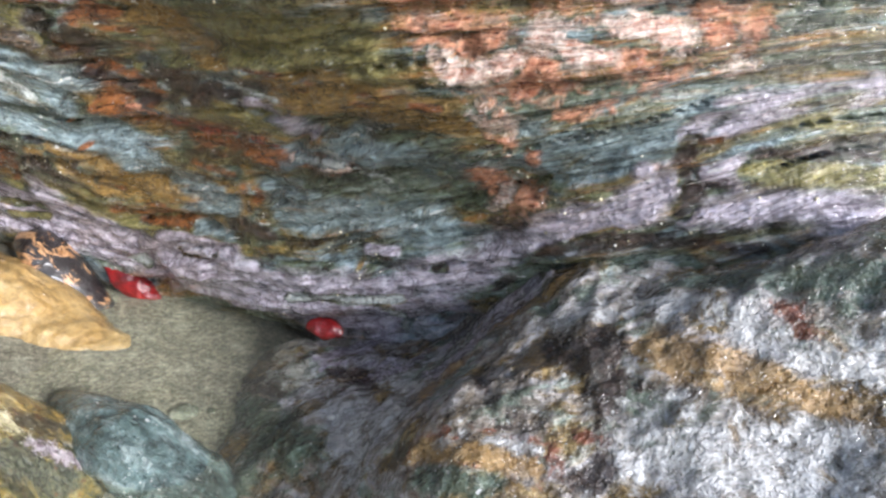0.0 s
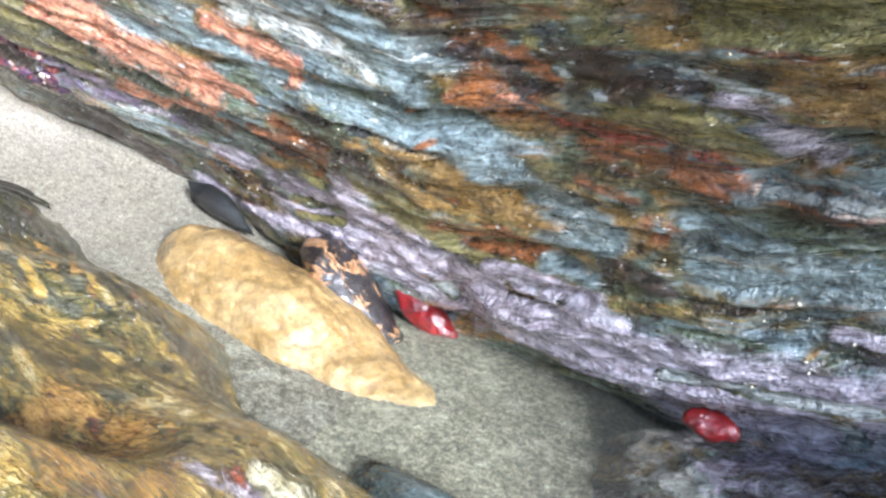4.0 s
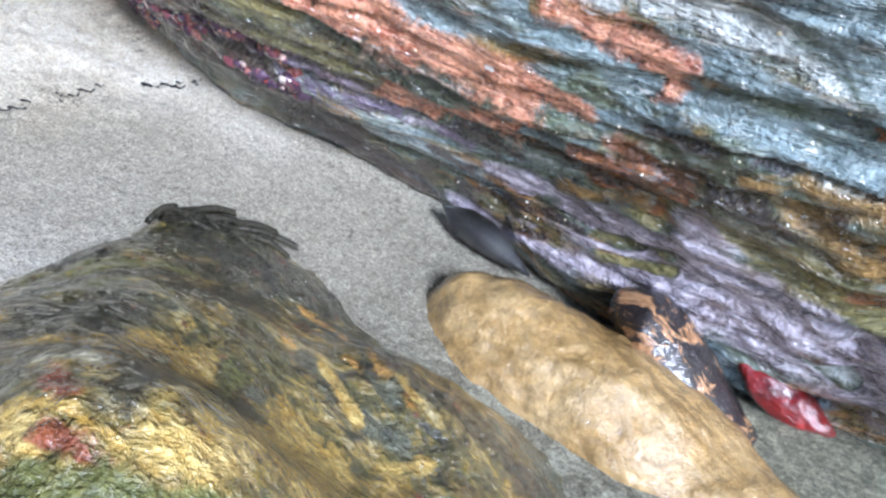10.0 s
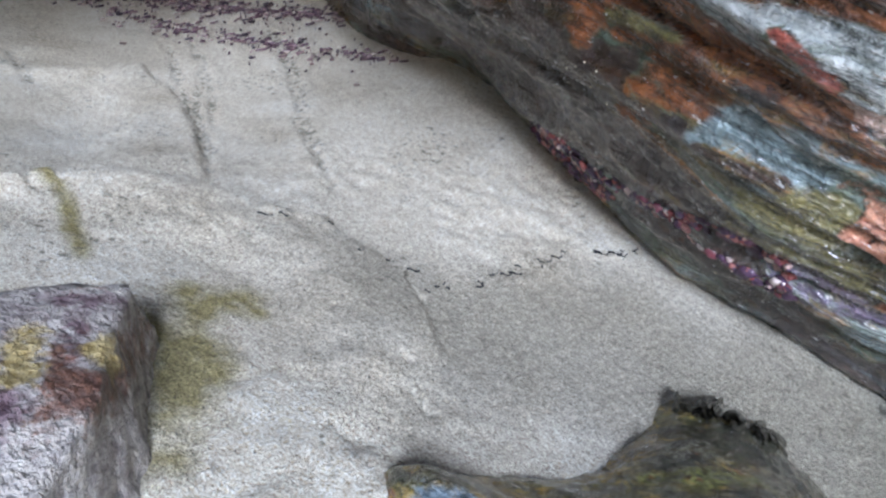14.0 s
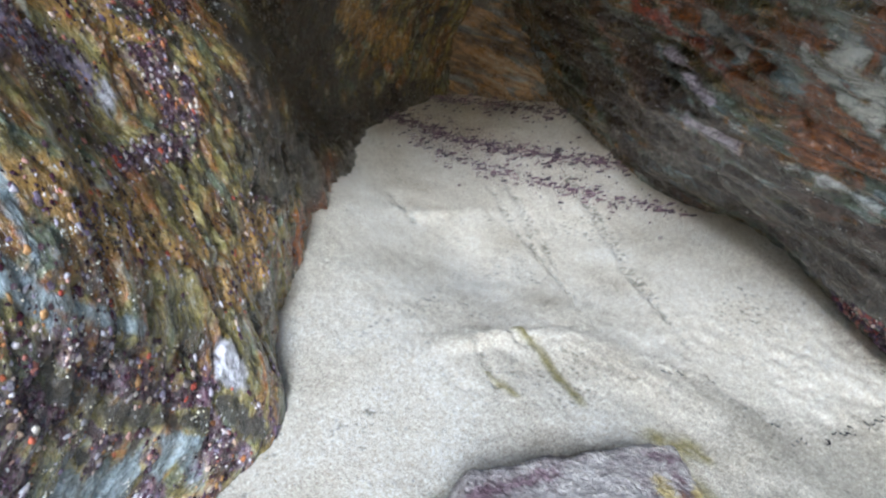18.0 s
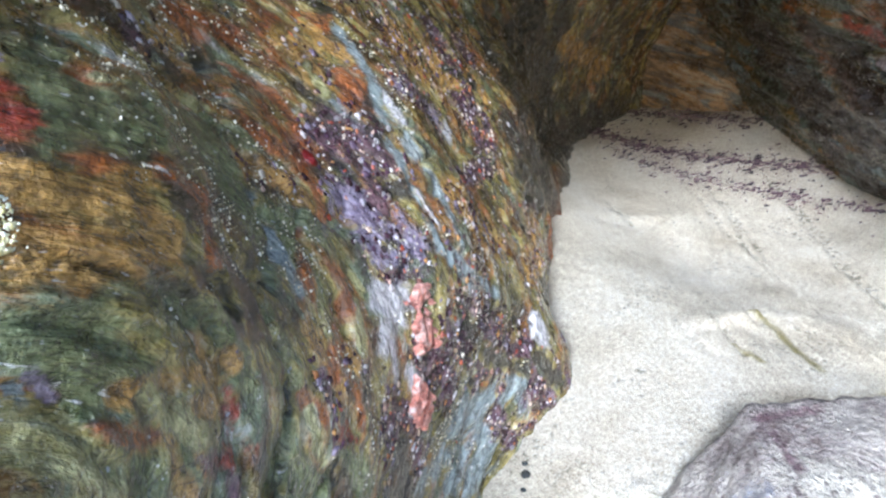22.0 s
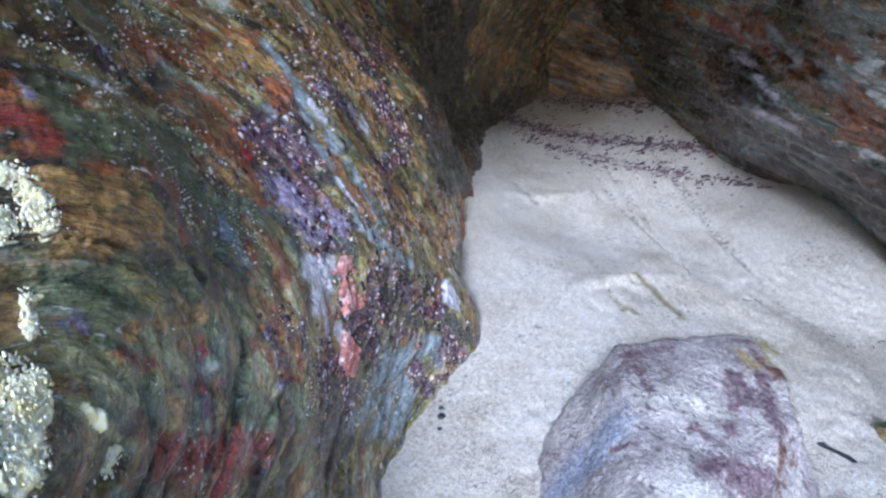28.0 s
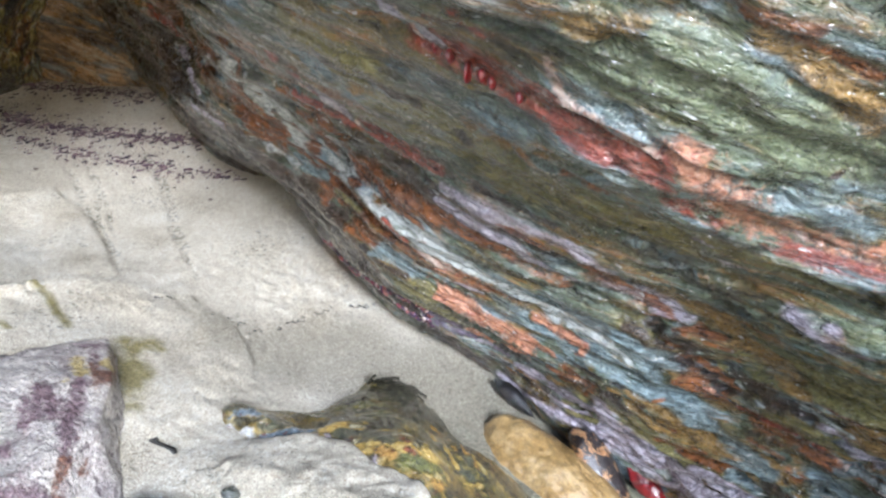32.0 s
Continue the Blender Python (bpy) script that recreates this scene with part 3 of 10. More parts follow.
stroke(WALL_MARKS, "dark", 0.0045, (-0.473, 0.629, 0.253), (-0.445, 0.629, 0.245), (-0.413, 0.624, 0.232), (-0.366, 0.594, 0.236))
stroke(WALL_MARKS, "dark", 0.0032, (-0.395, 0.582, 0.278), (-0.358, 0.572, 0.269), (-0.322, 0.566, 0.255), (-0.301, 0.568, 0.238), (-0.281, 0.569, 0.229))
stroke(WALL_MARKS, "dark", 0.0034, (-0.235, 0.579, 0.166), (-0.210, 0.569, 0.162))
stroke(WALL_MARKS, "rust", 0.0069, (-0.434, 0.601, 0.255), (-0.424, 0.627, 0.237), (-0.398, 0.618, 0.233))
stroke(WALL_MARKS, "rust", 0.0039, (-0.319, 0.580, 0.237), (-0.303, 0.578, 0.234))
stroke(WALL_MARKS, "rust", 0.0040, (-0.285, 0.560, 0.240), (-0.279, 0.569, 0.229))
stroke(WALL_MARKS, "rust", 0.0015, (-0.299, 0.556, 0.263), (-0.287, 0.553, 0.267), (-0.276, 0.554, 0.273))
stroke(WALL_MARKS, "rust", 0.0038, (-0.302, 0.560, 0.285), (-0.292, 0.545, 0.300), (-0.287, 0.545, 0.308))
stroke(WALL_MARKS, "rust", 0.0030, (-0.273, 0.539, 0.296), (-0.265, 0.539, 0.306), (-0.260, 0.538, 0.308))
stroke(WALL_MARKS, "ochre", 0.0042, (-0.285, 0.542, 0.295), (-0.274, 0.539, 0.302))
stroke(WALL_MARKS, "rust", 0.0041, (-0.263, 0.564, 0.228), (-0.240, 0.558, 0.218), (-0.218, 0.567, 0.200))
stroke(WALL_MARKS, "blue", 0.0039, (-0.334, 0.553, 0.305), (-0.316, 0.553, 0.297), (-0.305, 0.564, 0.289))
stroke(WALL_MARKS, "blue", 0.0093, (-0.380, 0.574, 0.296), (-0.334, 0.566, 0.284))
stroke(WALL_MARKS, "blue", 0.0059, (-0.257, 0.547, 0.255), (-0.239, 0.540, 0.257))
stroke(WALL_MARKS, "blue", 0.0060, (-0.671, 0.701, 0.223), (-0.639, 0.703, 0.207), (-0.616, 0.704, 0.194))
stroke(WALL_MARKS, "blue", 0.0031, (-0.317, 0.551, 0.308), (-0.300, 0.548, 0.303))
stroke(WALL_MARKS, "pale", 0.0060, (-0.388, 0.561, 0.323), (-0.368, 0.560, 0.319))
stroke(WALL_MARKS, "ochre", 0.0053, (-0.319, 0.577, 0.246), (-0.295, 0.565, 0.250), (-0.272, 0.555, 0.241))
stroke(WALL_MARKS, "blue", 0.0085, (-0.663, 0.554, 0.414), (-0.634, 0.550, 0.396), (-0.603, 0.540, 0.392))
stroke(WALL_MARKS, "olive", 0.0100, (-0.638, 0.569, 0.348), (-0.603, 0.581, 0.325), (-0.579, 0.605, 0.301))
stroke(WALL_MARKS, "rust", 0.0089, (-0.742, 0.581, 0.433), (-0.702, 0.566, 0.419))
stroke(WALL_MARKS, "violet", 0.0068, (-0.838, 0.667, 0.364), (-0.799, 0.665, 0.333), (-0.741, 0.654, 0.312), (-0.683, 0.619, 0.309))
stroke(WALL_MARKS, "rust", 0.0034, (-0.234, 0.530, 0.297), (-0.201, 0.526, 0.291), (-0.171, 0.512, 0.289), (-0.143, 0.494, 0.287), (-0.117, 0.486, 0.280))
stroke(WALL_MARKS, "rust", 0.0047, (-0.290, 0.543, 0.298), (-0.261, 0.536, 0.298), (-0.235, 0.540, 0.292))
stroke(WALL_MARKS, "rust", 0.0061, (-0.423, 0.598, 0.253), (-0.393, 0.618, 0.225))
stroke(WALL_MARKS, "rust", 0.0057, (-0.290, 0.587, 0.201), (-0.235, 0.567, 0.206), (-0.204, 0.561, 0.200))
stroke(WALL_MARKS, "dark", 0.0031, (-0.153, 0.525, 0.223), (-0.140, 0.525, 0.182))
stroke(WALL_MARKS, "dark", 0.0277, (-1.047, 0.621, 0.577), (-0.928, 0.613, 0.505), (-0.877, 0.647, 0.443), (-0.802, 0.644, 0.371), (-0.722, 0.619, 0.333))
stroke(WALL_MARKS, "rust", 0.0142, (-0.893, 0.483, 0.682), (-0.866, 0.507, 0.626), (-0.838, 0.535, 0.579), (-0.823, 0.573, 0.529))
stroke(WALL_MARKS, "rust", 0.0135, (-0.743, 0.521, 0.564), (-0.734, 0.570, 0.495))
stroke(WALL_MARKS, "rust", 0.0180, (-0.660, 0.535, 0.512), (-0.620, 0.520, 0.478))
stroke(WALL_MARKS, "rust", 0.0098, (-0.585, 0.502, 0.483), (-0.531, 0.487, 0.460))
stroke(WALL_MARKS, "pale", 0.0105, (-0.804, 0.459, 0.638), (-0.806, 0.526, 0.584), (-0.803, 0.582, 0.513))
stroke(WALL_MARKS, "pale", 0.0070, (-0.724, 0.549, 0.539), (-0.696, 0.554, 0.499), (-0.631, 0.514, 0.454))
stroke(WALL_MARKS, "pale", 0.0094, (-0.615, 0.512, 0.456), (-0.569, 0.512, 0.418), (-0.504, 0.521, 0.403))
stroke(WALL_MARKS, "blue", 0.0158, (-0.675, 0.555, 0.402), (-0.629, 0.554, 0.378))
stroke(WALL_MARKS, "lilac", 0.0064, (-0.688, 0.472, 0.598), (-0.643, 0.471, 0.581))
stroke(WALL_MARKS, "red", 0.0054, (-0.637, 0.470, 0.578), (-0.582, 0.462, 0.560), (-0.534, 0.452, 0.542))
stroke(WALL_MARKS, "dark", 0.0079, (-0.508, 0.322, 0.621), (-0.484, 0.364, 0.598))
stroke(WALL_MARKS, "dark", 0.0076, (-0.447, 0.382, 0.567), (-0.413, 0.409, 0.542), (-0.379, 0.402, 0.528))
stroke(WALL_MARKS, "lilac", 0.0065, (-0.501, 0.459, 0.499), (-0.451, 0.453, 0.476), (-0.384, 0.474, 0.449))
stroke(WALL_MARKS, "ochre", 0.0134, (-0.551, 0.374, 0.606), (-0.503, 0.415, 0.568), (-0.432, 0.430, 0.522), (-0.369, 0.417, 0.506))
stroke(WALL_MARKS, "blue", 0.0054, (-0.824, 0.591, 0.505), (-0.771, 0.588, 0.480))
stroke(WALL_MARKS, "ochre", 0.0059, (-0.765, 0.589, 0.472), (-0.707, 0.565, 0.445))
stroke(WALL_MARKS, "rust", 0.0083, (-0.752, 0.578, 0.487), (-0.718, 0.563, 0.478))
stroke(WALL_MARKS, "rust", 0.0076, (-0.804, 0.596, 0.465), (-0.756, 0.585, 0.441))
stroke(WALL_MARKS, "rust", 0.0062, (-0.709, 0.563, 0.411), (-0.657, 0.537, 0.426))
stroke(WALL_MARKS, "blue", 0.0092, (-0.664, 0.552, 0.407), (-0.624, 0.550, 0.389))
stroke(WALL_MARKS, "pale", 0.0047, (-0.681, 0.545, 0.487), (-0.654, 0.527, 0.468), (-0.625, 0.514, 0.443))
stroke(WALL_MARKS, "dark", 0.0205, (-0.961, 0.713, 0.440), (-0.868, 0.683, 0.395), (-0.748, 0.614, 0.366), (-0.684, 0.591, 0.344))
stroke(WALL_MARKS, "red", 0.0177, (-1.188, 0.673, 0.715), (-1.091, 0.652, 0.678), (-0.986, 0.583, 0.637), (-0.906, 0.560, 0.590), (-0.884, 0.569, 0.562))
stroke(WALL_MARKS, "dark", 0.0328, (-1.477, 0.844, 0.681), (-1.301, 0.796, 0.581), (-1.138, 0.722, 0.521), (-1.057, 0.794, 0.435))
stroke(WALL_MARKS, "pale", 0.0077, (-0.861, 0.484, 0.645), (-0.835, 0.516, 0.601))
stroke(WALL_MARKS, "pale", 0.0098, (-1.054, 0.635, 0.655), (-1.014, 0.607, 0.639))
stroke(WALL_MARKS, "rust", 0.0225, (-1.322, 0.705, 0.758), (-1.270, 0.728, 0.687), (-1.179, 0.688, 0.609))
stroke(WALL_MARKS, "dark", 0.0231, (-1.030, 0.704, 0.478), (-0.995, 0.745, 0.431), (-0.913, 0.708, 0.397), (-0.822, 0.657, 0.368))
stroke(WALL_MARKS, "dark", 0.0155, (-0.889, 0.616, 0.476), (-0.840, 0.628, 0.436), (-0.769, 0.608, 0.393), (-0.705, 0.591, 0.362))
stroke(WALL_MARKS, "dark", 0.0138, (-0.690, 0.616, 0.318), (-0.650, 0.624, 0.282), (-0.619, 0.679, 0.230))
stroke(WALL_MARKS, "rust", 0.0170, (-0.824, 0.597, 0.483), (-0.779, 0.586, 0.451), (-0.730, 0.573, 0.423))
stroke(WALL_MARKS, "rust", 0.0157, (-0.707, 0.565, 0.415), (-0.680, 0.553, 0.434), (-0.735, 0.591, 0.398))
stroke(WALL_MARKS, "pale", 0.0100, (-0.783, 0.589, 0.489), (-0.734, 0.577, 0.466))
stroke(WALL_MARKS, "blue", 0.0167, (-0.694, 0.562, 0.412), (-0.663, 0.554, 0.399), (-0.628, 0.552, 0.386))
stroke(WALL_MARKS, "dark", 0.0081, (-0.723, 0.571, 0.452), (-0.667, 0.547, 0.429), (-0.627, 0.533, 0.414))
stroke(WALL_MARKS, "olive", 0.0184, (-0.322, 0.530, 0.359), (-0.270, 0.541, 0.338), (-0.187, 0.505, 0.323), (-0.116, 0.471, 0.309))
stroke(WALL_MARKS, "dark", 0.0093, (-0.293, 0.531, 0.347), (-0.240, 0.535, 0.322), (-0.168, 0.492, 0.313))
stroke(WALL_MARKS, "olive", 0.0202, (-0.407, 0.621, 0.228), (-0.332, 0.600, 0.213), (-0.266, 0.589, 0.190), (-0.172, 0.543, 0.186))
stroke(WALL_MARKS, "dark", 0.0125, (-0.378, 0.584, 0.258), (-0.332, 0.580, 0.239))
stroke(WALL_MARKS, "rust", 0.0119, (-0.252, 0.534, 0.301), (-0.193, 0.521, 0.291), (-0.132, 0.493, 0.280))
stroke(WALL_MARKS, "ochre", 0.0199, (-0.280, 0.557, 0.255), (-0.225, 0.551, 0.233), (-0.163, 0.528, 0.231))
stroke(WALL_MARKS, "ochre", 0.0122, (-0.078, 0.429, 0.321), (-0.028, 0.404, 0.319), (0.015, 0.387, 0.319))
stroke(WALL_MARKS, "green", 0.0239, (-0.204, 0.503, 0.365), (-0.141, 0.470, 0.353), (-0.082, 0.424, 0.345))
stroke(WALL_MARKS, "dark", 0.0056, (0.035, 0.428, 0.244), (0.069, 0.405, 0.241), (0.106, 0.384, 0.249), (0.142, 0.365, 0.256))
stroke(WALL_MARKS, "dark", 0.0080, (0.140, 0.361, 0.300), (0.181, 0.351, 0.303), (0.222, 0.344, 0.299))
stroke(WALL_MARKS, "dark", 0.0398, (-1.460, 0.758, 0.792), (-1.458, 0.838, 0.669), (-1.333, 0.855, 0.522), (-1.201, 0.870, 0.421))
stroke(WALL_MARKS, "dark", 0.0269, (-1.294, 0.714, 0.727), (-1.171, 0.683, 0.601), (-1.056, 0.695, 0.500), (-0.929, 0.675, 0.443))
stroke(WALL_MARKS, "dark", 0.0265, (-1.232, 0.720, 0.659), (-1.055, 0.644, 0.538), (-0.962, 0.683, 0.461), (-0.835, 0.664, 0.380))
stroke(WALL_MARKS, "green", 0.0284, (-0.265, 0.228, 0.646), (-0.221, 0.249, 0.621), (-0.177, 0.299, 0.594), (-0.131, 0.335, 0.568))
stroke(WALL_MARKS, "green", 0.0185, (-0.205, 0.229, 0.645), (-0.164, 0.267, 0.621), (-0.130, 0.316, 0.601))
stroke(WALL_MARKS, "red", 0.0107, (-0.430, 0.279, 0.652), (-0.374, 0.278, 0.624), (-0.329, 0.275, 0.602), (-0.295, 0.296, 0.582), (-0.248, 0.295, 0.565))
stroke(WALL_MARKS, "olive", 0.0194, (-0.560, 0.353, 0.623), (-0.456, 0.380, 0.573), (-0.349, 0.384, 0.529), (-0.233, 0.400, 0.489), (-0.149, 0.419, 0.463))
stroke(WALL_MARKS, "rust", 0.0164, (-0.692, 0.361, 0.662), (-0.743, 0.501, 0.595), (-0.681, 0.552, 0.501), (-0.543, 0.487, 0.467))
stroke(WALL_MARKS, "rust", 0.0175, (-0.788, 0.592, 0.489), (-0.634, 0.531, 0.435), (-0.538, 0.532, 0.389), (-0.474, 0.559, 0.347))
stroke(WALL_MARKS, "rust", 0.0130, (-0.431, 0.454, 0.472), (-0.353, 0.497, 0.423), (-0.269, 0.516, 0.382), (-0.162, 0.489, 0.365))
stroke(WALL_MARKS, "ochre", 0.0157, (-0.401, 0.554, 0.347), (-0.299, 0.544, 0.315), (-0.209, 0.530, 0.289))
coat(WALL_MARKS, "pink", 0.0076, (-0.007, 0.378, 0.354), (0.014, 0.371, 0.346), (0.033, 0.366, 0.355))
coat(WALL_MARKS, "pink", 0.0089, (0.050, 0.363, 0.369), (0.076, 0.352, 0.362))
coat(WALL_MARKS, "pink", 0.0090, (0.086, 0.354, 0.378), (0.115, 0.356, 0.370))
coat(WALL_MARKS, "pink", 0.0088, (0.023, 0.380, 0.323), (0.036, 0.380, 0.322))
coat(WALL_MARKS, "pink", 0.0080, (0.042, 0.427, 0.271), (0.035, 0.428, 0.263))
coat(WALL_MARKS, "pink", 0.0069, (0.140, 0.358, 0.359), (0.153, 0.352, 0.346))
coat(WALL_MARKS, "pink", 0.0056, (0.113, 0.361, 0.356), (0.133, 0.362, 0.356))
coat(WALL_MARKS, "rust", 0.0059, (0.021, 0.358, 0.375), (0.033, 0.363, 0.369))
coat(WALL_MARKS, "rust", 0.0031, (-0.025, 0.380, 0.359), (-0.019, 0.378, 0.376), (-0.013, 0.379, 0.354))
coat(WALL_MARKS, "dark", 0.0042, (0.024, 0.390, 0.305), (0.028, 0.388, 0.306))
coat(WALL_MARKS, "orange", 0.0043, (0.023, 0.411, 0.286), (0.032, 0.435, 0.264))
coat(WALL_MARKS, "rust", 0.0024, (0.071, 0.357, 0.370), (0.079, 0.353, 0.365), (0.104, 0.352, 0.366))
coat(WALL_MARKS, "blue", 0.0024, (0.063, 0.359, 0.370), (0.071, 0.356, 0.369))
coat(WALL_MARKS, "blue", 0.0089, (0.051, 0.377, 0.315), (0.082, 0.375, 0.312), (0.118, 0.363, 0.316), (0.138, 0.359, 0.334))
coat(WALL_MARKS, "blue", 0.0072, (-0.051, 0.429, 0.289), (-0.009, 0.431, 0.281))
coat(WALL_MARKS, "green", 0.0041, (0.066, 0.399, 0.279), (0.099, 0.383, 0.277))
coat(WALL_MARKS, "olive", 0.0190, (-0.188, 0.501, 0.361), (-0.117, 0.451, 0.359), (-0.051, 0.399, 0.360))
coat(WALL_MARKS, "ochre", 0.0059, (-0.061, 0.413, 0.337), (-0.027, 0.399, 0.329), (0.008, 0.386, 0.325))
coat(WALL_MARKS, "ochre", 0.0043, (-0.106, 0.441, 0.346), (-0.060, 0.413, 0.340))
coat(WALL_MARKS, "rust", 0.0018, (-0.131, 0.458, 0.348), (-0.062, 0.417, 0.328), (-0.001, 0.386, 0.327))
coat(WALL_MARKS, "dark", 0.0077, (-0.299, 0.535, 0.363), (-0.260, 0.522, 0.344), (-0.225, 0.534, 0.310))
coat(WALL_MARKS, "rust", 0.0053, (-0.237, 0.529, 0.302), (-0.188, 0.518, 0.291), (-0.145, 0.496, 0.284), (-0.124, 0.488, 0.269))
coat(WALL_MARKS, "red", 0.0032, (-0.204, 0.527, 0.292), (-0.164, 0.508, 0.287))
coat(WALL_MARKS, "pink", 0.0028, (-0.106, 0.483, 0.275), (-0.068, 0.445, 0.281))
# two pale lines: glints of the wet rock put in as colour
coat(WALL_MARKS, "pale", 0.0023, (-0.085, 0.459, 0.289), (-0.052, 0.436, 0.279), (-0.036, 0.453, 0.265))
coat(WALL_MARKS, "pale", 0.0035, (-0.094, 0.430, 0.376), (-0.071, 0.410, 0.371))
coat(WALL_MARKS, "blue", 0.0085, (-0.350, 0.558, 0.310), (-0.321, 0.550, 0.300), (-0.317, 0.564, 0.291))
coat(WALL_MARKS, "blue", 0.0101, (-0.292, 0.545, 0.299), (-0.272, 0.555, 0.288), (-0.245, 0.542, 0.259))
coat(WALL_MARKS, "ochre", 0.0112, (-0.317, 0.562, 0.264), (-0.268, 0.550, 0.252), (-0.226, 0.551, 0.228), (-0.171, 0.542, 0.192))
coat(WALL_MARKS, "blue", 0.0068, (-0.204, 0.541, 0.226), (-0.181, 0.536, 0.218))
coat(WALL_MARKS, "blue", 0.0158, (-0.129, 0.503, 0.247), (-0.067, 0.480, 0.237), (-0.009, 0.454, 0.234))
coat(WALL_MARKS, "lilac", 0.0186, (-0.414, 0.639, 0.198), (-0.372, 0.635, 0.179), (-0.290, 0.618, 0.145), (-0.176, 0.544, 0.155), (-0.105, 0.520, 0.145), (-0.037, 0.482, 0.159))
coat(WALL_MARKS, "lilac", 0.0065, (0.018, 0.447, 0.207), (0.043, 0.426, 0.228), (0.074, 0.400, 0.257), (0.117, 0.375, 0.280))
coat(WALL_MARKS, "lilac", 0.0065, (0.110, 0.368, 0.295), (0.125, 0.372, 0.284))
coat(WALL_MARKS, "lilac", 0.0046, (0.126, 0.360, 0.319), (0.143, 0.357, 0.334), (0.191, 0.358, 0.342), (0.220, 0.355, 0.346))
coat(WALL_MARKS, "lilac", 0.0052, (0.143, 0.358, 0.298), (0.156, 0.356, 0.304))
coat(WALL_MARKS, "lilac", 0.0067, (0.136, 0.362, 0.271), (0.170, 0.351, 0.281), (0.196, 0.345, 0.286), (0.232, 0.348, 0.278))
coat(WALL_MARKS, "pale", 0.0051, (-0.157, 0.530, 0.166), (-0.102, 0.511, 0.160), (-0.046, 0.486, 0.157), (-0.029, 0.503, 0.133))
coat(WALL_MARKS, "dark", 0.0034, (-0.002, 0.490, 0.145), (0.038, 0.438, 0.194), (0.063, 0.407, 0.232), (0.098, 0.383, 0.255), (0.134, 0.370, 0.254))
coat(WALL_MARKS, "dark", 0.0044, (0.134, 0.370, 0.254), (0.177, 0.357, 0.256))
coat(WALL_MARKS, "dark", 0.0042, (0.130, 0.361, 0.315), (0.133, 0.364, 0.274))
coat(WALL_MARKS, "dark", 0.0037, (0.166, 0.354, 0.311), (0.196, 0.356, 0.311), (0.223, 0.346, 0.310))
coat(WALL_MARKS, "olive", 0.0053, (0.163, 0.357, 0.301), (0.193, 0.346, 0.301), (0.223, 0.343, 0.302))
coat(WALL_MARKS, "olive", 0.0046, (0.167, 0.357, 0.328), (0.205, 0.351, 0.328))
coat(WALL_MARKS, "rust", 0.0029, (0.135, 0.360, 0.316), (0.143, 0.358, 0.318))
coat(WALL_MARKS, "blue", 0.0108, (-0.408, 0.561, 0.337), (-0.364, 0.561, 0.313), (-0.306, 0.550, 0.296))
coat(WALL_MARKS, "pale", 0.0034, (-0.399, 0.559, 0.334), (-0.341, 0.556, 0.308))
coat(WALL_MARKS, "rust", 0.0047, (-0.285, 0.536, 0.352), (-0.248, 0.533, 0.334), (-0.205, 0.518, 0.315))
coat(WALL_MARKS, "dark", 0.0039, (-0.266, 0.522, 0.354), (-0.232, 0.528, 0.335))
coat(WALL_MARKS, "ochre", 0.0121, (-0.299, 0.573, 0.230), (-0.253, 0.561, 0.230), (-0.197, 0.538, 0.238))
coat(WALL_MARKS, "rust", 0.0043, (-0.269, 0.591, 0.191), (-0.220, 0.567, 0.196))
coat(WALL_MARKS, "rust", 0.0042, (-0.189, 0.521, 0.259), (-0.159, 0.511, 0.254))
coat(WALL_MARKS, "rust", 0.0031, (-0.172, 0.534, 0.206), (-0.163, 0.538, 0.193))
coat(WALL_MARKS, "rust", 0.0033, (-0.328, 0.581, 0.247), (-0.284, 0.554, 0.270))
coat(WALL_MARKS, "rust", 0.0035, (-0.141, 0.505, 0.244), (-0.123, 0.506, 0.234))
coat(WALL_MARKS, "orange", 0.0032, (-0.239, 0.531, 0.304), (-0.198, 0.522, 0.293), (-0.158, 0.503, 0.288))
coat(WALL_MARKS, "red", 0.0029, (-0.135, 0.489, 0.287), (-0.116, 0.482, 0.284))
coat(WALL_MARKS, "pink", 0.0037, (-0.103, 0.482, 0.278), (-0.079, 0.455, 0.276), (-0.063, 0.442, 0.278))
coat(WALL_MARKS, "pale", 0.0022, (-0.134, 0.479, 0.311), (-0.099, 0.462, 0.297))
coat(WALL_MARKS, "pale", 0.0024, (-0.209, 0.520, 0.321), (-0.182, 0.500, 0.310))
coat(WALL_MARKS, "olive", 0.0126, (-0.150, 0.477, 0.351), (-0.099, 0.436, 0.350), (-0.061, 0.405, 0.362))
coat(WALL_MARKS, "ochre", 0.0043, (-0.181, 0.497, 0.347), (-0.134, 0.471, 0.335), (-0.084, 0.431, 0.334), (-0.054, 0.409, 0.333), (-0.024, 0.399, 0.326))
coat(WALL_MARKS, "rust", 0.0014, (-0.161, 0.480, 0.341), (-0.097, 0.436, 0.337), (-0.064, 0.416, 0.333))
coat(WALL_MARKS, "rust", 0.0013, (-0.063, 0.417, 0.331), (-0.026, 0.396, 0.332))
coat(WALL_MARKS, "ochre", 0.0039, (-0.094, 0.441, 0.321), (-0.061, 0.420, 0.324))
coat(WALL_MARKS, "blue", 0.0081, (-0.080, 0.455, 0.298), (-0.046, 0.428, 0.294), (-0.013, 0.413, 0.294))
coat(WALL_MARKS, "pale", 0.0015, (-0.078, 0.452, 0.298), (-0.053, 0.436, 0.302))
coat(WALL_MARKS, "blue", 0.0143, (-0.118, 0.505, 0.224), (-0.060, 0.478, 0.228), (-0.020, 0.459, 0.228))
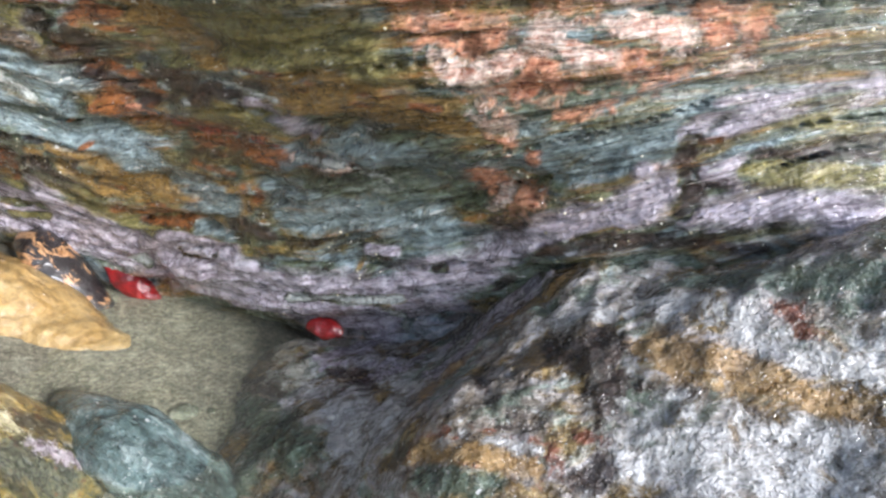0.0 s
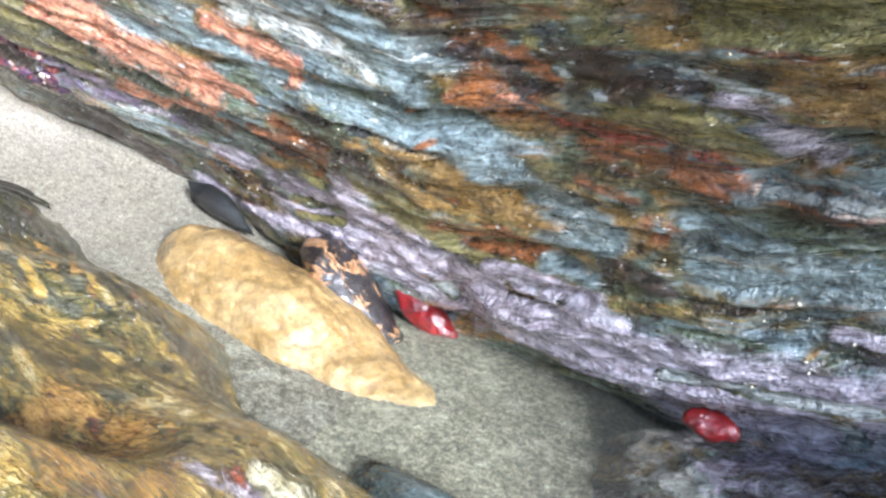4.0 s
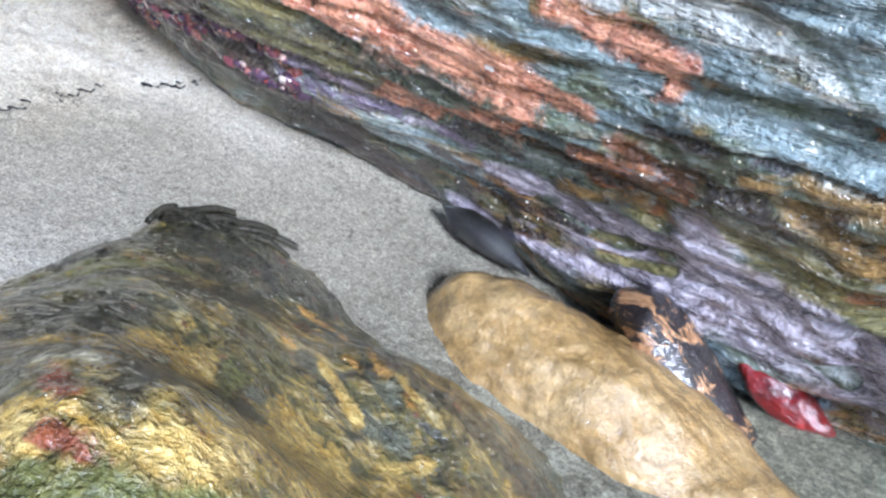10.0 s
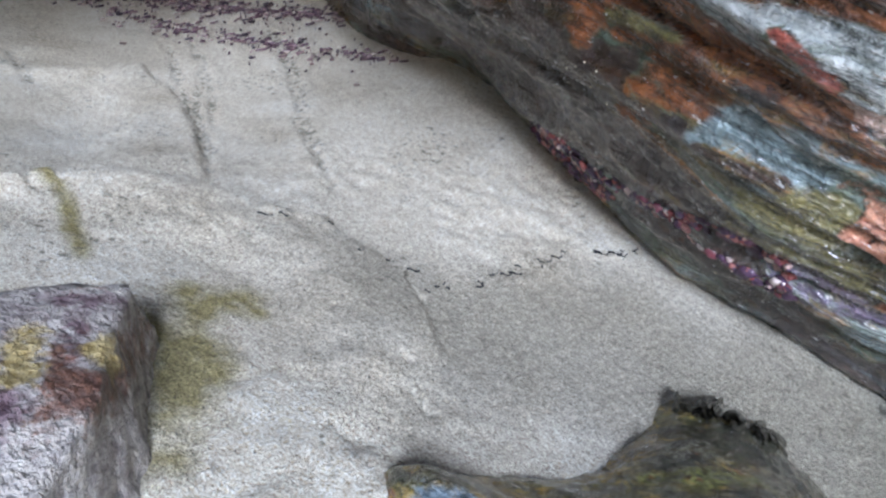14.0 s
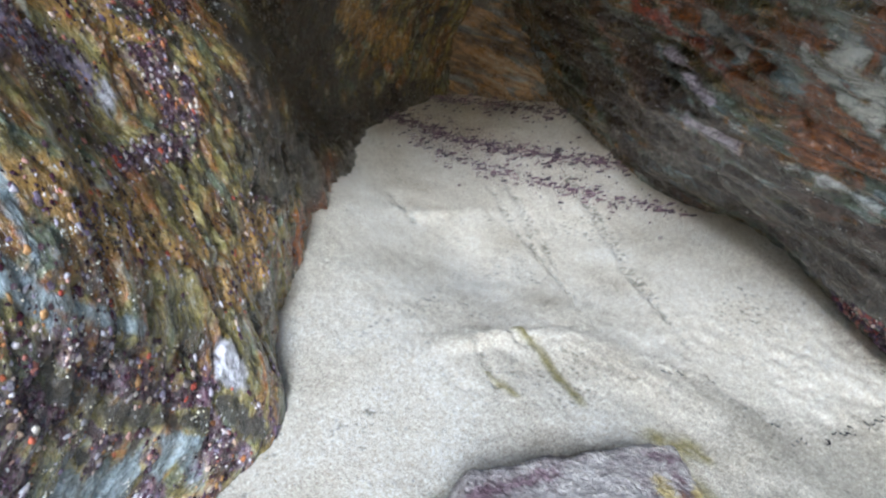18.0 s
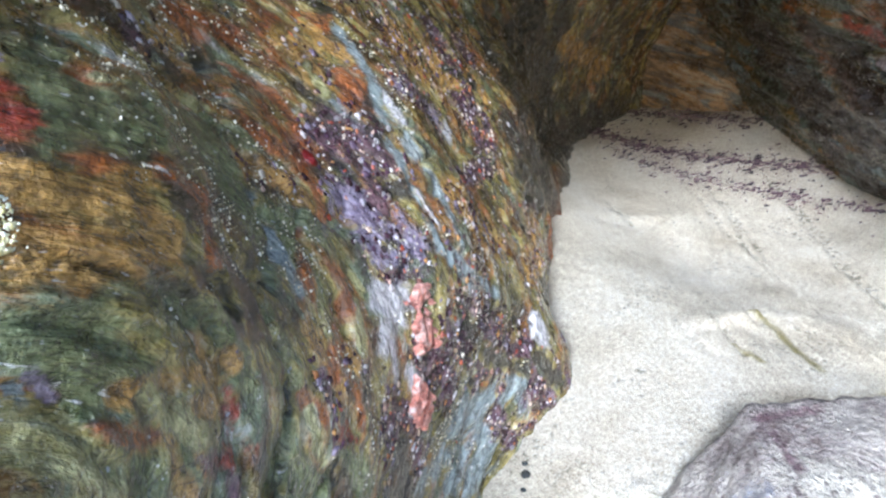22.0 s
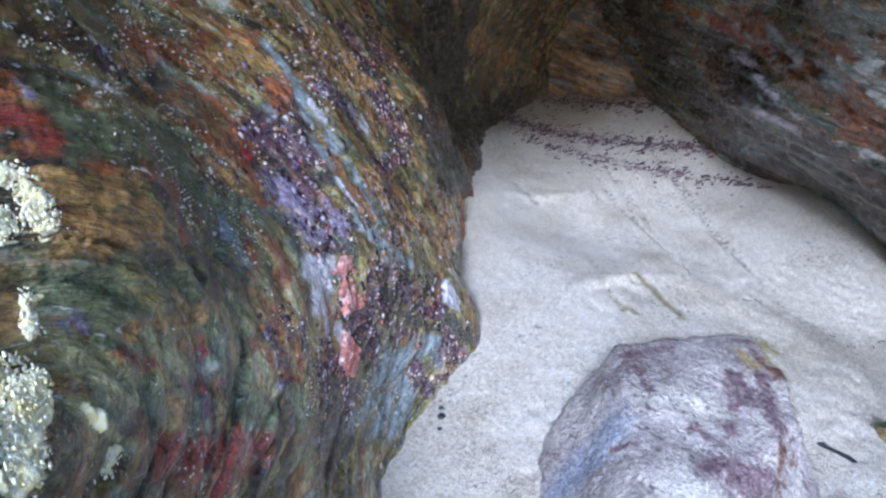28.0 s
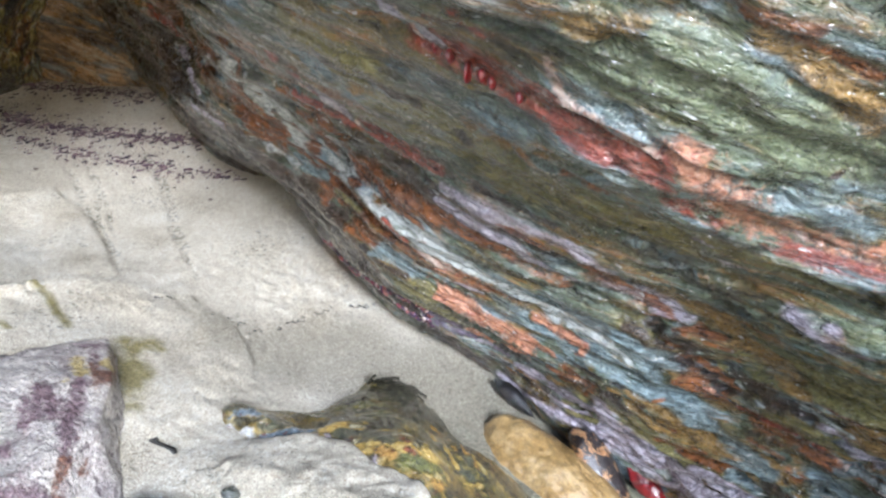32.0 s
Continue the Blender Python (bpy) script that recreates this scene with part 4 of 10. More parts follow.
coat(WALL_MARKS, "blue", 0.0077, (-0.205, 0.548, 0.214), (-0.177, 0.534, 0.222))
coat(WALL_MARKS, "blue", 0.0062, (-0.275, 0.550, 0.263), (-0.241, 0.543, 0.268))
coat(WALL_MARKS, "lilac", 0.0148, (-0.370, 0.612, 0.212), (-0.324, 0.613, 0.177), (-0.239, 0.582, 0.155), (-0.173, 0.541, 0.160), (-0.096, 0.508, 0.158), (-0.034, 0.481, 0.172), (-0.000, 0.457, 0.199))
coat(WALL_MARKS, "lilac", 0.0091, (-0.247, 0.575, 0.176), (-0.174, 0.543, 0.177))
coat(WALL_MARKS, "lilac", 0.0049, (-0.055, 0.485, 0.204), (-0.036, 0.471, 0.207))
coat(WALL_MARKS, "dark", 0.0022, (-0.235, 0.583, 0.160), (-0.225, 0.577, 0.162))
coat(WALL_MARKS, "dark", 0.0027, (-0.150, 0.529, 0.174), (-0.138, 0.523, 0.174))
coat(WALL_MARKS, "dark", 0.0029, (-0.093, 0.500, 0.181), (-0.091, 0.498, 0.182))
coat(WALL_MARKS, "dark", 0.0017, (-0.048, 0.479, 0.199), (-0.038, 0.471, 0.201))
coat(WALL_MARKS, "dark", 0.0031, (-0.007, 0.463, 0.197), (0.002, 0.457, 0.201))
coat(WALL_MARKS, "pale", 0.0040, (-0.303, 0.610, 0.155), (-0.237, 0.576, 0.139), (-0.191, 0.566, 0.131))
coat(WALL_MARKS, "pale", 0.0035, (-0.131, 0.532, 0.140), (-0.077, 0.505, 0.151), (-0.032, 0.481, 0.164))
coat(WALL_MARKS, "ochre", 0.0079, (-0.342, 0.570, 0.256), (-0.318, 0.581, 0.238), (-0.291, 0.573, 0.225))
coat(WALL_MARKS, "blue", 0.0094, (-0.315, 0.562, 0.275), (-0.268, 0.549, 0.268), (-0.246, 0.543, 0.253))
coat(WALL_MARKS, "rust", 0.0042, (-0.415, 0.599, 0.249), (-0.395, 0.610, 0.236), (-0.377, 0.597, 0.237))
coat(WALL_MARKS, "rust", 0.0031, (-0.296, 0.573, 0.233), (-0.270, 0.568, 0.226))
coat(WALL_MARKS, "rust", 0.0032, (-0.242, 0.578, 0.194), (-0.208, 0.561, 0.199))
coat(WALL_MARKS, "dark", 0.0019, (-0.236, 0.580, 0.166), (-0.217, 0.572, 0.161))
coat(WALL_MARKS, "dark", 0.0016, (-0.199, 0.556, 0.169), (-0.195, 0.554, 0.170))
coat(WALL_MARKS, "rust", 0.0021, (-0.294, 0.554, 0.263), (-0.275, 0.553, 0.274))
coat(WALL_MARKS, "blue", 0.0066, (-0.207, 0.560, 0.195), (-0.177, 0.545, 0.193))
coat(WALL_MARKS, "lilac", 0.0179, (-0.354, 0.617, 0.187), (-0.307, 0.608, 0.163), (-0.261, 0.594, 0.147), (-0.220, 0.580, 0.130), (-0.173, 0.557, 0.118))
coat(WALL_MARKS, "pale", 0.0070, (-0.321, 0.618, 0.154), (-0.283, 0.615, 0.140))
coat(WALL_MARKS, "lilac", 0.0045, (-0.500, 0.653, 0.224), (-0.475, 0.656, 0.210))
coat(WALL_MARKS, "dark", 0.0044, (-0.478, 0.660, 0.201), (-0.438, 0.651, 0.191))
coat(WALL_MARKS, "olive", 0.0041, (-0.430, 0.649, 0.189), (-0.378, 0.629, 0.188))
coat(WALL_MARKS, "orange", 0.0043, (-0.577, 0.572, 0.332), (-0.542, 0.577, 0.327), (-0.510, 0.578, 0.317), (-0.481, 0.583, 0.307), (-0.451, 0.584, 0.295), (-0.425, 0.586, 0.282))
coat(WALL_MARKS, "orange", 0.0084, (-0.559, 0.626, 0.274), (-0.532, 0.635, 0.266), (-0.473, 0.609, 0.266))
coat(WALL_MARKS, "pink", 0.0049, (-0.548, 0.604, 0.302), (-0.509, 0.592, 0.294), (-0.496, 0.593, 0.292))
coat(WALL_MARKS, "orange", 0.0059, (-0.450, 0.565, 0.334), (-0.424, 0.569, 0.320), (-0.386, 0.574, 0.301))
coat(WALL_MARKS, "pink", 0.0022, (-0.430, 0.568, 0.328), (-0.401, 0.570, 0.312))
coat(WALL_MARKS, "blue", 0.0022, (-0.547, 0.581, 0.316), (-0.515, 0.591, 0.299), (-0.468, 0.595, 0.282))
coat(WALL_MARKS, "blue", 0.0093, (-0.383, 0.559, 0.331), (-0.366, 0.557, 0.325))
coat(WALL_MARKS, "olive", 0.0068, (-0.619, 0.594, 0.313), (-0.574, 0.610, 0.293))
coat(WALL_MARKS, "violet", 0.0063, (-0.651, 0.604, 0.314), (-0.626, 0.621, 0.284), (-0.572, 0.629, 0.268), (-0.534, 0.640, 0.255), (-0.511, 0.641, 0.246))
coat(WALL_MARKS, "lilac", 0.0057, (-0.601, 0.694, 0.202), (-0.556, 0.702, 0.176))
coat(WALL_MARKS, "lilac", 0.0033, (-0.552, 0.638, 0.258), (-0.534, 0.640, 0.255))
coat(WALL_MARKS, "dark", 0.0053, (-0.578, 0.686, 0.209), (-0.515, 0.657, 0.222))
coat(WALL_MARKS, "rust", 0.0060, (-0.431, 0.600, 0.257), (-0.392, 0.597, 0.245))
coat(WALL_MARKS, "ochre", 0.0052, (-0.451, 0.640, 0.222), (-0.397, 0.620, 0.227))
coat(WALL_MARKS, "dark", 0.0052, (-0.392, 0.593, 0.249), (-0.340, 0.581, 0.239))
coat(WALL_MARKS, "dark", 0.0040, (-0.505, 0.682, 0.178), (-0.459, 0.661, 0.173))
coat(WALL_MARKS, "lilac", 0.0048, (-0.498, 0.651, 0.226), (-0.467, 0.650, 0.216))
coat(WALL_MARKS, "lilac", 0.0053, (-0.448, 0.650, 0.204), (-0.406, 0.635, 0.206), (-0.359, 0.608, 0.205))
coat(WALL_MARKS, "lilac", 0.0177, (-0.362, 0.627, 0.182), (-0.339, 0.621, 0.169), (-0.314, 0.609, 0.161))
coat(WALL_MARKS, "lilac", 0.0051, (-0.500, 0.683, 0.167), (-0.458, 0.659, 0.168), (-0.415, 0.648, 0.164))
coat(WALL_MARKS, "olive", 0.0033, (-0.428, 0.650, 0.176), (-0.380, 0.635, 0.178))
coat(WALL_MARKS, "blue", 0.0103, (-0.372, 0.563, 0.312), (-0.343, 0.556, 0.302))
coat(WALL_MARKS, "blue", 0.0042, (-0.471, 0.611, 0.262), (-0.444, 0.603, 0.261))
coat(WALL_MARKS, "blue", 0.0130, (-0.657, 0.554, 0.397), (-0.630, 0.553, 0.379), (-0.613, 0.554, 0.367))
coat(WALL_MARKS, "pale", 0.0027, (-0.657, 0.554, 0.391), (-0.620, 0.554, 0.363))
coat(WALL_MARKS, "olive", 0.0082, (-0.624, 0.556, 0.356), (-0.582, 0.562, 0.355), (-0.600, 0.566, 0.340))
coat(WALL_MARKS, "dark", 0.0130, (-0.843, 0.652, 0.403), (-0.745, 0.607, 0.374), (-0.693, 0.598, 0.342), (-0.660, 0.621, 0.305))
coat(WALL_MARKS, "olive", 0.0065, (-0.655, 0.591, 0.323), (-0.603, 0.601, 0.304), (-0.562, 0.612, 0.288))
coat(WALL_MARKS, "orange", 0.0057, (-0.576, 0.561, 0.358), (-0.543, 0.569, 0.338), (-0.503, 0.578, 0.319), (-0.464, 0.584, 0.301))
coat(WALL_MARKS, "pink", 0.0030, (-0.582, 0.562, 0.349), (-0.568, 0.572, 0.335))
coat(WALL_MARKS, "pink", 0.0040, (-0.558, 0.602, 0.306), (-0.514, 0.590, 0.301))
coat(WALL_MARKS, "orange", 0.0072, (-0.536, 0.623, 0.274), (-0.477, 0.608, 0.268))
coat(WALL_MARKS, "pink", 0.0062, (-0.567, 0.523, 0.405), (-0.538, 0.523, 0.400))
coat(WALL_MARKS, "orange", 0.0033, (-0.553, 0.535, 0.386), (-0.527, 0.541, 0.381), (-0.504, 0.533, 0.382))
coat(WALL_MARKS, "dark", 0.0035, (-0.593, 0.540, 0.390), (-0.584, 0.542, 0.387))
coat(WALL_MARKS, "pale", 0.0038, (-0.533, 0.522, 0.405), (-0.509, 0.527, 0.393), (-0.479, 0.535, 0.388))
coat(WALL_MARKS, "lilac", 0.0041, (-0.541, 0.547, 0.368), (-0.510, 0.557, 0.358), (-0.475, 0.556, 0.352))
coat(WALL_MARKS, "blue", 0.0057, (-0.512, 0.576, 0.330), (-0.467, 0.574, 0.320))
coat(WALL_MARKS, "violet", 0.0051, (-0.907, 0.752, 0.344), (-0.802, 0.689, 0.315), (-0.724, 0.651, 0.305), (-0.662, 0.626, 0.287), (-0.620, 0.628, 0.271), (-0.573, 0.630, 0.266))
coat(WALL_MARKS, "dark", 0.0061, (-0.511, 0.641, 0.258), (-0.477, 0.643, 0.237))
coat(WALL_MARKS, "dark", 0.0053, (-0.534, 0.683, 0.200), (-0.479, 0.664, 0.195))
coat(WALL_MARKS, "rust", 0.0107, (-0.777, 0.412, 0.666), (-0.802, 0.468, 0.629), (-0.870, 0.563, 0.567), (-0.796, 0.579, 0.514), (-0.740, 0.580, 0.470), (-0.604, 0.512, 0.456))
coat(WALL_MARKS, "pale", 0.0079, (-0.809, 0.467, 0.636), (-0.813, 0.526, 0.593), (-0.793, 0.566, 0.539), (-0.727, 0.565, 0.504), (-0.639, 0.514, 0.459), (-0.552, 0.502, 0.436), (-0.498, 0.527, 0.395), (-0.430, 0.557, 0.355), (-0.360, 0.556, 0.326), (-0.306, 0.549, 0.305))
coat(WALL_MARKS, "rust", 0.0073, (-0.696, 0.547, 0.486), (-0.582, 0.502, 0.480), (-0.496, 0.480, 0.460), (-0.421, 0.493, 0.428))
coat(WALL_MARKS, "orange", 0.0081, (-0.579, 0.562, 0.352), (-0.525, 0.585, 0.308), (-0.456, 0.591, 0.287))
coat(WALL_MARKS, "orange", 0.0048, (-0.468, 0.543, 0.367), (-0.390, 0.565, 0.317))
coat(WALL_MARKS, "pink", 0.0062, (-0.566, 0.525, 0.401), (-0.538, 0.532, 0.389))
coat(WALL_MARKS, "red", 0.0054, (-0.730, 0.486, 0.596), (-0.658, 0.501, 0.563), (-0.555, 0.461, 0.539))
coat(WALL_MARKS, "dark", 0.0056, (-0.568, 0.332, 0.639), (-0.504, 0.361, 0.604), (-0.390, 0.333, 0.584))
coat(WALL_MARKS, "olive", 0.0139, (-0.626, 0.458, 0.583), (-0.500, 0.415, 0.566), (-0.416, 0.416, 0.533), (-0.330, 0.409, 0.499), (-0.258, 0.424, 0.471))
coat(WALL_MARKS, "lilac", 0.0077, (-0.514, 0.463, 0.505), (-0.442, 0.451, 0.483), (-0.370, 0.455, 0.455), (-0.313, 0.499, 0.417), (-0.258, 0.512, 0.385))
coat(WALL_MARKS, "dark", 0.0039, (-0.494, 0.451, 0.520), (-0.397, 0.446, 0.483), (-0.337, 0.437, 0.469))
coat(WALL_MARKS, "green", 0.0184, (-0.284, 0.238, 0.631), (-0.237, 0.258, 0.611), (-0.192, 0.294, 0.590), (-0.143, 0.338, 0.563))
coat(WALL_MARKS, "red", 0.0074, (-0.371, 0.291, 0.608), (-0.333, 0.286, 0.593), (-0.296, 0.299, 0.570), (-0.250, 0.305, 0.560))
coat(WALL_MARKS, "lilac", 0.0055, (-0.442, 0.246, 0.672), (-0.419, 0.277, 0.648), (-0.405, 0.277, 0.636))
coat(WALL_MARKS, "red", 0.0047, (-0.380, 0.239, 0.664), (-0.367, 0.254, 0.650))
coat(WALL_MARKS, "pink", 0.0031, (-0.318, 0.243, 0.635), (-0.311, 0.269, 0.606), (-0.283, 0.278, 0.588), (-0.248, 0.294, 0.573))
coat(WALL_MARKS, "red", 0.0094, (-0.248, 0.342, 0.539), (-0.212, 0.389, 0.508), (-0.152, 0.395, 0.491), (-0.110, 0.403, 0.481))
coat(WALL_MARKS, "orange", 0.0123, (-0.230, 0.320, 0.552), (-0.199, 0.350, 0.542), (-0.158, 0.396, 0.512), (-0.113, 0.404, 0.498))
coat(WALL_MARKS, "pink", 0.0061, (-0.204, 0.370, 0.530), (-0.165, 0.394, 0.507))
coat(WALL_MARKS, "ochre", 0.0083, (-0.289, 0.230, 0.650), (-0.258, 0.223, 0.652))
coat(WALL_MARKS, "ochre", 0.0089, (-0.192, 0.235, 0.639), (-0.155, 0.274, 0.618), (-0.129, 0.317, 0.594))
coat(WALL_MARKS, "rust", 0.0040, (-0.206, 0.221, 0.656), (-0.166, 0.239, 0.644))
coat(WALL_MARKS, "blue", 0.0130, (-0.174, 0.356, 0.543), (-0.122, 0.406, 0.514))
coat(WALL_MARKS, "dark", 0.0014, (-0.268, 0.256, 0.614), (-0.235, 0.241, 0.624), (-0.201, 0.250, 0.633))
coat(WALL_MARKS, "dark", 0.0022, (-0.175, 0.347, 0.552), (-0.126, 0.349, 0.563))
coat(WALL_MARKS, "green", 0.0145, (-0.189, 0.427, 0.450), (-0.106, 0.419, 0.423))
coat(WALL_MARKS, "lilac", 0.0046, (-0.242, 0.401, 0.488), (-0.190, 0.417, 0.462), (-0.132, 0.429, 0.419), (-0.099, 0.425, 0.404))
coat(WALL_MARKS, "rust", 0.0047, (-0.338, 0.353, 0.544), (-0.279, 0.373, 0.523))
coat(WALL_MARKS, "ochre", 0.0117, (-0.307, 0.495, 0.424), (-0.240, 0.497, 0.393), (-0.161, 0.487, 0.355))
coat(WALL_MARKS, "dark", 0.0078, (-0.268, 0.520, 0.356), (-0.194, 0.509, 0.327), (-0.121, 0.460, 0.322))
coat(WALL_MARKS, "lilac", 0.0076, (-0.129, 0.465, 0.317), (-0.084, 0.461, 0.299))
coat(WALL_MARKS, "blue", 0.0126, (-0.331, 0.544, 0.336), (-0.268, 0.554, 0.278), (-0.176, 0.533, 0.226))
coat(WALL_MARKS, "rust", 0.0072, (-0.411, 0.592, 0.266), (-0.374, 0.592, 0.243))
# cave shadow along the wall's far foot, painted as a dark coat
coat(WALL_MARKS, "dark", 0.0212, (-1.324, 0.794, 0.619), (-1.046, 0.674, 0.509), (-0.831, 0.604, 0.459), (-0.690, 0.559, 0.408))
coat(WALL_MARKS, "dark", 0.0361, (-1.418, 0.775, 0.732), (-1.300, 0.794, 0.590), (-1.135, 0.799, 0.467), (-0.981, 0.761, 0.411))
coat(WALL_MARKS, "rust", 0.0148, (-1.111, 0.653, 0.700), (-0.993, 0.594, 0.644), (-0.894, 0.561, 0.584), (-0.836, 0.563, 0.538))
coat(WALL_MARKS, "pale", 0.0078, (-0.867, 0.490, 0.635), (-0.838, 0.524, 0.596), (-0.813, 0.530, 0.577))
coat(WALL_MARKS, "lilac", 0.0087, (-1.145, 0.684, 0.660), (-1.024, 0.607, 0.594))
coat(WALL_MARKS, "dark", 0.0199, (-0.876, 0.613, 0.485), (-0.875, 0.688, 0.397), (-0.755, 0.628, 0.342), (-0.686, 0.618, 0.315))
coat(WALL_MARKS, "rust", 0.0129, (-0.738, 0.570, 0.486), (-0.773, 0.588, 0.453))
coat(WALL_MARKS, "rust", 0.0138, (-0.705, 0.570, 0.428), (-0.661, 0.546, 0.422))
coat(WALL_MARKS, "blue", 0.0117, (-0.666, 0.554, 0.386), (-0.633, 0.555, 0.365))
coat(WALL_MARKS, "blue", 0.0063, (-0.813, 0.594, 0.490), (-0.764, 0.585, 0.480))
coat(WALL_MARKS, "olive", 0.0065, (-0.745, 0.581, 0.461), (-0.689, 0.550, 0.444))
coat(WALL_MARKS, "pale", 0.0036, (-0.674, 0.533, 0.477), (-0.638, 0.516, 0.453))
coat(WALL_MARKS, "pale", 0.0032, (-0.737, 0.567, 0.490), (-0.701, 0.550, 0.478))
coat(WALL_MARKS, "rust", 0.0150, (-1.092, 0.625, 0.724), (-0.934, 0.559, 0.629), (-0.874, 0.567, 0.549))
coat(WALL_MARKS, "pale", 0.0117, (-1.055, 0.635, 0.694), (-0.975, 0.578, 0.647))
coat(WALL_MARKS, "pale", 0.0125, (-0.825, 0.471, 0.627), (-0.812, 0.536, 0.567), (-0.768, 0.578, 0.500))
coat(WALL_MARKS, "rust", 0.0119, (-0.797, 0.535, 0.568), (-0.743, 0.586, 0.479))
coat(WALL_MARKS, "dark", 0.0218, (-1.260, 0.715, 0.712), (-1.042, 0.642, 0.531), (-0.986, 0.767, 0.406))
coat(WALL_MARKS, "lilac", 0.0120, (-1.070, 0.634, 0.568), (-0.998, 0.622, 0.543))
coat(WALL_MARKS, "violet", 0.0122, (-0.903, 0.748, 0.351), (-0.802, 0.689, 0.316))
coat(WALL_MARKS, "lilac", 0.0092, (-0.687, 0.459, 0.608), (-0.642, 0.474, 0.575))
coat(WALL_MARKS, "rust", 0.0092, (-0.706, 0.526, 0.551), (-0.645, 0.537, 0.488))
coat(WALL_MARKS, "pale", 0.0096, (-0.816, 0.466, 0.639), (-0.802, 0.525, 0.587), (-0.774, 0.554, 0.549))
coat(WALL_MARKS, "rust", 0.0102, (-0.873, 0.531, 0.603), (-0.857, 0.564, 0.554))
coat(WALL_MARKS, "red", 0.0062, (-0.668, 0.498, 0.574), (-0.588, 0.466, 0.551), (-0.519, 0.457, 0.523))
coat(WALL_MARKS, "olive", 0.0183, (-0.545, 0.388, 0.589), (-0.470, 0.417, 0.551), (-0.394, 0.427, 0.512))
coat(WALL_MARKS, "dark", 0.0111, (-0.676, 0.531, 0.538), (-0.543, 0.478, 0.495), (-0.451, 0.477, 0.466), (-0.377, 0.484, 0.439))
coat(WALL_MARKS, "lilac", 0.0082, (-0.522, 0.475, 0.484), (-0.450, 0.479, 0.448), (-0.380, 0.521, 0.407))
coat(WALL_MARKS, "rust", 0.0070, (-0.586, 0.504, 0.482), (-0.493, 0.486, 0.448), (-0.410, 0.512, 0.411))
coat(WALL_MARKS, "red", 0.0078, (-0.403, 0.277, 0.635), (-0.378, 0.286, 0.619))
coat(WALL_MARKS, "pale", 0.0067, (-0.674, 0.534, 0.472), (-0.585, 0.511, 0.426), (-0.500, 0.527, 0.393), (-0.413, 0.562, 0.339))
coat(WALL_MARKS, "blue", 0.0106, (-0.494, 0.559, 0.353), (-0.400, 0.573, 0.305))
coat(WALL_MARKS, "orange", 0.0094, (-0.571, 0.563, 0.345), (-0.512, 0.585, 0.313), (-0.463, 0.593, 0.276))
coat(WALL_MARKS, "orange", 0.0068, (-0.443, 0.565, 0.333), (-0.381, 0.565, 0.308))
coat(WALL_MARKS, "dark", 0.0147, (-0.946, 0.741, 0.390), (-0.834, 0.679, 0.350), (-0.712, 0.651, 0.292), (-0.629, 0.684, 0.230), (-0.566, 0.696, 0.186))
coat(WALL_MARKS, "rust", 0.0085, (-0.720, 0.567, 0.417), (-0.674, 0.556, 0.406))
coat(WALL_MARKS, "rust", 0.0052, (-0.743, 0.584, 0.449), (-0.686, 0.553, 0.439))
coat(WALL_MARKS, "dark", 0.0060, (-0.667, 0.555, 0.378), (-0.619, 0.554, 0.364))
coat(WALL_MARKS, "violet", 0.0058, (-0.864, 0.689, 0.361), (-0.796, 0.663, 0.336), (-0.713, 0.625, 0.317), (-0.655, 0.604, 0.314))
coat(WALL_MARKS, "blue", 0.0108, (-0.638, 0.549, 0.402), (-0.599, 0.552, 0.376))
coat(WALL_MARKS, "pale", 0.0025, (-0.636, 0.542, 0.409), (-0.599, 0.551, 0.380))
coat(WALL_MARKS, "olive", 0.0076, (-0.614, 0.575, 0.336), (-0.584, 0.561, 0.354))
coat(WALL_MARKS, "red", 0.0039, (-0.619, 0.506, 0.449), (-0.605, 0.506, 0.436), (-0.590, 0.513, 0.425))
coat(WALL_MARKS, "dark", 0.0063, (-0.841, 0.613, 0.449), (-0.794, 0.605, 0.420), (-0.750, 0.595, 0.406))
coat(WALL_MARKS, "blue", 0.0085, (-0.210, 0.551, 0.212), (-0.177, 0.534, 0.226))
coat(WALL_MARKS, "pale", 0.0028, (-0.103, 0.482, 0.275), (-0.084, 0.462, 0.277), (-0.066, 0.443, 0.280))
coat(WALL_MARKS, "red", 0.0042, (-0.206, 0.527, 0.293), (-0.179, 0.516, 0.290), (-0.151, 0.500, 0.289))
coat(WALL_MARKS, "dark", 0.0046, (-0.172, 0.534, 0.206), (-0.167, 0.540, 0.192))
coat(WALL_MARKS, "pale", 0.0018, (-0.148, 0.482, 0.327), (-0.124, 0.465, 0.323), (-0.108, 0.454, 0.320))
coat(WALL_MARKS, "pale", 0.0031, (-0.128, 0.531, 0.145), (-0.102, 0.517, 0.148), (-0.062, 0.498, 0.157))
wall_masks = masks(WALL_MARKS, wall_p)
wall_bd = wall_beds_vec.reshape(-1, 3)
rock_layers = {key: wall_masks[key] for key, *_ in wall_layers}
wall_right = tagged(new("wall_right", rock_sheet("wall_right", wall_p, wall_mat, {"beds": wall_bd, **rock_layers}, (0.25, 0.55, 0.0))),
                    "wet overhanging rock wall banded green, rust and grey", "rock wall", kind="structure")

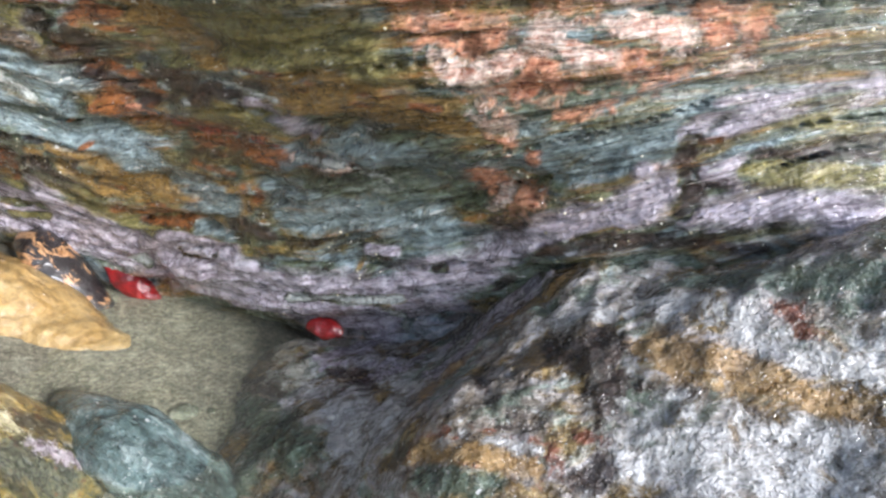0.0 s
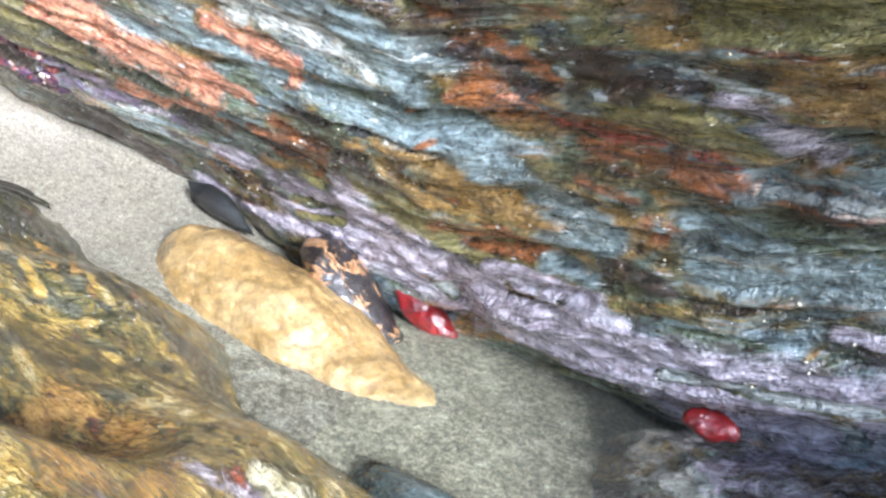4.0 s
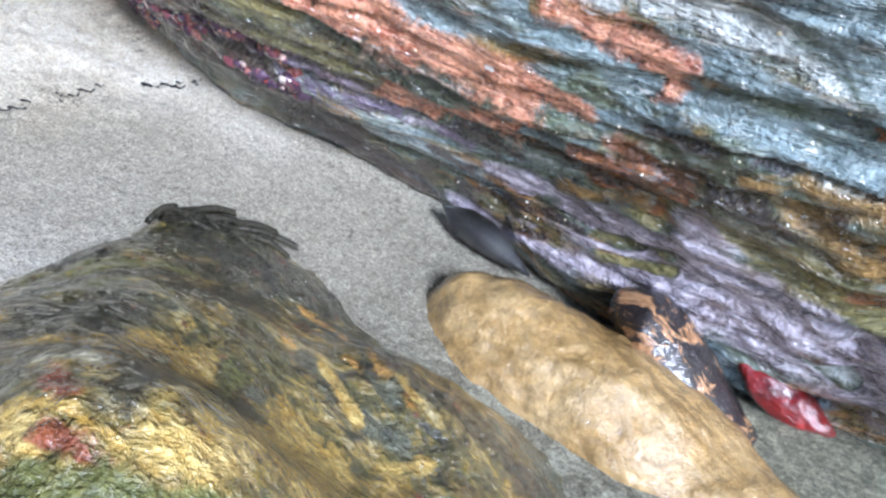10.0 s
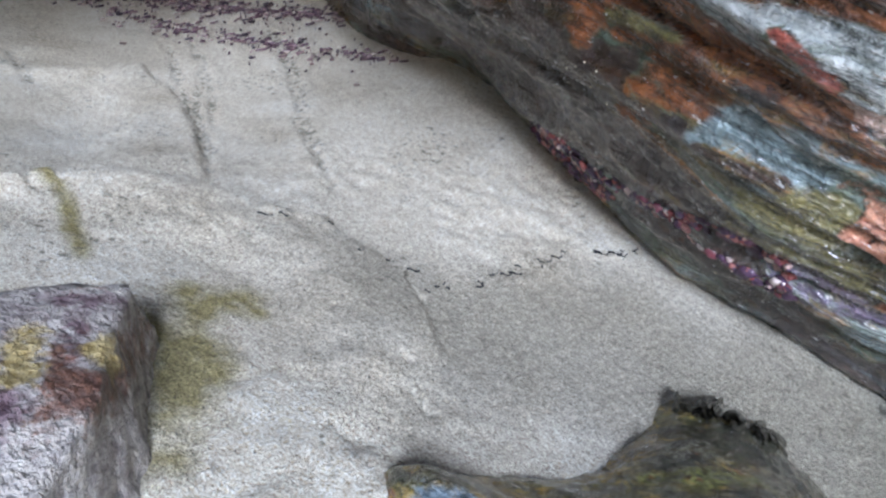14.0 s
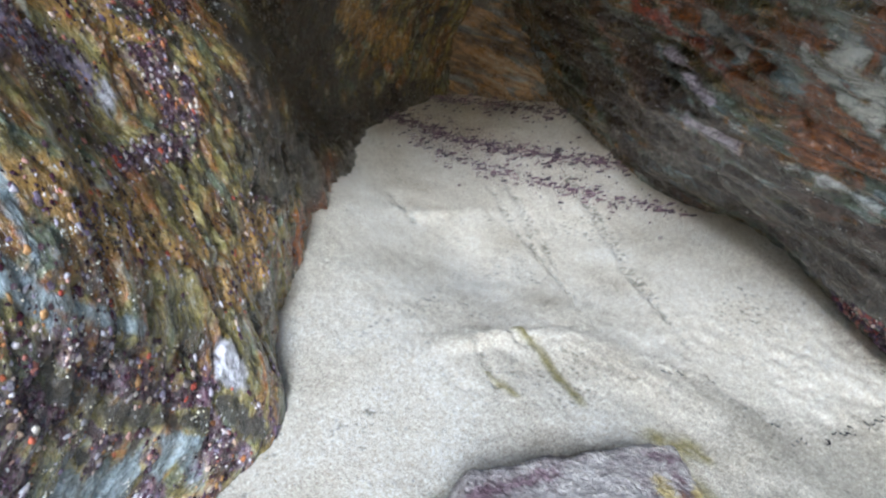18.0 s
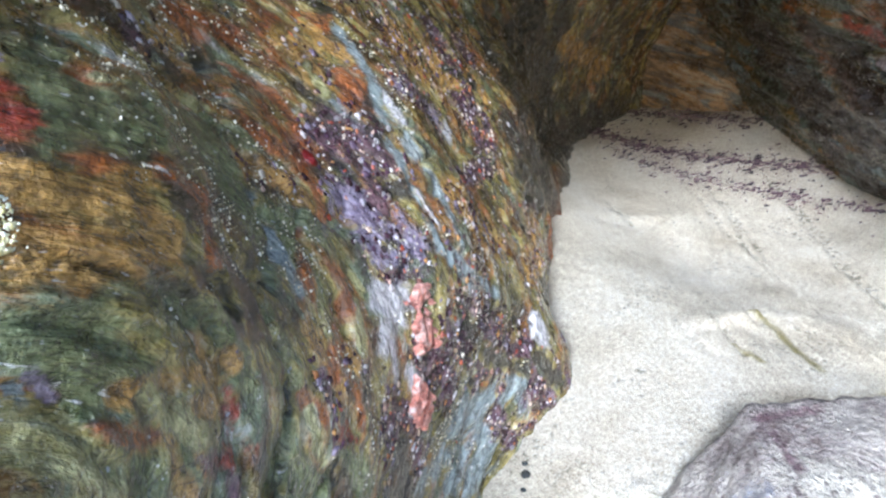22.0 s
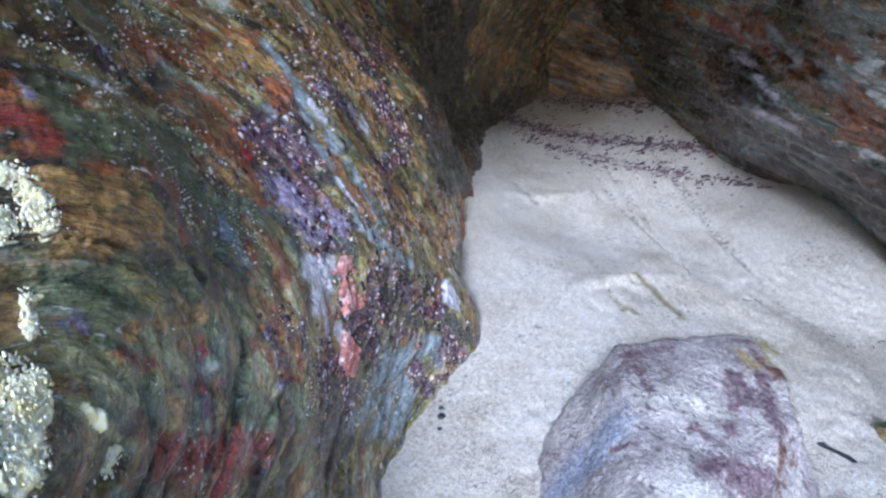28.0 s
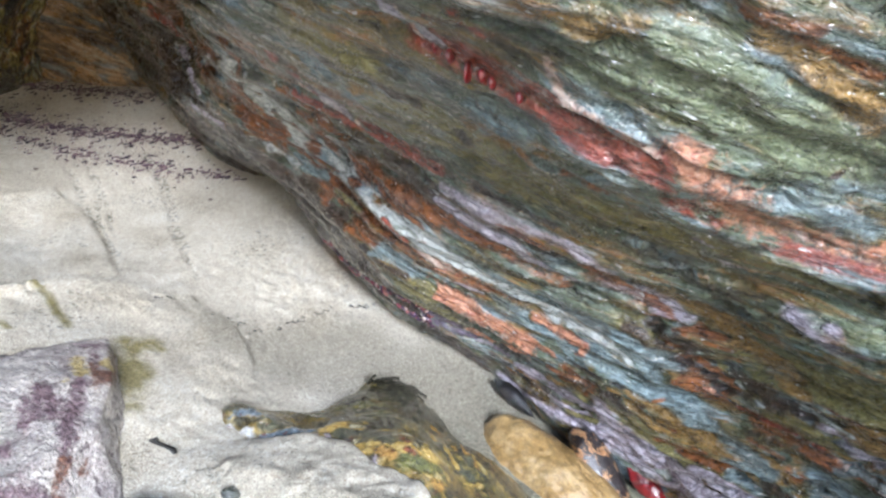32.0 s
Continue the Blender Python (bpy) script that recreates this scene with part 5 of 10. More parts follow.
# ---- sand ----
SAND_X = (-2.6, -2.0, -1.6, -1.3, -1.0, -0.7, -0.4, 0.0, 0.6)
SAND_Y = (-0.8, -0.2, 0.2, 0.5, 0.8, 1.2)
SAND_Z = [
    (0.204, 0.399, 0.478, 0.502, 0.498, 0.52),
    (0.039, 0.298, 0.518, 0.582, 0.599, 0.644),
    (-0.019, 0.204, 0.511, 0.465, 0.494, 0.644),
    (-0.036, 0.245, 0.397, 0.362, 0.419, 0.561),
    (-0.036, 0.218, 0.345, 0.325, 0.368, 0.447),
    (-0.033, 0.201, 0.268, 0.229, 0.249, 0.3),
    (-0.003, 0.152, 0.107, 0.114, 0.112, 0.158),
    (0.031, 0.066, 0.045, 0.057, -0.014, -0.004),
    (0.048, 0.047, 0.066, 0.063, -0.014, -0.146),
]


SAND_MARKS = {}
stroke(SAND_MARKS, "olive", 0.0097, (-0.859, 0.325, 0.309), (-0.844, 0.330, 0.304))
stroke(SAND_MARKS, "olive", 0.0109, (-0.833, 0.300, 0.304), (-0.808, 0.284, 0.300), (-0.783, 0.258, 0.297))
stroke(SAND_MARKS, "olive", 0.0178, (-0.842, 0.279, 0.310), (-0.828, 0.287, 0.304), (-0.784, 0.260, 0.297))
stroke(SAND_MARKS, "olive", 0.0131, (-0.855, 0.318, 0.308), (-0.854, 0.343, 0.305))
stroke(SAND_MARKS, "olive", 0.0084, (-0.703, 0.223, 0.281), (-0.690, 0.224, 0.282))
stroke(SAND_MARKS, "olive", 0.0054, (-0.857, 0.462, 0.289), (-0.826, 0.465, 0.277))
stroke(SAND_MARKS, "olive", 0.0053, (-1.014, 0.316, 0.345), (-0.943, 0.290, 0.334))
stroke(SAND_MARKS, "olive", 0.0039, (-0.991, 0.240, 0.343), (-0.958, 0.234, 0.340))
stroke(SAND_MARKS, "olive", 0.0080, (-0.443, 0.684, 0.126), (-0.427, 0.675, 0.119))
stroke(SAND_MARKS, "crest", 0.0130, (-1.003, 0.369, 0.339), (-0.962, 0.423, 0.322), (-0.916, 0.452, 0.309), (-0.852, 0.463, 0.287), (-0.803, 0.452, 0.268))
stroke(SAND_MARKS, "crest", 0.0136, (-1.412, 0.619, 0.407), (-1.226, 0.534, 0.356), (-1.084, 0.469, 0.335))
stroke(SAND_MARKS, "crest", 0.0130, (-1.318, 0.764, 0.411), (-1.070, 0.580, 0.343), (-0.981, 0.531, 0.324))
stroke(SAND_MARKS, "crest", 0.0152, (-1.447, 0.604, 0.416), (-1.304, 0.517, 0.366), (-1.170, 0.425, 0.351))
stroke(SAND_MARKS, "crest", 0.0212, (-1.171, 0.590, 0.357), (-1.000, 0.487, 0.328), (-0.902, 0.447, 0.305))
stroke(SAND_MARKS, "crest", 0.0155, (-1.416, 0.598, 0.405), (-1.270, 0.559, 0.363), (-1.145, 0.498, 0.342))
stroke(SAND_MARKS, "dent", 0.0032, (-0.847, 0.464, 0.281), (-0.794, 0.446, 0.265))
stroke(SAND_MARKS, "dent", 0.0043, (-1.441, 0.695, 0.423), (-1.302, 0.621, 0.373), (-1.064, 0.458, 0.337))
stroke(SAND_MARKS, "dent", 0.0036, (-1.169, 0.647, 0.363), (-1.070, 0.580, 0.343), (-0.981, 0.531, 0.324))
stroke(SAND_MARKS, "dent", 0.0056, (-1.318, 0.764, 0.411), (-1.258, 0.725, 0.389))
stroke(SAND_MARKS, "dent", 0.0072, (-1.496, 0.472, 0.427), (-1.417, 0.456, 0.403))
stroke(SAND_MARKS, "dent", 0.0038, (-1.069, 0.274, 0.358), (-1.010, 0.245, 0.347), (-0.971, 0.230, 0.343))
stroke(SAND_MARKS, "dent", 0.0026, (-1.040, 0.208, 0.352), (-0.992, 0.206, 0.341))
stroke(SAND_MARKS, "dent", 0.0021, (-0.773, 0.386, 0.268), (-0.767, 0.393, 0.263))
stroke(SAND_MARKS, "dent", 0.0019, (-0.750, 0.366, 0.264), (-0.731, 0.369, 0.259))
stroke(SAND_MARKS, "dent", 0.0051, (-1.367, 0.604, 0.389), (-1.139, 0.506, 0.337))
stroke(SAND_MARKS, "dent", 0.0037, (-1.157, 0.632, 0.358), (-1.013, 0.544, 0.328))
stroke(SAND_MARKS, "dent", 0.0029, (-1.071, 0.222, 0.357), (-1.024, 0.192, 0.346))
stroke(SAND_MARKS, "olive", 0.0152, (-0.866, 0.314, 0.312), (-0.806, 0.285, 0.299), (-0.777, 0.250, 0.296))
stroke(SAND_MARKS, "olive", 0.0103, (-0.779, 0.215, 0.297), (-0.756, 0.237, 0.289))
stroke(SAND_MARKS, "dent", 0.0068, (-1.473, 0.669, 0.428), (-1.317, 0.593, 0.372), (-1.142, 0.509, 0.338))
stroke(SAND_MARKS, "dent", 0.0069, (-1.424, 0.811, 0.449), (-1.276, 0.729, 0.392), (-1.062, 0.580, 0.342))
stroke(SAND_MARKS, "dent", 0.0054, (-1.060, 0.306, 0.351), (-0.993, 0.304, 0.341))


coat(SAND_MARKS, "damp", 0.0740, (-0.805, 0.432, 0.274), (-0.700, 0.561, 0.228))
coat(SAND_MARKS, "damp", 0.0728, (-0.711, 0.519, 0.232), (-0.624, 0.620, 0.200), (-0.538, 0.613, 0.164))
coat(SAND_MARKS, "damp", 0.0592, (-0.720, 0.602, 0.236), (-0.595, 0.614, 0.187), (-0.476, 0.617, 0.138))
coat(SAND_MARKS, "dent", 0.0045, (-1.497, 0.715, 0.447), (-1.390, 0.668, 0.403), (-1.265, 0.568, 0.362), (-1.099, 0.480, 0.336))
coat(SAND_MARKS, "dent", 0.0040, (-1.326, 0.771, 0.418), (-1.248, 0.720, 0.386))
coat(SAND_MARKS, "dent", 0.0035, (-1.138, 0.627, 0.355), (-1.055, 0.574, 0.340), (-0.973, 0.523, 0.321))
coat(SAND_MARKS, "dent", 0.0049, (-1.496, 0.472, 0.427), (-1.441, 0.467, 0.407))
coat(SAND_MARKS, "dent", 0.0014, (-0.766, 0.384, 0.267), (-0.760, 0.385, 0.265))
coat(SAND_MARKS, "dent", 0.0020, (-0.826, 0.466, 0.277), (-0.811, 0.463, 0.273))
coat(SAND_MARKS, "olive", 0.0058, (-1.040, 0.313, 0.351), (-1.024, 0.317, 0.348), (-0.951, 0.294, 0.335), (-0.929, 0.286, 0.331))
coat(SAND_MARKS, "olive", 0.0039, (-0.999, 0.237, 0.346), (-0.958, 0.234, 0.340))
coat(SAND_MARKS, "olive", 0.0103, (-0.859, 0.325, 0.309), (-0.804, 0.271, 0.301))
coat(SAND_MARKS, "olive", 0.0059, (-0.860, 0.339, 0.307), (-0.835, 0.339, 0.299))
coat(SAND_MARKS, "dent", 0.0019, (-1.093, 0.362, 0.351), (-1.030, 0.321, 0.350))
coat(SAND_MARKS, "dent", 0.0027, (-1.066, 0.267, 0.360), (-1.017, 0.251, 0.350), (-0.976, 0.235, 0.339))
coat(SAND_MARKS, "dent", 0.0016, (-1.061, 0.210, 0.356), (-1.012, 0.199, 0.347), (-0.988, 0.206, 0.343))


coat(SAND_MARKS, "damp", 0.016, (-0.53, 0.2, 0.25), (-0.49, 0.215, 0.262), (-0.46, 0.235, 0.27))


def ridge_foot(x):
    """The line along which the sand laps onto the ridge rock."""
    return np.interp(x, (-0.7, -0.68, -0.65, -0.61, -0.58, -0.53, -0.49, -0.44, -0.4), (0.3, 0.285, 0.268, 0.286, 0.305, 0.302, 0.285, 0.28, 0.262))


def sand_height(x, y):
    x, y = np.atleast_1d(np.asarray(x, float)), np.atleast_1d(np.asarray(y, float))
    base = table(SAND_X, SAND_Y, SAND_Z, x.ravel(), y.ravel()).reshape(x.shape)
    x, y = x + 0.003 * fbm(x * 16, y * 16, x * 0, 2, 25), y + 0.003 * fbm(x * 16, y * 16, x * 0, 2, 27)
    shelf = smooth(-0.76, -0.6, x) * (1 - smooth(-0.43, -0.37, x)) * smooth(0.12, 0.24, y) * (1 - smooth(0.0, 0.05, y - ridge_foot(x)))
    return base + (0.268 + 0.01 * smooth(-0.63, -0.5, x) - base) * shelf


def sand_material():
    m = Nodes("pale_shell_sand")
    obj = m.add("TexCoord").outputs["Object"]
    grain = m.noise(obj, 650, 3, 0.75)
    coarse = m.noise(obj, 210, 4, 0.7)
    broad = m.noise(obj, 8, 5, 0.62)
    color = m.ramp(broad, [(0.3, (0.46, 0.405, 0.31)), (0.5, (0.61, 0.555, 0.45)), (0.7, (0.69, 0.645, 0.545))])
    damp = m.step(m.math("MULTIPLY_ADD", m.math("SUBTRACT", broad, 0.5), 0.12, m.attr("height")), 0.235, 0.13)
    color = m.mix(damp, color, m.mix(m.step(coarse, 0.35, 0.65), (0.12, 0.115, 0.084), (0.29, 0.275, 0.21)))
    blots = m.math("MULTIPLY", damp, m.step(m.noise(obj, 42, 4, 0.6, 0.5), 0.52, 0.62))
    color = m.mix(m.math("MULTIPLY", blots, 0.5), color, (0.42, 0.42, 0.33))
    wet = m.step(m.math("MULTIPLY_ADD", m.math("SUBTRACT", m.noise(obj, 14, 5, 0.65), 0.5), 0.7, m.attr("damp")), 0.1, 0.75)
    color = m.mix(m.math("MULTIPLY", wet, 0.68), color, (0.28, 0.255, 0.2))
    film = m.math("MULTIPLY_ADD", m.math("SUBTRACT", m.noise(obj, 45, 5, 0.65), 0.5), 1.6, m.attr("olive"))
    film = m.math("MULTIPLY", m.step(film, 0.2, 0.95), m.step(m.attr("olive"), 0.0, 0.45))
    color = m.mix(m.math("MULTIPLY", film, 0.85), color, (0.2, 0.165, 0.04))
    color = m.mix(0.8, color, m.ramp(grain, [(0.3, (0.12, 0.11, 0.1)), (0.5, (0.5, 0.5, 0.5)), (0.7, (0.93, 0.93, 0.92))]), "OVERLAY")
    color = m.mix(0.45, color, m.ramp(coarse, [(0.3, (0.2, 0.19, 0.18)), (0.5, (0.5, 0.5, 0.5)), (0.7, (0.85, 0.85, 0.84))]), "OVERLAY")
    fleck = m.noise(obj, 330, 2, 0.5)
    color = m.mix(m.math("MULTIPLY", m.step(fleck, 0.7, 0.74), 0.8), color, (0.05, 0.045, 0.05))
    dirt = m.math("MULTIPLY", m.attr("dent"), m.step(m.noise(obj, 120, 4, 0.7), 0.5, 0.57))
    color = m.mix(m.math("MULTIPLY", dirt, 0.65), color, (0.035, 0.035, 0.02))
    litter = m.math("MULTIPLY", m.step(m.noise(obj, 11, 4, 0.6), 0.5, 0.62), m.step(m.noise(obj, 150, 3, 0.6), 0.58, 0.64))
    color = m.mix(m.math("MULTIPLY", litter, 0.75), color, (0.11, 0.1, 0.07))
    nrm = m.bump(grain, 0.9, 0.0035)
    nrm = m.bump(coarse, 0.7, 0.004, nrm)
    rough = m.math("SUBTRACT", 0.8, m.math("MULTIPLY", damp, 0.4))
    return m.done(color, rough, nrm, 0.35)


sand_mat = sand_material()


def build_sand():
    x, y = np.meshgrid(np.r_[-np.geomspace(12.0, 2.7, 12), np.linspace(-2.6, -1.3, 190), np.linspace(-1.296, -0.25, 300), np.linspace(-0.245, 0.6, 120), np.geomspace(0.62, 12.0, 40)],
                       np.r_[-np.geomspace(12.0, 0.82, 40), np.linspace(-0.8, -0.1, 110), np.linspace(-0.096, 0.9, 290), np.linspace(0.905, 1.3, 60), np.geomspace(1.4, 12.0, 12)])
    z = sand_height(x, y)
    flat = np.stack([x, y, z], -1).reshape(-1, 3)
    found = masks(SAND_MARKS, flat)
    z = z + 0.003 * fbm(x * 8, y * 8, x * 0, 2, 5) + 0.0014 * fbm(x * 90, y * 90, x * 0, 4, 8)
    for line, lift in ((((-1.06, 0.3), (-1.04, 0.337), (-1.027, 0.399), (-0.989, 0.424), (-0.934, 0.436), (-0.913, 0.467), (-0.852, 0.465), (-0.808, 0.458), (-0.766, 0.43), (-0.733, 0.38)), 0.016),
                       (((-1.45, 0.5), (-1.415, 0.607), (-1.27, 0.573), (-1.055, 0.453), (-1.03, 0.43)), 0.014)):
        lx, ly = np.array(line).T
        over = np.interp(x, lx, ly) + 0.012 * fbm(x * 34, y * 34, x * 0, 4, 151) - y
        z = z + lift * smooth(0.0, 0.012, over) * (1 - smooth(0.04, 0.13, over)) * smooth(lx[0] - 0.03, lx[0] + 0.04, x) * (1 - smooth(lx[-1] - 0.05, lx[-1] + 0.01, x))
    crest, dent = found["crest"].reshape(x.shape), found["dent"].reshape(x.shape)
    rag = fbm(x * 26, y * 26, x * 0, 5, 15)
    clumps = 0.9 * fbm(x * 60, y * 60, x * 0, 4, 17) * smooth(0.0, 0.25, fbm(x * 6, y * 6, x * 0, 3, 19) + 0.25) * smooth(0.2, 0.3, z) * (0.25 + 0.75 * smooth(-1.1, -0.85, x))
    dent = smooth(0.12, 0.85, dent + 0.8 * rag * smooth(0, 0.3, dent))
    z = z + 0.0015 * smooth(0.0, 1.4, crest + 0.7 * rag * smooth(0, 0.4, crest)) - 0.0035 * dent + 0.006 * clumps * (1 - 0.8 * found["damp"].reshape(x.shape))
    p = np.stack([x, y, z], -1)
    return raw_mesh("sand", p.reshape(-1, 3), grid_quads(*x.shape), sand_mat, {"olive": found["olive"], "dent": dent.ravel(), "height": z.ravel(), "damp": found["damp"]})


sand = tagged(new("ground", build_sand()), "pale wet shell sand filling the gully floor", "sand", kind="structure")

# ---- the rock face on the other side: offset over length and height ----
FACE_U = (-0.3, 0.1, 0.3, 0.5, 0.65, 0.8, 0.95, 1.15, 1.45, 1.75, 2.1)
FACE_Z = (0.1, 0.3, 0.45, 0.6, 0.75, 1.0)
FACE_W = [
    (-0.618, -0.672, -0.714, -0.753, -0.792, -0.848),
    (-0.679, -0.702, -0.727, -0.803, -0.816, -0.931),
    (-0.703, -0.748, -0.765, -0.786, -0.865, -0.98),
    (-0.707, -0.756, -0.76, -0.828, -0.906, -1.011),
    (-0.702, -0.754, -0.729, -0.787, -0.888, -1.016),
    (-0.706, -0.678, -0.736, -0.808, -0.878, -1.001),
    (-0.698, -0.719, -0.74, -0.789, -0.864, -0.976),
    (-0.721, -0.741, -0.75, -0.777, -0.82, -0.84),
    (-0.774, -0.766, -0.752, -0.82, -0.76, -0.55),
    (-0.76, -0.76, -0.755, -0.745, -0.68, -0.45),
    (-0.64, -0.63, -0.62, -0.6, -0.54, -0.35),
]


def face_surface(u, z):
    w = table(FACE_U, FACE_Z, FACE_W, u.ravel(), z.ravel()).reshape(u.shape)
    p = np.stack([-0.7317 * u + 0.6816 * w, 0.6816 * u + 0.7317 * w, z], -1)
    out = grid_normals(p)
    out *= np.sign(out[..., 0:1] * 0.68 + out[..., 1:2] * 0.73)
    s = np.hypot(u - 0.2, (z - 0.5) * 1.6)
    push = 0.012 * fbm(u * 12, z * 5, w * 3, 3, 31) + 0.004 * fbm(s * 50, z * 12, w * 6, 4, 37) + 0.002 * fbm(u * 110, z * 110, w * 70, 3, 41)
    push -= 0.006 * np.exp(-(fbm(s * 26, z * 10, w * 6, 3, 43) / 0.07) ** 2) + 0.0015 * np.abs(fbm(u * 60, z * 60, w * 40, 3, 45))
    beds = np.stack([z, s, u * 0.3], -1).reshape(-1, 3)
    return p + out * push[..., None], out, beds


face_u, face_z = np.meshgrid(np.r_[np.linspace(-0.08, 0.05, 30), np.linspace(0.053, 1.12, 420), np.linspace(1.13, 2.2, 110)],
                             np.r_[np.linspace(0.1, 0.22, 30), np.linspace(0.223, 0.8, 230), np.linspace(0.81, 1.1, 30)])
face_p, face_n, face_bd = face_surface(face_u, face_z)
face_layers = [
    ("lime", (0.16, 0.15, 0.05), (0.46, 0.44, 0.22), 12, 0.6),
    ("green", (0.06, 0.075, 0.028), (0.19, 0.21, 0.1), 10, 0.45),
    ("rust", (0.07, 0.02, 0.008), (0.36, 0.11, 0.025), 10, 0.7),
    ("ochre", (0.12, 0.065, 0.012), (0.5, 0.29, 0.08), 10, 0.75),
    ("blue", (0.12, 0.15, 0.15), (0.28, 0.33, 0.35), 16, 0.6),
    ("pale", (0.36, 0.35, 0.37), (0.62, 0.6, 0.62), 22, 0.6),
    ("lilac", (0.09, 0.065, 0.12), (0.34, 0.29, 0.4), 26, 0.7),
    ("violet", (0.018, 0.01, 0.016), (0.11, 0.05, 0.075), 14, 0.7),
    ("red", (0.1, 0.013, 0.009), (0.33, 0.05, 0.025), 10, 1.0),
    # dark marks; deep in the cave they paint shade over olive-brown rock
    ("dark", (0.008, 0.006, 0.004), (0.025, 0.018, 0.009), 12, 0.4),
]
face_mat = rock_material("wet_green_rock", [(0.0, (0.01, 0.008, 0.003)), (0.25, (0.055, 0.045, 0.012)), (0.5, (0.21, 0.175, 0.05)), (0.75, (0.34, 0.27, 0.1)), (1.0, (0.52, 0.5, 0.37))],
                         face_layers, wet=0.2, along=(34, 60, 60), fold=0.6, ratio=1.7, film=1.0, dark=0.85, leaf=2.2,
                         cool=[(0.0, (0.0223, 0.0227, 0.0133)), (0.35, (0.0732, 0.0904, 0.0496)), (0.65, (0.19, 0.214, 0.129)), (1.0, (0.492, 0.492, 0.492))],
                         warm=[(0.0, (0.0193, 0.00824, 0.0036)), (0.25, (0.0773, 0.0289, 0.00864)), (0.5, (0.189, 0.102, 0.0234)), (0.72, (0.251, 0.0912, 0.0281)), (1.0, (0.42, 0.33, 0.2))])
stroke(FACE_MARKS, "sponge", 0.0110, (-0.651, -0.505, 0.626), (-0.662, -0.491, 0.624), (-0.667, -0.485, 0.622))
stroke(FACE_MARKS, "sponge", 0.0108, (-0.646, -0.506, 0.614), (-0.656, -0.494, 0.611), (-0.664, -0.484, 0.609))
stroke(FACE_MARKS, "sponge", 0.0089, (-0.655, -0.489, 0.602), (-0.652, -0.490, 0.595))
stroke(FACE_MARKS, "sponge", 0.0150, (-0.647, -0.494, 0.585), (-0.671, -0.466, 0.589), (-0.673, -0.460, 0.587))
stroke(FACE_MARKS, "sponge", 0.0092, (-0.683, -0.450, 0.592), (-0.685, -0.443, 0.579), (-0.681, -0.437, 0.567))
stroke(FACE_MARKS, "sponge", 0.0166, (-0.643, -0.492, 0.578), (-0.658, -0.468, 0.572), (-0.671, -0.446, 0.563))
stroke(FACE_MARKS, "sponge", 0.0126, (-0.636, -0.486, 0.562), (-0.643, -0.470, 0.554), (-0.660, -0.446, 0.545))
stroke(FACE_MARKS, "sponge", 0.0080, (-0.631, -0.474, 0.546), (-0.643, -0.462, 0.537), (-0.638, -0.459, 0.525))
stroke(FACE_MARKS, "sponge", 0.0100, (-0.677, -0.425, 0.530), (-0.669, -0.425, 0.516), (-0.659, -0.426, 0.504))
stroke(FACE_MARKS, "sponge", 0.0078, (-0.657, -0.443, 0.528), (-0.652, -0.437, 0.519))
stroke(FACE_MARKS, "sponge", 0.0056, (-0.717, -0.407, 0.597), (-0.715, -0.404, 0.585))
stroke(FACE_MARKS, "sponge", 0.0045, (-0.707, -0.419, 0.588), (-0.705, -0.419, 0.584))
stroke(FACE_MARKS, "sponge", 0.0034, (-0.713, -0.419, 0.608), (-0.718, -0.409, 0.604))
stroke(FACE_MARKS, "sponge", 0.0040, (-0.696, -0.415, 0.556), (-0.692, -0.416, 0.545))
stroke(FACE_MARKS, "sponge", 0.0021, (-0.626, -0.503, 0.564), (-0.626, -0.502, 0.563))
stroke(FACE_MARKS, "sponge", 0.0033, (-0.622, -0.499, 0.555), (-0.623, -0.495, 0.554))
stroke(FACE_MARKS, "sponge", 0.0022, (-0.631, -0.487, 0.544), (-0.627, -0.487, 0.541))
stroke(FACE_MARKS, "sponge", 0.0030, (-0.639, -0.451, 0.523), (-0.641, -0.447, 0.520))
stroke(FACE_MARKS, "sponge", 0.0029, (-0.694, -0.402, 0.505), (-0.697, -0.396, 0.492))
stroke(FACE_MARKS, "sponge", 0.0033, (-0.704, -0.393, 0.475), (-0.700, -0.397, 0.471))
stroke(FACE_MARKS, "sponge", 0.0038, (-0.641, -0.505, 0.599), (-0.641, -0.504, 0.596))
stroke(FACE_MARKS, "sponge", 0.0043, (-0.632, -0.505, 0.580), (-0.631, -0.504, 0.577))
stroke(FACE_MARKS, "sponge", 0.0033, (-0.687, -0.451, 0.600), (-0.687, -0.451, 0.597))
stroke(FACE_MARKS, "sponge", 0.0027, (-0.669, -0.474, 0.600), (-0.669, -0.471, 0.598))
stroke(FACE_MARKS, "sponge", 0.0080, (-0.617, -0.521, 0.584), (-0.618, -0.516, 0.576), (-0.608, -0.519, 0.568))
stroke(FACE_MARKS, "sponge", 0.0051, (-0.598, -0.522, 0.563), (-0.595, -0.520, 0.557))
stroke(FACE_MARKS, "sponge", 0.0029, (-0.659, -0.493, 0.671), (-0.661, -0.492, 0.670))
stroke(FACE_MARKS, "sponge", 0.0023, (-0.660, -0.496, 0.658), (-0.661, -0.496, 0.658))
stroke(FACE_MARKS, "red", 0.0071, (-0.708, -0.453, 0.677), (-0.722, -0.441, 0.673), (-0.723, -0.435, 0.662))
stroke(FACE_MARKS, "red", 0.0049, (-0.637, -0.518, 0.637), (-0.641, -0.514, 0.634))
stroke(FACE_MARKS, "red", 0.0041, (-0.632, -0.511, 0.601), (-0.633, -0.510, 0.600))
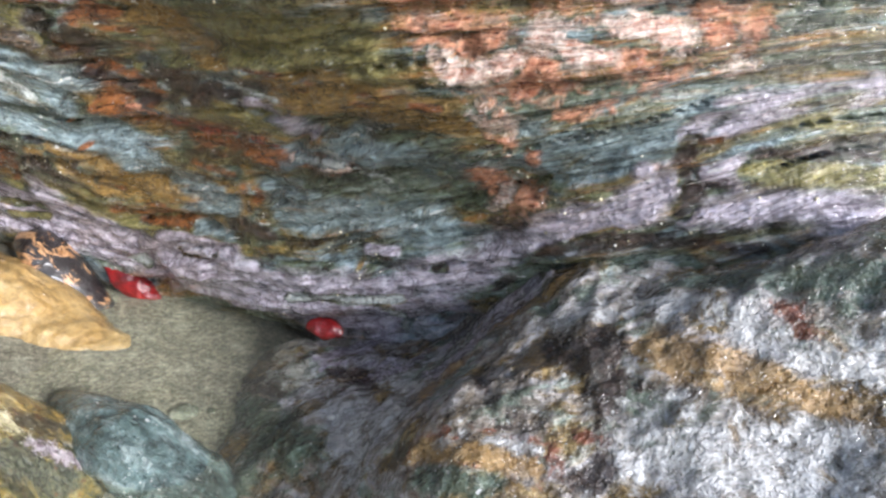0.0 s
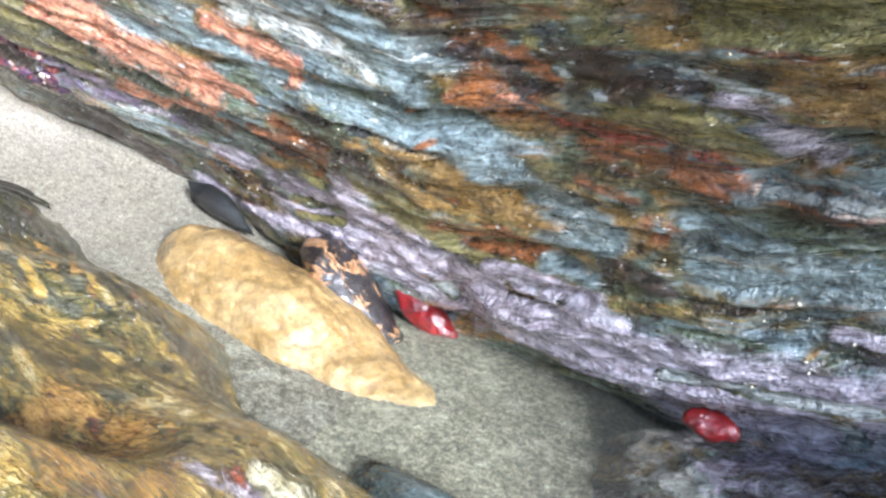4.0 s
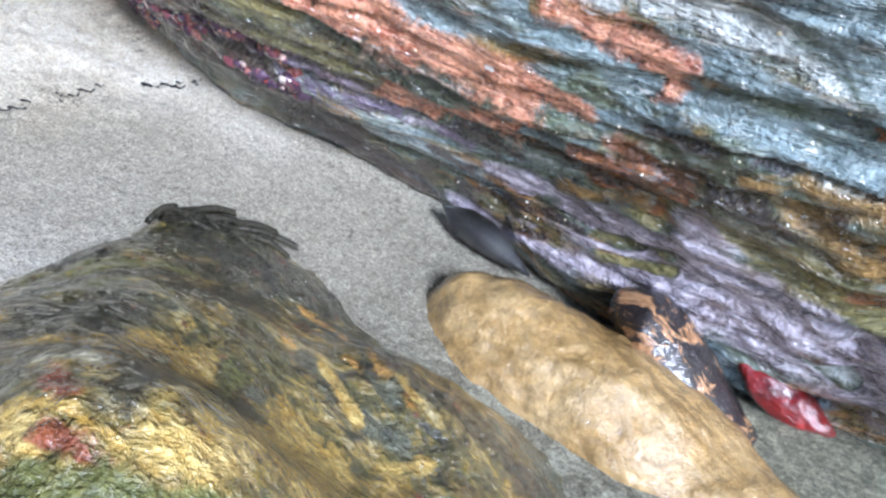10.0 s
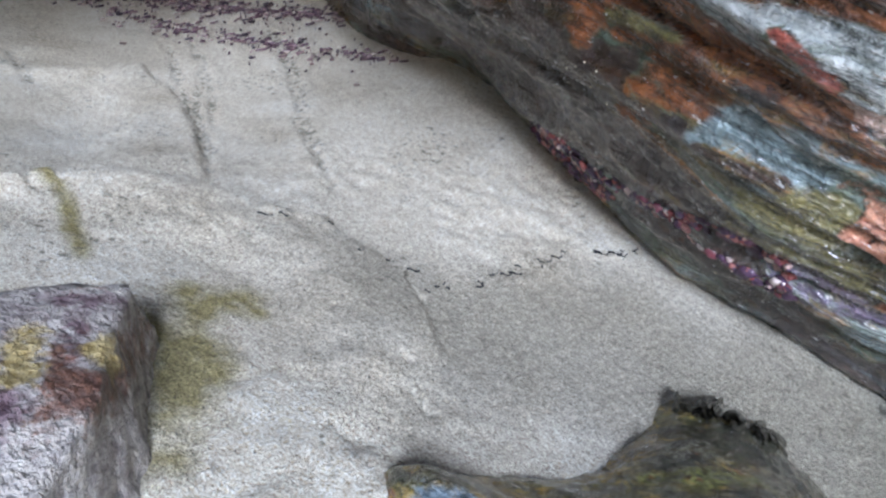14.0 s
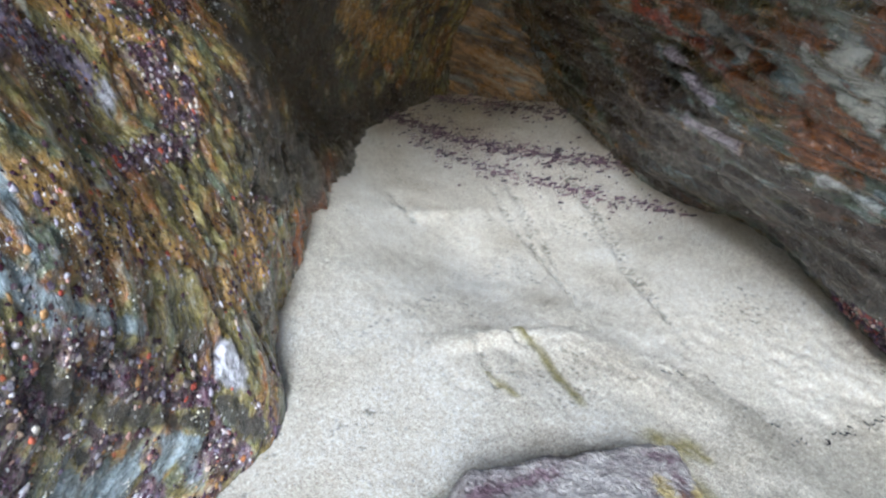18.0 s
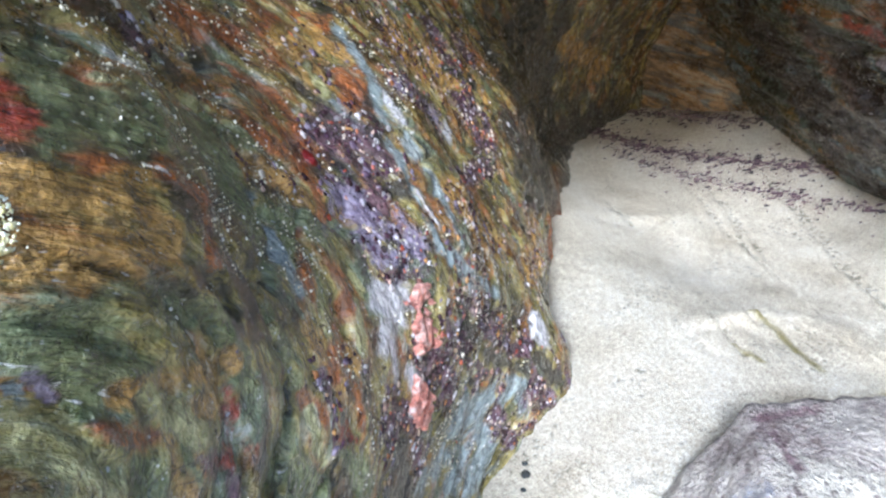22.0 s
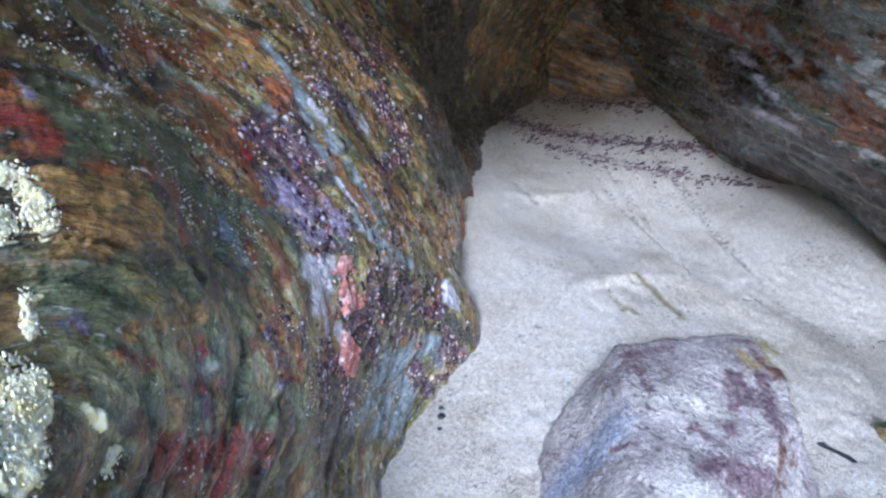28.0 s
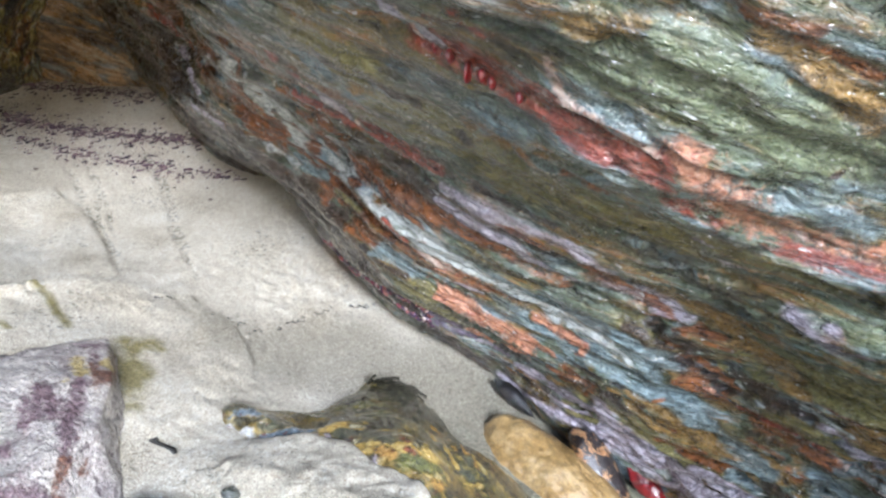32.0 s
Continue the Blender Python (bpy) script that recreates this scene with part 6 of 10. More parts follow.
stroke(FACE_MARKS, "red", 0.0033, (-0.633, -0.519, 0.620), (-0.637, -0.514, 0.614))
stroke(FACE_MARKS, "red", 0.0068, (-0.661, -0.494, 0.655), (-0.676, -0.481, 0.653), (-0.678, -0.476, 0.661))
stroke(FACE_MARKS, "rust", 0.0091, (-0.694, -0.450, 0.628), (-0.703, -0.434, 0.617), (-0.710, -0.425, 0.611))
stroke(FACE_MARKS, "rust", 0.0065, (-0.685, -0.465, 0.643), (-0.702, -0.449, 0.646), (-0.704, -0.439, 0.632))
stroke(FACE_MARKS, "rust", 0.0033, (-0.612, -0.507, 0.558), (-0.620, -0.501, 0.550), (-0.618, -0.493, 0.541))
stroke(FACE_MARKS, "red", 0.0038, (-0.777, -0.337, 0.486), (-0.776, -0.330, 0.481), (-0.780, -0.322, 0.467))
stroke(FACE_MARKS, "red", 0.0108, (-0.729, -0.367, 0.451), (-0.778, -0.322, 0.422), (-0.795, -0.298, 0.403))
stroke(FACE_MARKS, "red", 0.0036, (-0.715, -0.385, 0.518), (-0.716, -0.383, 0.505))
stroke(FACE_MARKS, "red", 0.0038, (-0.781, -0.330, 0.497), (-0.776, -0.332, 0.482), (-0.776, -0.328, 0.469))
stroke(FACE_MARKS, "red", 0.0057, (-0.829, -0.271, 0.447), (-0.836, -0.262, 0.434))
stroke(FACE_MARKS, "pinkred", 0.0089, (-0.924, -0.175, 0.478), (-0.921, -0.173, 0.456))
stroke(FACE_MARKS, "pinkred", 0.0089, (-0.910, -0.189, 0.421), (-0.914, -0.184, 0.400))
stroke(FACE_MARKS, "pale", 0.0103, (-0.909, -0.212, 0.491), (-0.920, -0.193, 0.495), (-0.920, -0.184, 0.485))
stroke(FACE_MARKS, "pale", 0.0055, (-0.899, -0.209, 0.463), (-0.898, -0.206, 0.437))
stroke(FACE_MARKS, "pale", 0.0089, (-1.060, 0.014, 0.386), (-1.056, 0.025, 0.372))
stroke(FACE_MARKS, "pale", 0.0035, (-0.705, -0.395, 0.538), (-0.708, -0.392, 0.530))
stroke(FACE_MARKS, "violet", 0.0126, (-0.960, -0.236, 0.603), (-0.963, -0.199, 0.579), (-0.971, -0.171, 0.573))
stroke(FACE_MARKS, "lilac", 0.0121, (-0.946, -0.217, 0.560), (-0.927, -0.207, 0.530), (-0.926, -0.190, 0.511))
stroke(FACE_MARKS, "violet", 0.0079, (-0.922, -0.199, 0.504), (-0.940, -0.168, 0.502))
stroke(FACE_MARKS, "lilac", 0.0119, (-1.026, -0.142, 0.639), (-1.146, -0.059, 0.620), (-1.152, -0.043, 0.602))
stroke(FACE_MARKS, "violet", 0.0156, (-1.208, 0.011, 0.627), (-1.202, 0.023, 0.599), (-1.204, 0.039, 0.571))
stroke(FACE_MARKS, "violet", 0.0107, (-0.915, -0.183, 0.441), (-0.919, -0.177, 0.420))
stroke(FACE_MARKS, "violet", 0.0128, (-0.891, -0.211, 0.400), (-0.916, -0.185, 0.366), (-0.922, -0.183, 0.344))
stroke(FACE_MARKS, "violet", 0.0100, (-0.959, -0.117, 0.438), (-0.999, -0.082, 0.378))
stroke(FACE_MARKS, "violet", 0.0101, (-1.014, -0.053, 0.391), (-1.049, -0.002, 0.372))
stroke(FACE_MARKS, "violet", 0.0108, (-1.045, 0.002, 0.360), (-1.048, 0.027, 0.342), (-1.051, 0.041, 0.332))
stroke(FACE_MARKS, "violet", 0.0059, (-1.014, -0.060, 0.339), (-1.021, -0.049, 0.304))
stroke(FACE_MARKS, "violet", 0.0075, (-1.019, -0.023, 0.299), (-1.038, 0.012, 0.310))
stroke(FACE_MARKS, "violet", 0.0059, (-0.872, -0.230, 0.369), (-0.866, -0.238, 0.352))
stroke(FACE_MARKS, "violet", 0.0145, (-1.240, -0.008, 0.710), (-1.229, 0.008, 0.675), (-1.233, 0.034, 0.641))
stroke(FACE_MARKS, "ochre", 0.0092, (-1.124, -0.101, 0.672), (-1.148, -0.077, 0.663))
stroke(FACE_MARKS, "ochre", 0.0083, (-1.202, -0.014, 0.660), (-1.203, -0.007, 0.647))
stroke(FACE_MARKS, "ochre", 0.0099, (-1.256, 0.072, 0.635), (-1.251, 0.077, 0.620))
stroke(FACE_MARKS, "ochre", 0.0101, (-0.978, -0.126, 0.546), (-1.086, -0.033, 0.518), (-1.066, -0.032, 0.496))
stroke(FACE_MARKS, "ochre", 0.0066, (-1.131, 0.025, 0.495), (-1.111, 0.018, 0.466))
stroke(FACE_MARKS, "ochre", 0.0119, (-1.255, 0.146, 0.471), (-1.136, 0.059, 0.444))
stroke(FACE_MARKS, "green", 0.0072, (-0.774, -0.384, 0.649), (-0.756, -0.381, 0.629), (-0.762, -0.370, 0.615))
stroke(FACE_MARKS, "green", 0.0120, (-0.766, -0.365, 0.615), (-0.854, -0.327, 0.610), (-0.872, -0.304, 0.589))
stroke(FACE_MARKS, "green", 0.0075, (-0.858, -0.309, 0.576), (-0.856, -0.298, 0.548), (-0.848, -0.294, 0.528))
stroke(FACE_MARKS, "green", 0.0079, (-0.724, -0.381, 0.555), (-0.733, -0.371, 0.533), (-0.741, -0.364, 0.515))
stroke(FACE_MARKS, "green", 0.0065, (-0.810, -0.308, 0.505), (-0.806, -0.305, 0.459), (-0.801, -0.296, 0.425))
stroke(FACE_MARKS, "green", 0.0089, (-0.827, -0.267, 0.437), (-0.842, -0.251, 0.396))
stroke(FACE_MARKS, "blue", 0.0052, (-0.986, -0.217, 0.624), (-0.974, -0.184, 0.596), (-0.967, -0.158, 0.554), (-0.948, -0.143, 0.512), (-0.967, -0.106, 0.465))
stroke(FACE_MARKS, "blue", 0.0169, (-0.977, -0.114, 0.369), (-1.011, -0.076, 0.302), (-0.995, -0.105, 0.280))
stroke(FACE_MARKS, "blue", 0.0090, (-1.024, -0.033, 0.361), (-1.026, -0.025, 0.321))
stroke(FACE_MARKS, "rust", 0.0082, (-0.936, -0.273, 0.620), (-0.939, -0.253, 0.592), (-0.923, -0.243, 0.559))
stroke(FACE_MARKS, "ochre", 0.0032, (-0.784, -0.333, 0.521), (-0.784, -0.331, 0.503))
stroke(FACE_MARKS, "rust", 0.0056, (-0.866, -0.260, 0.491), (-0.852, -0.255, 0.463))
stroke(FACE_MARKS, "rust", 0.0063, (-0.723, -0.392, 0.589), (-0.729, -0.379, 0.567), (-0.726, -0.385, 0.560))
stroke(FACE_MARKS, "ochre", 0.0101, (-0.877, -0.338, 0.656), (-0.960, -0.291, 0.672))
stroke(FACE_MARKS, "rust", 0.0139, (-0.984, -0.252, 0.663), (-1.000, -0.229, 0.656))
stroke(FACE_MARKS, "rust", 0.0059, (-0.727, -0.411, 0.635), (-0.730, -0.402, 0.624))
stroke(FACE_MARKS, "dark", 0.0033, (-0.720, -0.407, 0.610), (-0.729, -0.390, 0.607))
# recess at the cave's far end: its shade painted in, with olive-brown
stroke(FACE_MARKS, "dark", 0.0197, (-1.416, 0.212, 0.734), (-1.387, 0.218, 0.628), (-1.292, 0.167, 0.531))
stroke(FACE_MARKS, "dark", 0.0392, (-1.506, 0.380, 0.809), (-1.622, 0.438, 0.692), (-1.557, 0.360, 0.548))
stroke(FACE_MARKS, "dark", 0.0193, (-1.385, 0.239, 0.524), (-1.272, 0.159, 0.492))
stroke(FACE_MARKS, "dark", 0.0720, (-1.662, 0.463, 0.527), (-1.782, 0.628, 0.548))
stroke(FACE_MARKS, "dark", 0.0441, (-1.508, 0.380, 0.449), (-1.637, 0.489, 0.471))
stroke(FACE_MARKS, "red", 0.0105, (-0.708, -0.440, 0.647), (-0.709, -0.436, 0.640), (-0.707, -0.436, 0.633))
stroke(FACE_MARKS, "red", 0.0064, (-0.714, -0.426, 0.629), (-0.717, -0.416, 0.621), (-0.712, -0.421, 0.612))
stroke(FACE_MARKS, "rust", 0.0122, (-0.702, -0.436, 0.616), (-0.708, -0.423, 0.603), (-0.693, -0.437, 0.596))
stroke(FACE_MARKS, "rust", 0.0089, (-0.724, -0.412, 0.631), (-0.727, -0.399, 0.615))
stroke(FACE_MARKS, "ochre", 0.0105, (-0.715, -0.400, 0.580), (-0.730, -0.383, 0.568), (-0.757, -0.356, 0.571))
stroke(FACE_MARKS, "ochre", 0.0108, (-0.849, -0.274, 0.490), (-0.848, -0.261, 0.465))
stroke(FACE_MARKS, "green", 0.0144, (-0.756, -0.385, 0.634), (-0.736, -0.388, 0.615))
stroke(FACE_MARKS, "green", 0.0181, (-0.777, -0.356, 0.615), (-0.853, -0.322, 0.597))
stroke(FACE_MARKS, "green", 0.0155, (-0.858, -0.309, 0.576), (-0.860, -0.296, 0.555))
stroke(FACE_MARKS, "green", 0.0131, (-0.749, -0.358, 0.507), (-0.748, -0.355, 0.485))
stroke(FACE_MARKS, "rust", 0.0191, (-0.997, -0.247, 0.677), (-1.013, -0.204, 0.662), (-0.993, -0.184, 0.624))
stroke(FACE_MARKS, "ochre", 0.0180, (-1.151, -0.088, 0.686), (-1.171, -0.053, 0.658))
stroke(FACE_MARKS, "ochre", 0.0144, (-0.990, -0.114, 0.544), (-1.016, -0.075, 0.517), (-1.082, -0.015, 0.480))
stroke(FACE_MARKS, "pale", 0.0094, (-0.915, -0.205, 0.493), (-0.914, -0.197, 0.471))
stroke(FACE_MARKS, "violet", 0.0155, (-0.969, -0.215, 0.606), (-0.974, -0.184, 0.596))
stroke(FACE_MARKS, "violet", 0.0220, (-0.941, -0.133, 0.445), (-1.001, -0.068, 0.403), (-1.045, 0.002, 0.360))
stroke(FACE_MARKS, "violet", 0.0132, (-0.891, -0.210, 0.413), (-0.914, -0.186, 0.377))
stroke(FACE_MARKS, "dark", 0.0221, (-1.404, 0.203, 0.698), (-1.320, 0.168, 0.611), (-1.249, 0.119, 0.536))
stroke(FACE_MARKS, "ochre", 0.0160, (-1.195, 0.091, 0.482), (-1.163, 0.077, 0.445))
# broad dark strokes darken the deep recess as shade would
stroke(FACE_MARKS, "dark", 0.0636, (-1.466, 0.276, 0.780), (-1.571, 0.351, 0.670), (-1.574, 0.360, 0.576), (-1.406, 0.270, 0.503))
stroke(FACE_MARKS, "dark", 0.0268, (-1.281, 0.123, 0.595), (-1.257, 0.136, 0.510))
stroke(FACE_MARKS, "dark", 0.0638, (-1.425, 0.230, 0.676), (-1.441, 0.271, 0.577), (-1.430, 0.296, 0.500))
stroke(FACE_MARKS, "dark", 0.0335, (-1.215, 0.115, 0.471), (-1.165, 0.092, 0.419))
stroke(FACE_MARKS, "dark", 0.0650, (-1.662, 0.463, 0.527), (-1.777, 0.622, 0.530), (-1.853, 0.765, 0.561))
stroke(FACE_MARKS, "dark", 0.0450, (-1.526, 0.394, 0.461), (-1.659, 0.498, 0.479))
stroke(FACE_MARKS, "red", 0.0088, (-0.707, -0.451, 0.664), (-0.707, -0.445, 0.652), (-0.706, -0.440, 0.640))
stroke(FACE_MARKS, "rust", 0.0144, (-0.726, -0.430, 0.662), (-0.738, -0.419, 0.650), (-0.722, -0.414, 0.631))
stroke(FACE_MARKS, "dark", 0.0076, (-0.711, -0.426, 0.619), (-0.708, -0.416, 0.592), (-0.701, -0.416, 0.566))
stroke(FACE_MARKS, "dark", 0.0051, (-0.675, -0.474, 0.625), (-0.682, -0.463, 0.616))
stroke(FACE_MARKS, "red", 0.0058, (-0.662, -0.492, 0.655), (-0.674, -0.484, 0.647), (-0.679, -0.472, 0.642))
stroke(FACE_MARKS, "rust", 0.0101, (-0.682, -0.469, 0.645), (-0.691, -0.458, 0.623))
stroke(FACE_MARKS, "dark", 0.0100, (-0.944, -0.324, 0.696), (-0.915, -0.311, 0.650))
stroke(FACE_MARKS, "dark", 0.0067, (-0.838, -0.306, 0.544), (-0.802, -0.316, 0.518), (-0.780, -0.333, 0.493))
stroke(FACE_MARKS, "dark", 0.0130, (-0.999, -0.172, 0.625), (-0.960, -0.174, 0.562))
stroke(FACE_MARKS, "violet", 0.0215, (-0.968, -0.102, 0.445), (-1.024, -0.033, 0.367), (-1.034, 0.001, 0.328))
stroke(FACE_MARKS, "violet", 0.0130, (-0.889, -0.212, 0.415), (-0.906, -0.199, 0.364))
stroke(FACE_MARKS, "violet", 0.0129, (-0.927, -0.161, 0.433), (-0.949, -0.142, 0.389))
stroke(FACE_MARKS, "red", 0.0101, (-0.751, -0.355, 0.435), (-0.759, -0.337, 0.433), (-0.758, -0.333, 0.413))
stroke(FACE_MARKS, "red", 0.0050, (-0.781, -0.335, 0.495), (-0.771, -0.338, 0.471))
stroke(FACE_MARKS, "rust", 0.0119, (-0.719, -0.404, 0.600), (-0.726, -0.388, 0.589), (-0.753, -0.364, 0.592))
stroke(FACE_MARKS, "rust", 0.0172, (-0.947, -0.250, 0.599), (-0.920, -0.253, 0.564))
stroke(FACE_MARKS, "ochre", 0.0105, (-0.770, -0.340, 0.520), (-0.781, -0.334, 0.495))
stroke(FACE_MARKS, "dark", 0.0316, (-1.494, 0.299, 0.710), (-1.624, 0.401, 0.581), (-1.266, 0.152, 0.495))
stroke(FACE_MARKS, "rust", 0.0250, (-1.562, 0.398, 0.513), (-1.290, 0.195, 0.415))
coat(FACE_MARKS, "green", 0.0140, (-0.754, -0.385, 0.632), (-0.767, -0.365, 0.617), (-0.876, -0.317, 0.618), (-0.901, -0.276, 0.582), (-0.901, -0.256, 0.543))
coat(FACE_MARKS, "green", 0.0130, (-0.849, -0.316, 0.578), (-0.865, -0.288, 0.551), (-0.873, -0.266, 0.519))
coat(FACE_MARKS, "green", 0.0101, (-0.707, -0.397, 0.550), (-0.726, -0.377, 0.533), (-0.750, -0.357, 0.509))
coat(FACE_MARKS, "green", 0.0109, (-0.795, -0.314, 0.448), (-0.807, -0.287, 0.423))
coat(FACE_MARKS, "ochre", 0.0047, (-0.737, -0.364, 0.504), (-0.781, -0.332, 0.496))
coat(FACE_MARKS, "ochre", 0.0082, (-0.728, -0.386, 0.595), (-0.747, -0.371, 0.580), (-0.731, -0.383, 0.570))
coat(FACE_MARKS, "rust", 0.0066, (-0.908, -0.290, 0.615), (-0.916, -0.271, 0.596), (-0.935, -0.246, 0.582))
coat(FACE_MARKS, "ochre", 0.0128, (-1.001, -0.243, 0.666), (-0.993, -0.220, 0.640))
coat(FACE_MARKS, "rust", 0.0146, (-0.925, -0.324, 0.675), (-0.968, -0.284, 0.674))
coat(FACE_MARKS, "violet", 0.0065, (-0.849, -0.353, 0.661), (-0.860, -0.344, 0.654))
coat(FACE_MARKS, "red", 0.0074, (-0.714, -0.423, 0.626), (-0.728, -0.408, 0.630), (-0.734, -0.394, 0.621))
coat(FACE_MARKS, "rust", 0.0053, (-0.727, -0.418, 0.643), (-0.733, -0.408, 0.640))
coat(FACE_MARKS, "lilac", 0.0030, (-0.745, -0.400, 0.649), (-0.738, -0.398, 0.639))
coat(FACE_MARKS, "violet", 0.0119, (-0.960, -0.233, 0.606), (-0.971, -0.203, 0.592), (-0.966, -0.177, 0.577))
coat(FACE_MARKS, "lilac", 0.0132, (-0.937, -0.226, 0.561), (-0.944, -0.197, 0.545), (-0.938, -0.173, 0.517))
coat(FACE_MARKS, "violet", 0.0092, (-0.922, -0.216, 0.524), (-0.930, -0.177, 0.506))
coat(FACE_MARKS, "pale", 0.0094, (-0.910, -0.213, 0.495), (-0.912, -0.202, 0.478), (-0.896, -0.212, 0.463))
coat(FACE_MARKS, "violet", 0.0125, (-0.876, -0.223, 0.417), (-0.901, -0.205, 0.377), (-0.877, -0.225, 0.363))
coat(FACE_MARKS, "violet", 0.0096, (-0.941, -0.133, 0.452), (-0.977, -0.103, 0.407), (-0.995, -0.093, 0.367))
coat(FACE_MARKS, "violet", 0.0093, (-1.048, 0.006, 0.367), (-1.042, 0.023, 0.321), (-1.027, -0.002, 0.300))
coat(FACE_MARKS, "violet", 0.0064, (-1.020, -0.054, 0.327), (-1.019, -0.048, 0.302))
coat(FACE_MARKS, "blue", 0.0154, (-0.973, -0.130, 0.350), (-1.000, -0.091, 0.348), (-1.025, -0.024, 0.349))
coat(FACE_MARKS, "blue", 0.0123, (-0.927, -0.180, 0.331), (-0.994, -0.107, 0.314))
coat(FACE_MARKS, "blue", 0.0053, (-0.980, -0.170, 0.594), (-0.962, -0.150, 0.535), (-0.960, -0.116, 0.489), (-1.014, -0.055, 0.444))
coat(FACE_MARKS, "pale", 0.0023, (-0.968, -0.161, 0.567), (-0.956, -0.138, 0.525))
coat(FACE_MARKS, "ochre", 0.0110, (-1.120, -0.111, 0.679), (-1.168, -0.058, 0.661))
coat(FACE_MARKS, "lilac", 0.0112, (-1.083, -0.111, 0.644), (-1.148, -0.056, 0.617))
coat(FACE_MARKS, "violet", 0.0105, (-1.236, 0.035, 0.651), (-1.190, 0.024, 0.576))
coat(FACE_MARKS, "ochre", 0.0081, (-0.997, -0.105, 0.547), (-0.997, -0.088, 0.520))
coat(FACE_MARKS, "ochre", 0.0059, (-1.146, 0.027, 0.512), (-1.120, 0.018, 0.490))
coat(FACE_MARKS, "pale", 0.0077, (-1.162, -0.029, 0.595), (-1.150, -0.032, 0.580))
coat(FACE_MARKS, "violet", 0.0104, (-1.184, 0.035, 0.549), (-1.114, -0.035, 0.545))
# strip of recess before the back wall, its shade laid on as colour
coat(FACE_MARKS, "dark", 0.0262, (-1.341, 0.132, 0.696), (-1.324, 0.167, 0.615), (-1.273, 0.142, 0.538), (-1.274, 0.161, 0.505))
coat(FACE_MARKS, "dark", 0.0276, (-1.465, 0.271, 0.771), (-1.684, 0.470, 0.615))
coat(FACE_MARKS, "ochre", 0.0092, (-1.223, 0.113, 0.491), (-1.193, 0.105, 0.451), (-1.102, 0.036, 0.432))
coat(FACE_MARKS, "pale", 0.0081, (-1.064, 0.017, 0.399), (-1.060, 0.029, 0.379))
coat(FACE_MARKS, "rust", 0.0054, (-0.876, -0.272, 0.533), (-0.861, -0.264, 0.492), (-0.856, -0.253, 0.462))
coat(FACE_MARKS, "violet", 0.0044, (-0.838, -0.274, 0.471), (-0.823, -0.274, 0.441))
coat(FACE_MARKS, "red", 0.0046, (-0.828, -0.268, 0.441), (-0.840, -0.257, 0.427))
coat(FACE_MARKS, "red", 0.0031, (-0.781, -0.334, 0.497), (-0.775, -0.335, 0.474), (-0.775, -0.327, 0.463))
coat(FACE_MARKS, "violet", 0.0047, (-0.754, -0.349, 0.482), (-0.766, -0.333, 0.454))
coat(FACE_MARKS, "rust", 0.0033, (-0.708, -0.392, 0.533), (-0.717, -0.384, 0.516))
coat(FACE_MARKS, "pale", 0.0027, (-0.706, -0.398, 0.543), (-0.705, -0.394, 0.532))
coat(FACE_MARKS, "red", 0.0065, (-0.686, -0.474, 0.680), (-0.707, -0.453, 0.675), (-0.725, -0.437, 0.665), (-0.710, -0.439, 0.651))
coat(FACE_MARKS, "red", 0.0065, (-0.636, -0.520, 0.651), (-0.651, -0.504, 0.647), (-0.676, -0.482, 0.655))
coat(FACE_MARKS, "red", 0.0038, (-0.637, -0.518, 0.631), (-0.629, -0.523, 0.621))
coat(FACE_MARKS, "red", 0.0036, (-0.626, -0.515, 0.595), (-0.627, -0.515, 0.594))
coat(FACE_MARKS, "rust", 0.0090, (-0.687, -0.459, 0.620), (-0.698, -0.437, 0.609), (-0.712, -0.424, 0.616))
coat(FACE_MARKS, "rust", 0.0067, (-0.699, -0.455, 0.643), (-0.707, -0.437, 0.634))
coat(FACE_MARKS, "dark", 0.0041, (-0.673, -0.477, 0.623), (-0.673, -0.473, 0.614))
coat(FACE_MARKS, "blue", 0.0033, (-0.684, -0.470, 0.672), (-0.685, -0.469, 0.672))
coat(FACE_MARKS, "blue", 0.0034, (-0.686, -0.467, 0.625), (-0.687, -0.466, 0.625))
coat(FACE_MARKS, "blue", 0.0045, (-0.651, -0.505, 0.667), (-0.651, -0.504, 0.667))
coat(FACE_MARKS, "lilac", 0.0033, (-0.647, -0.513, 0.670), (-0.648, -0.512, 0.670))
coat(FACE_MARKS, "red", 0.0089, (-0.752, -0.350, 0.435), (-0.778, -0.320, 0.421))
coat(FACE_MARKS, "pale", 0.0022, (-0.605, -0.515, 0.563), (-0.606, -0.514, 0.562))
coat(FACE_MARKS, "violet", 0.0020, (-0.619, -0.504, 0.553), (-0.619, -0.504, 0.553))
coat(FACE_MARKS, "red", 0.0027, (-0.614, -0.501, 0.546), (-0.614, -0.500, 0.546))
coat(FACE_MARKS, "blue", 0.0033, (-0.701, -0.417, 0.574), (-0.710, -0.411, 0.558))
# black depth of the cave, shadow painted on the face
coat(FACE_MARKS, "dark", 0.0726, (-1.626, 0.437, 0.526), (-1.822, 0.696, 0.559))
coat(FACE_MARKS, "ochre", 0.0095, (-0.875, -0.302, 0.592), (-0.896, -0.283, 0.581), (-0.915, -0.257, 0.564))
coat(FACE_MARKS, "rust", 0.0086, (-0.941, -0.289, 0.645), (-0.958, -0.266, 0.634), (-0.960, -0.252, 0.624))
coat(FACE_MARKS, "green", 0.0104, (-0.859, -0.307, 0.572), (-0.880, -0.286, 0.556), (-0.902, -0.253, 0.542))
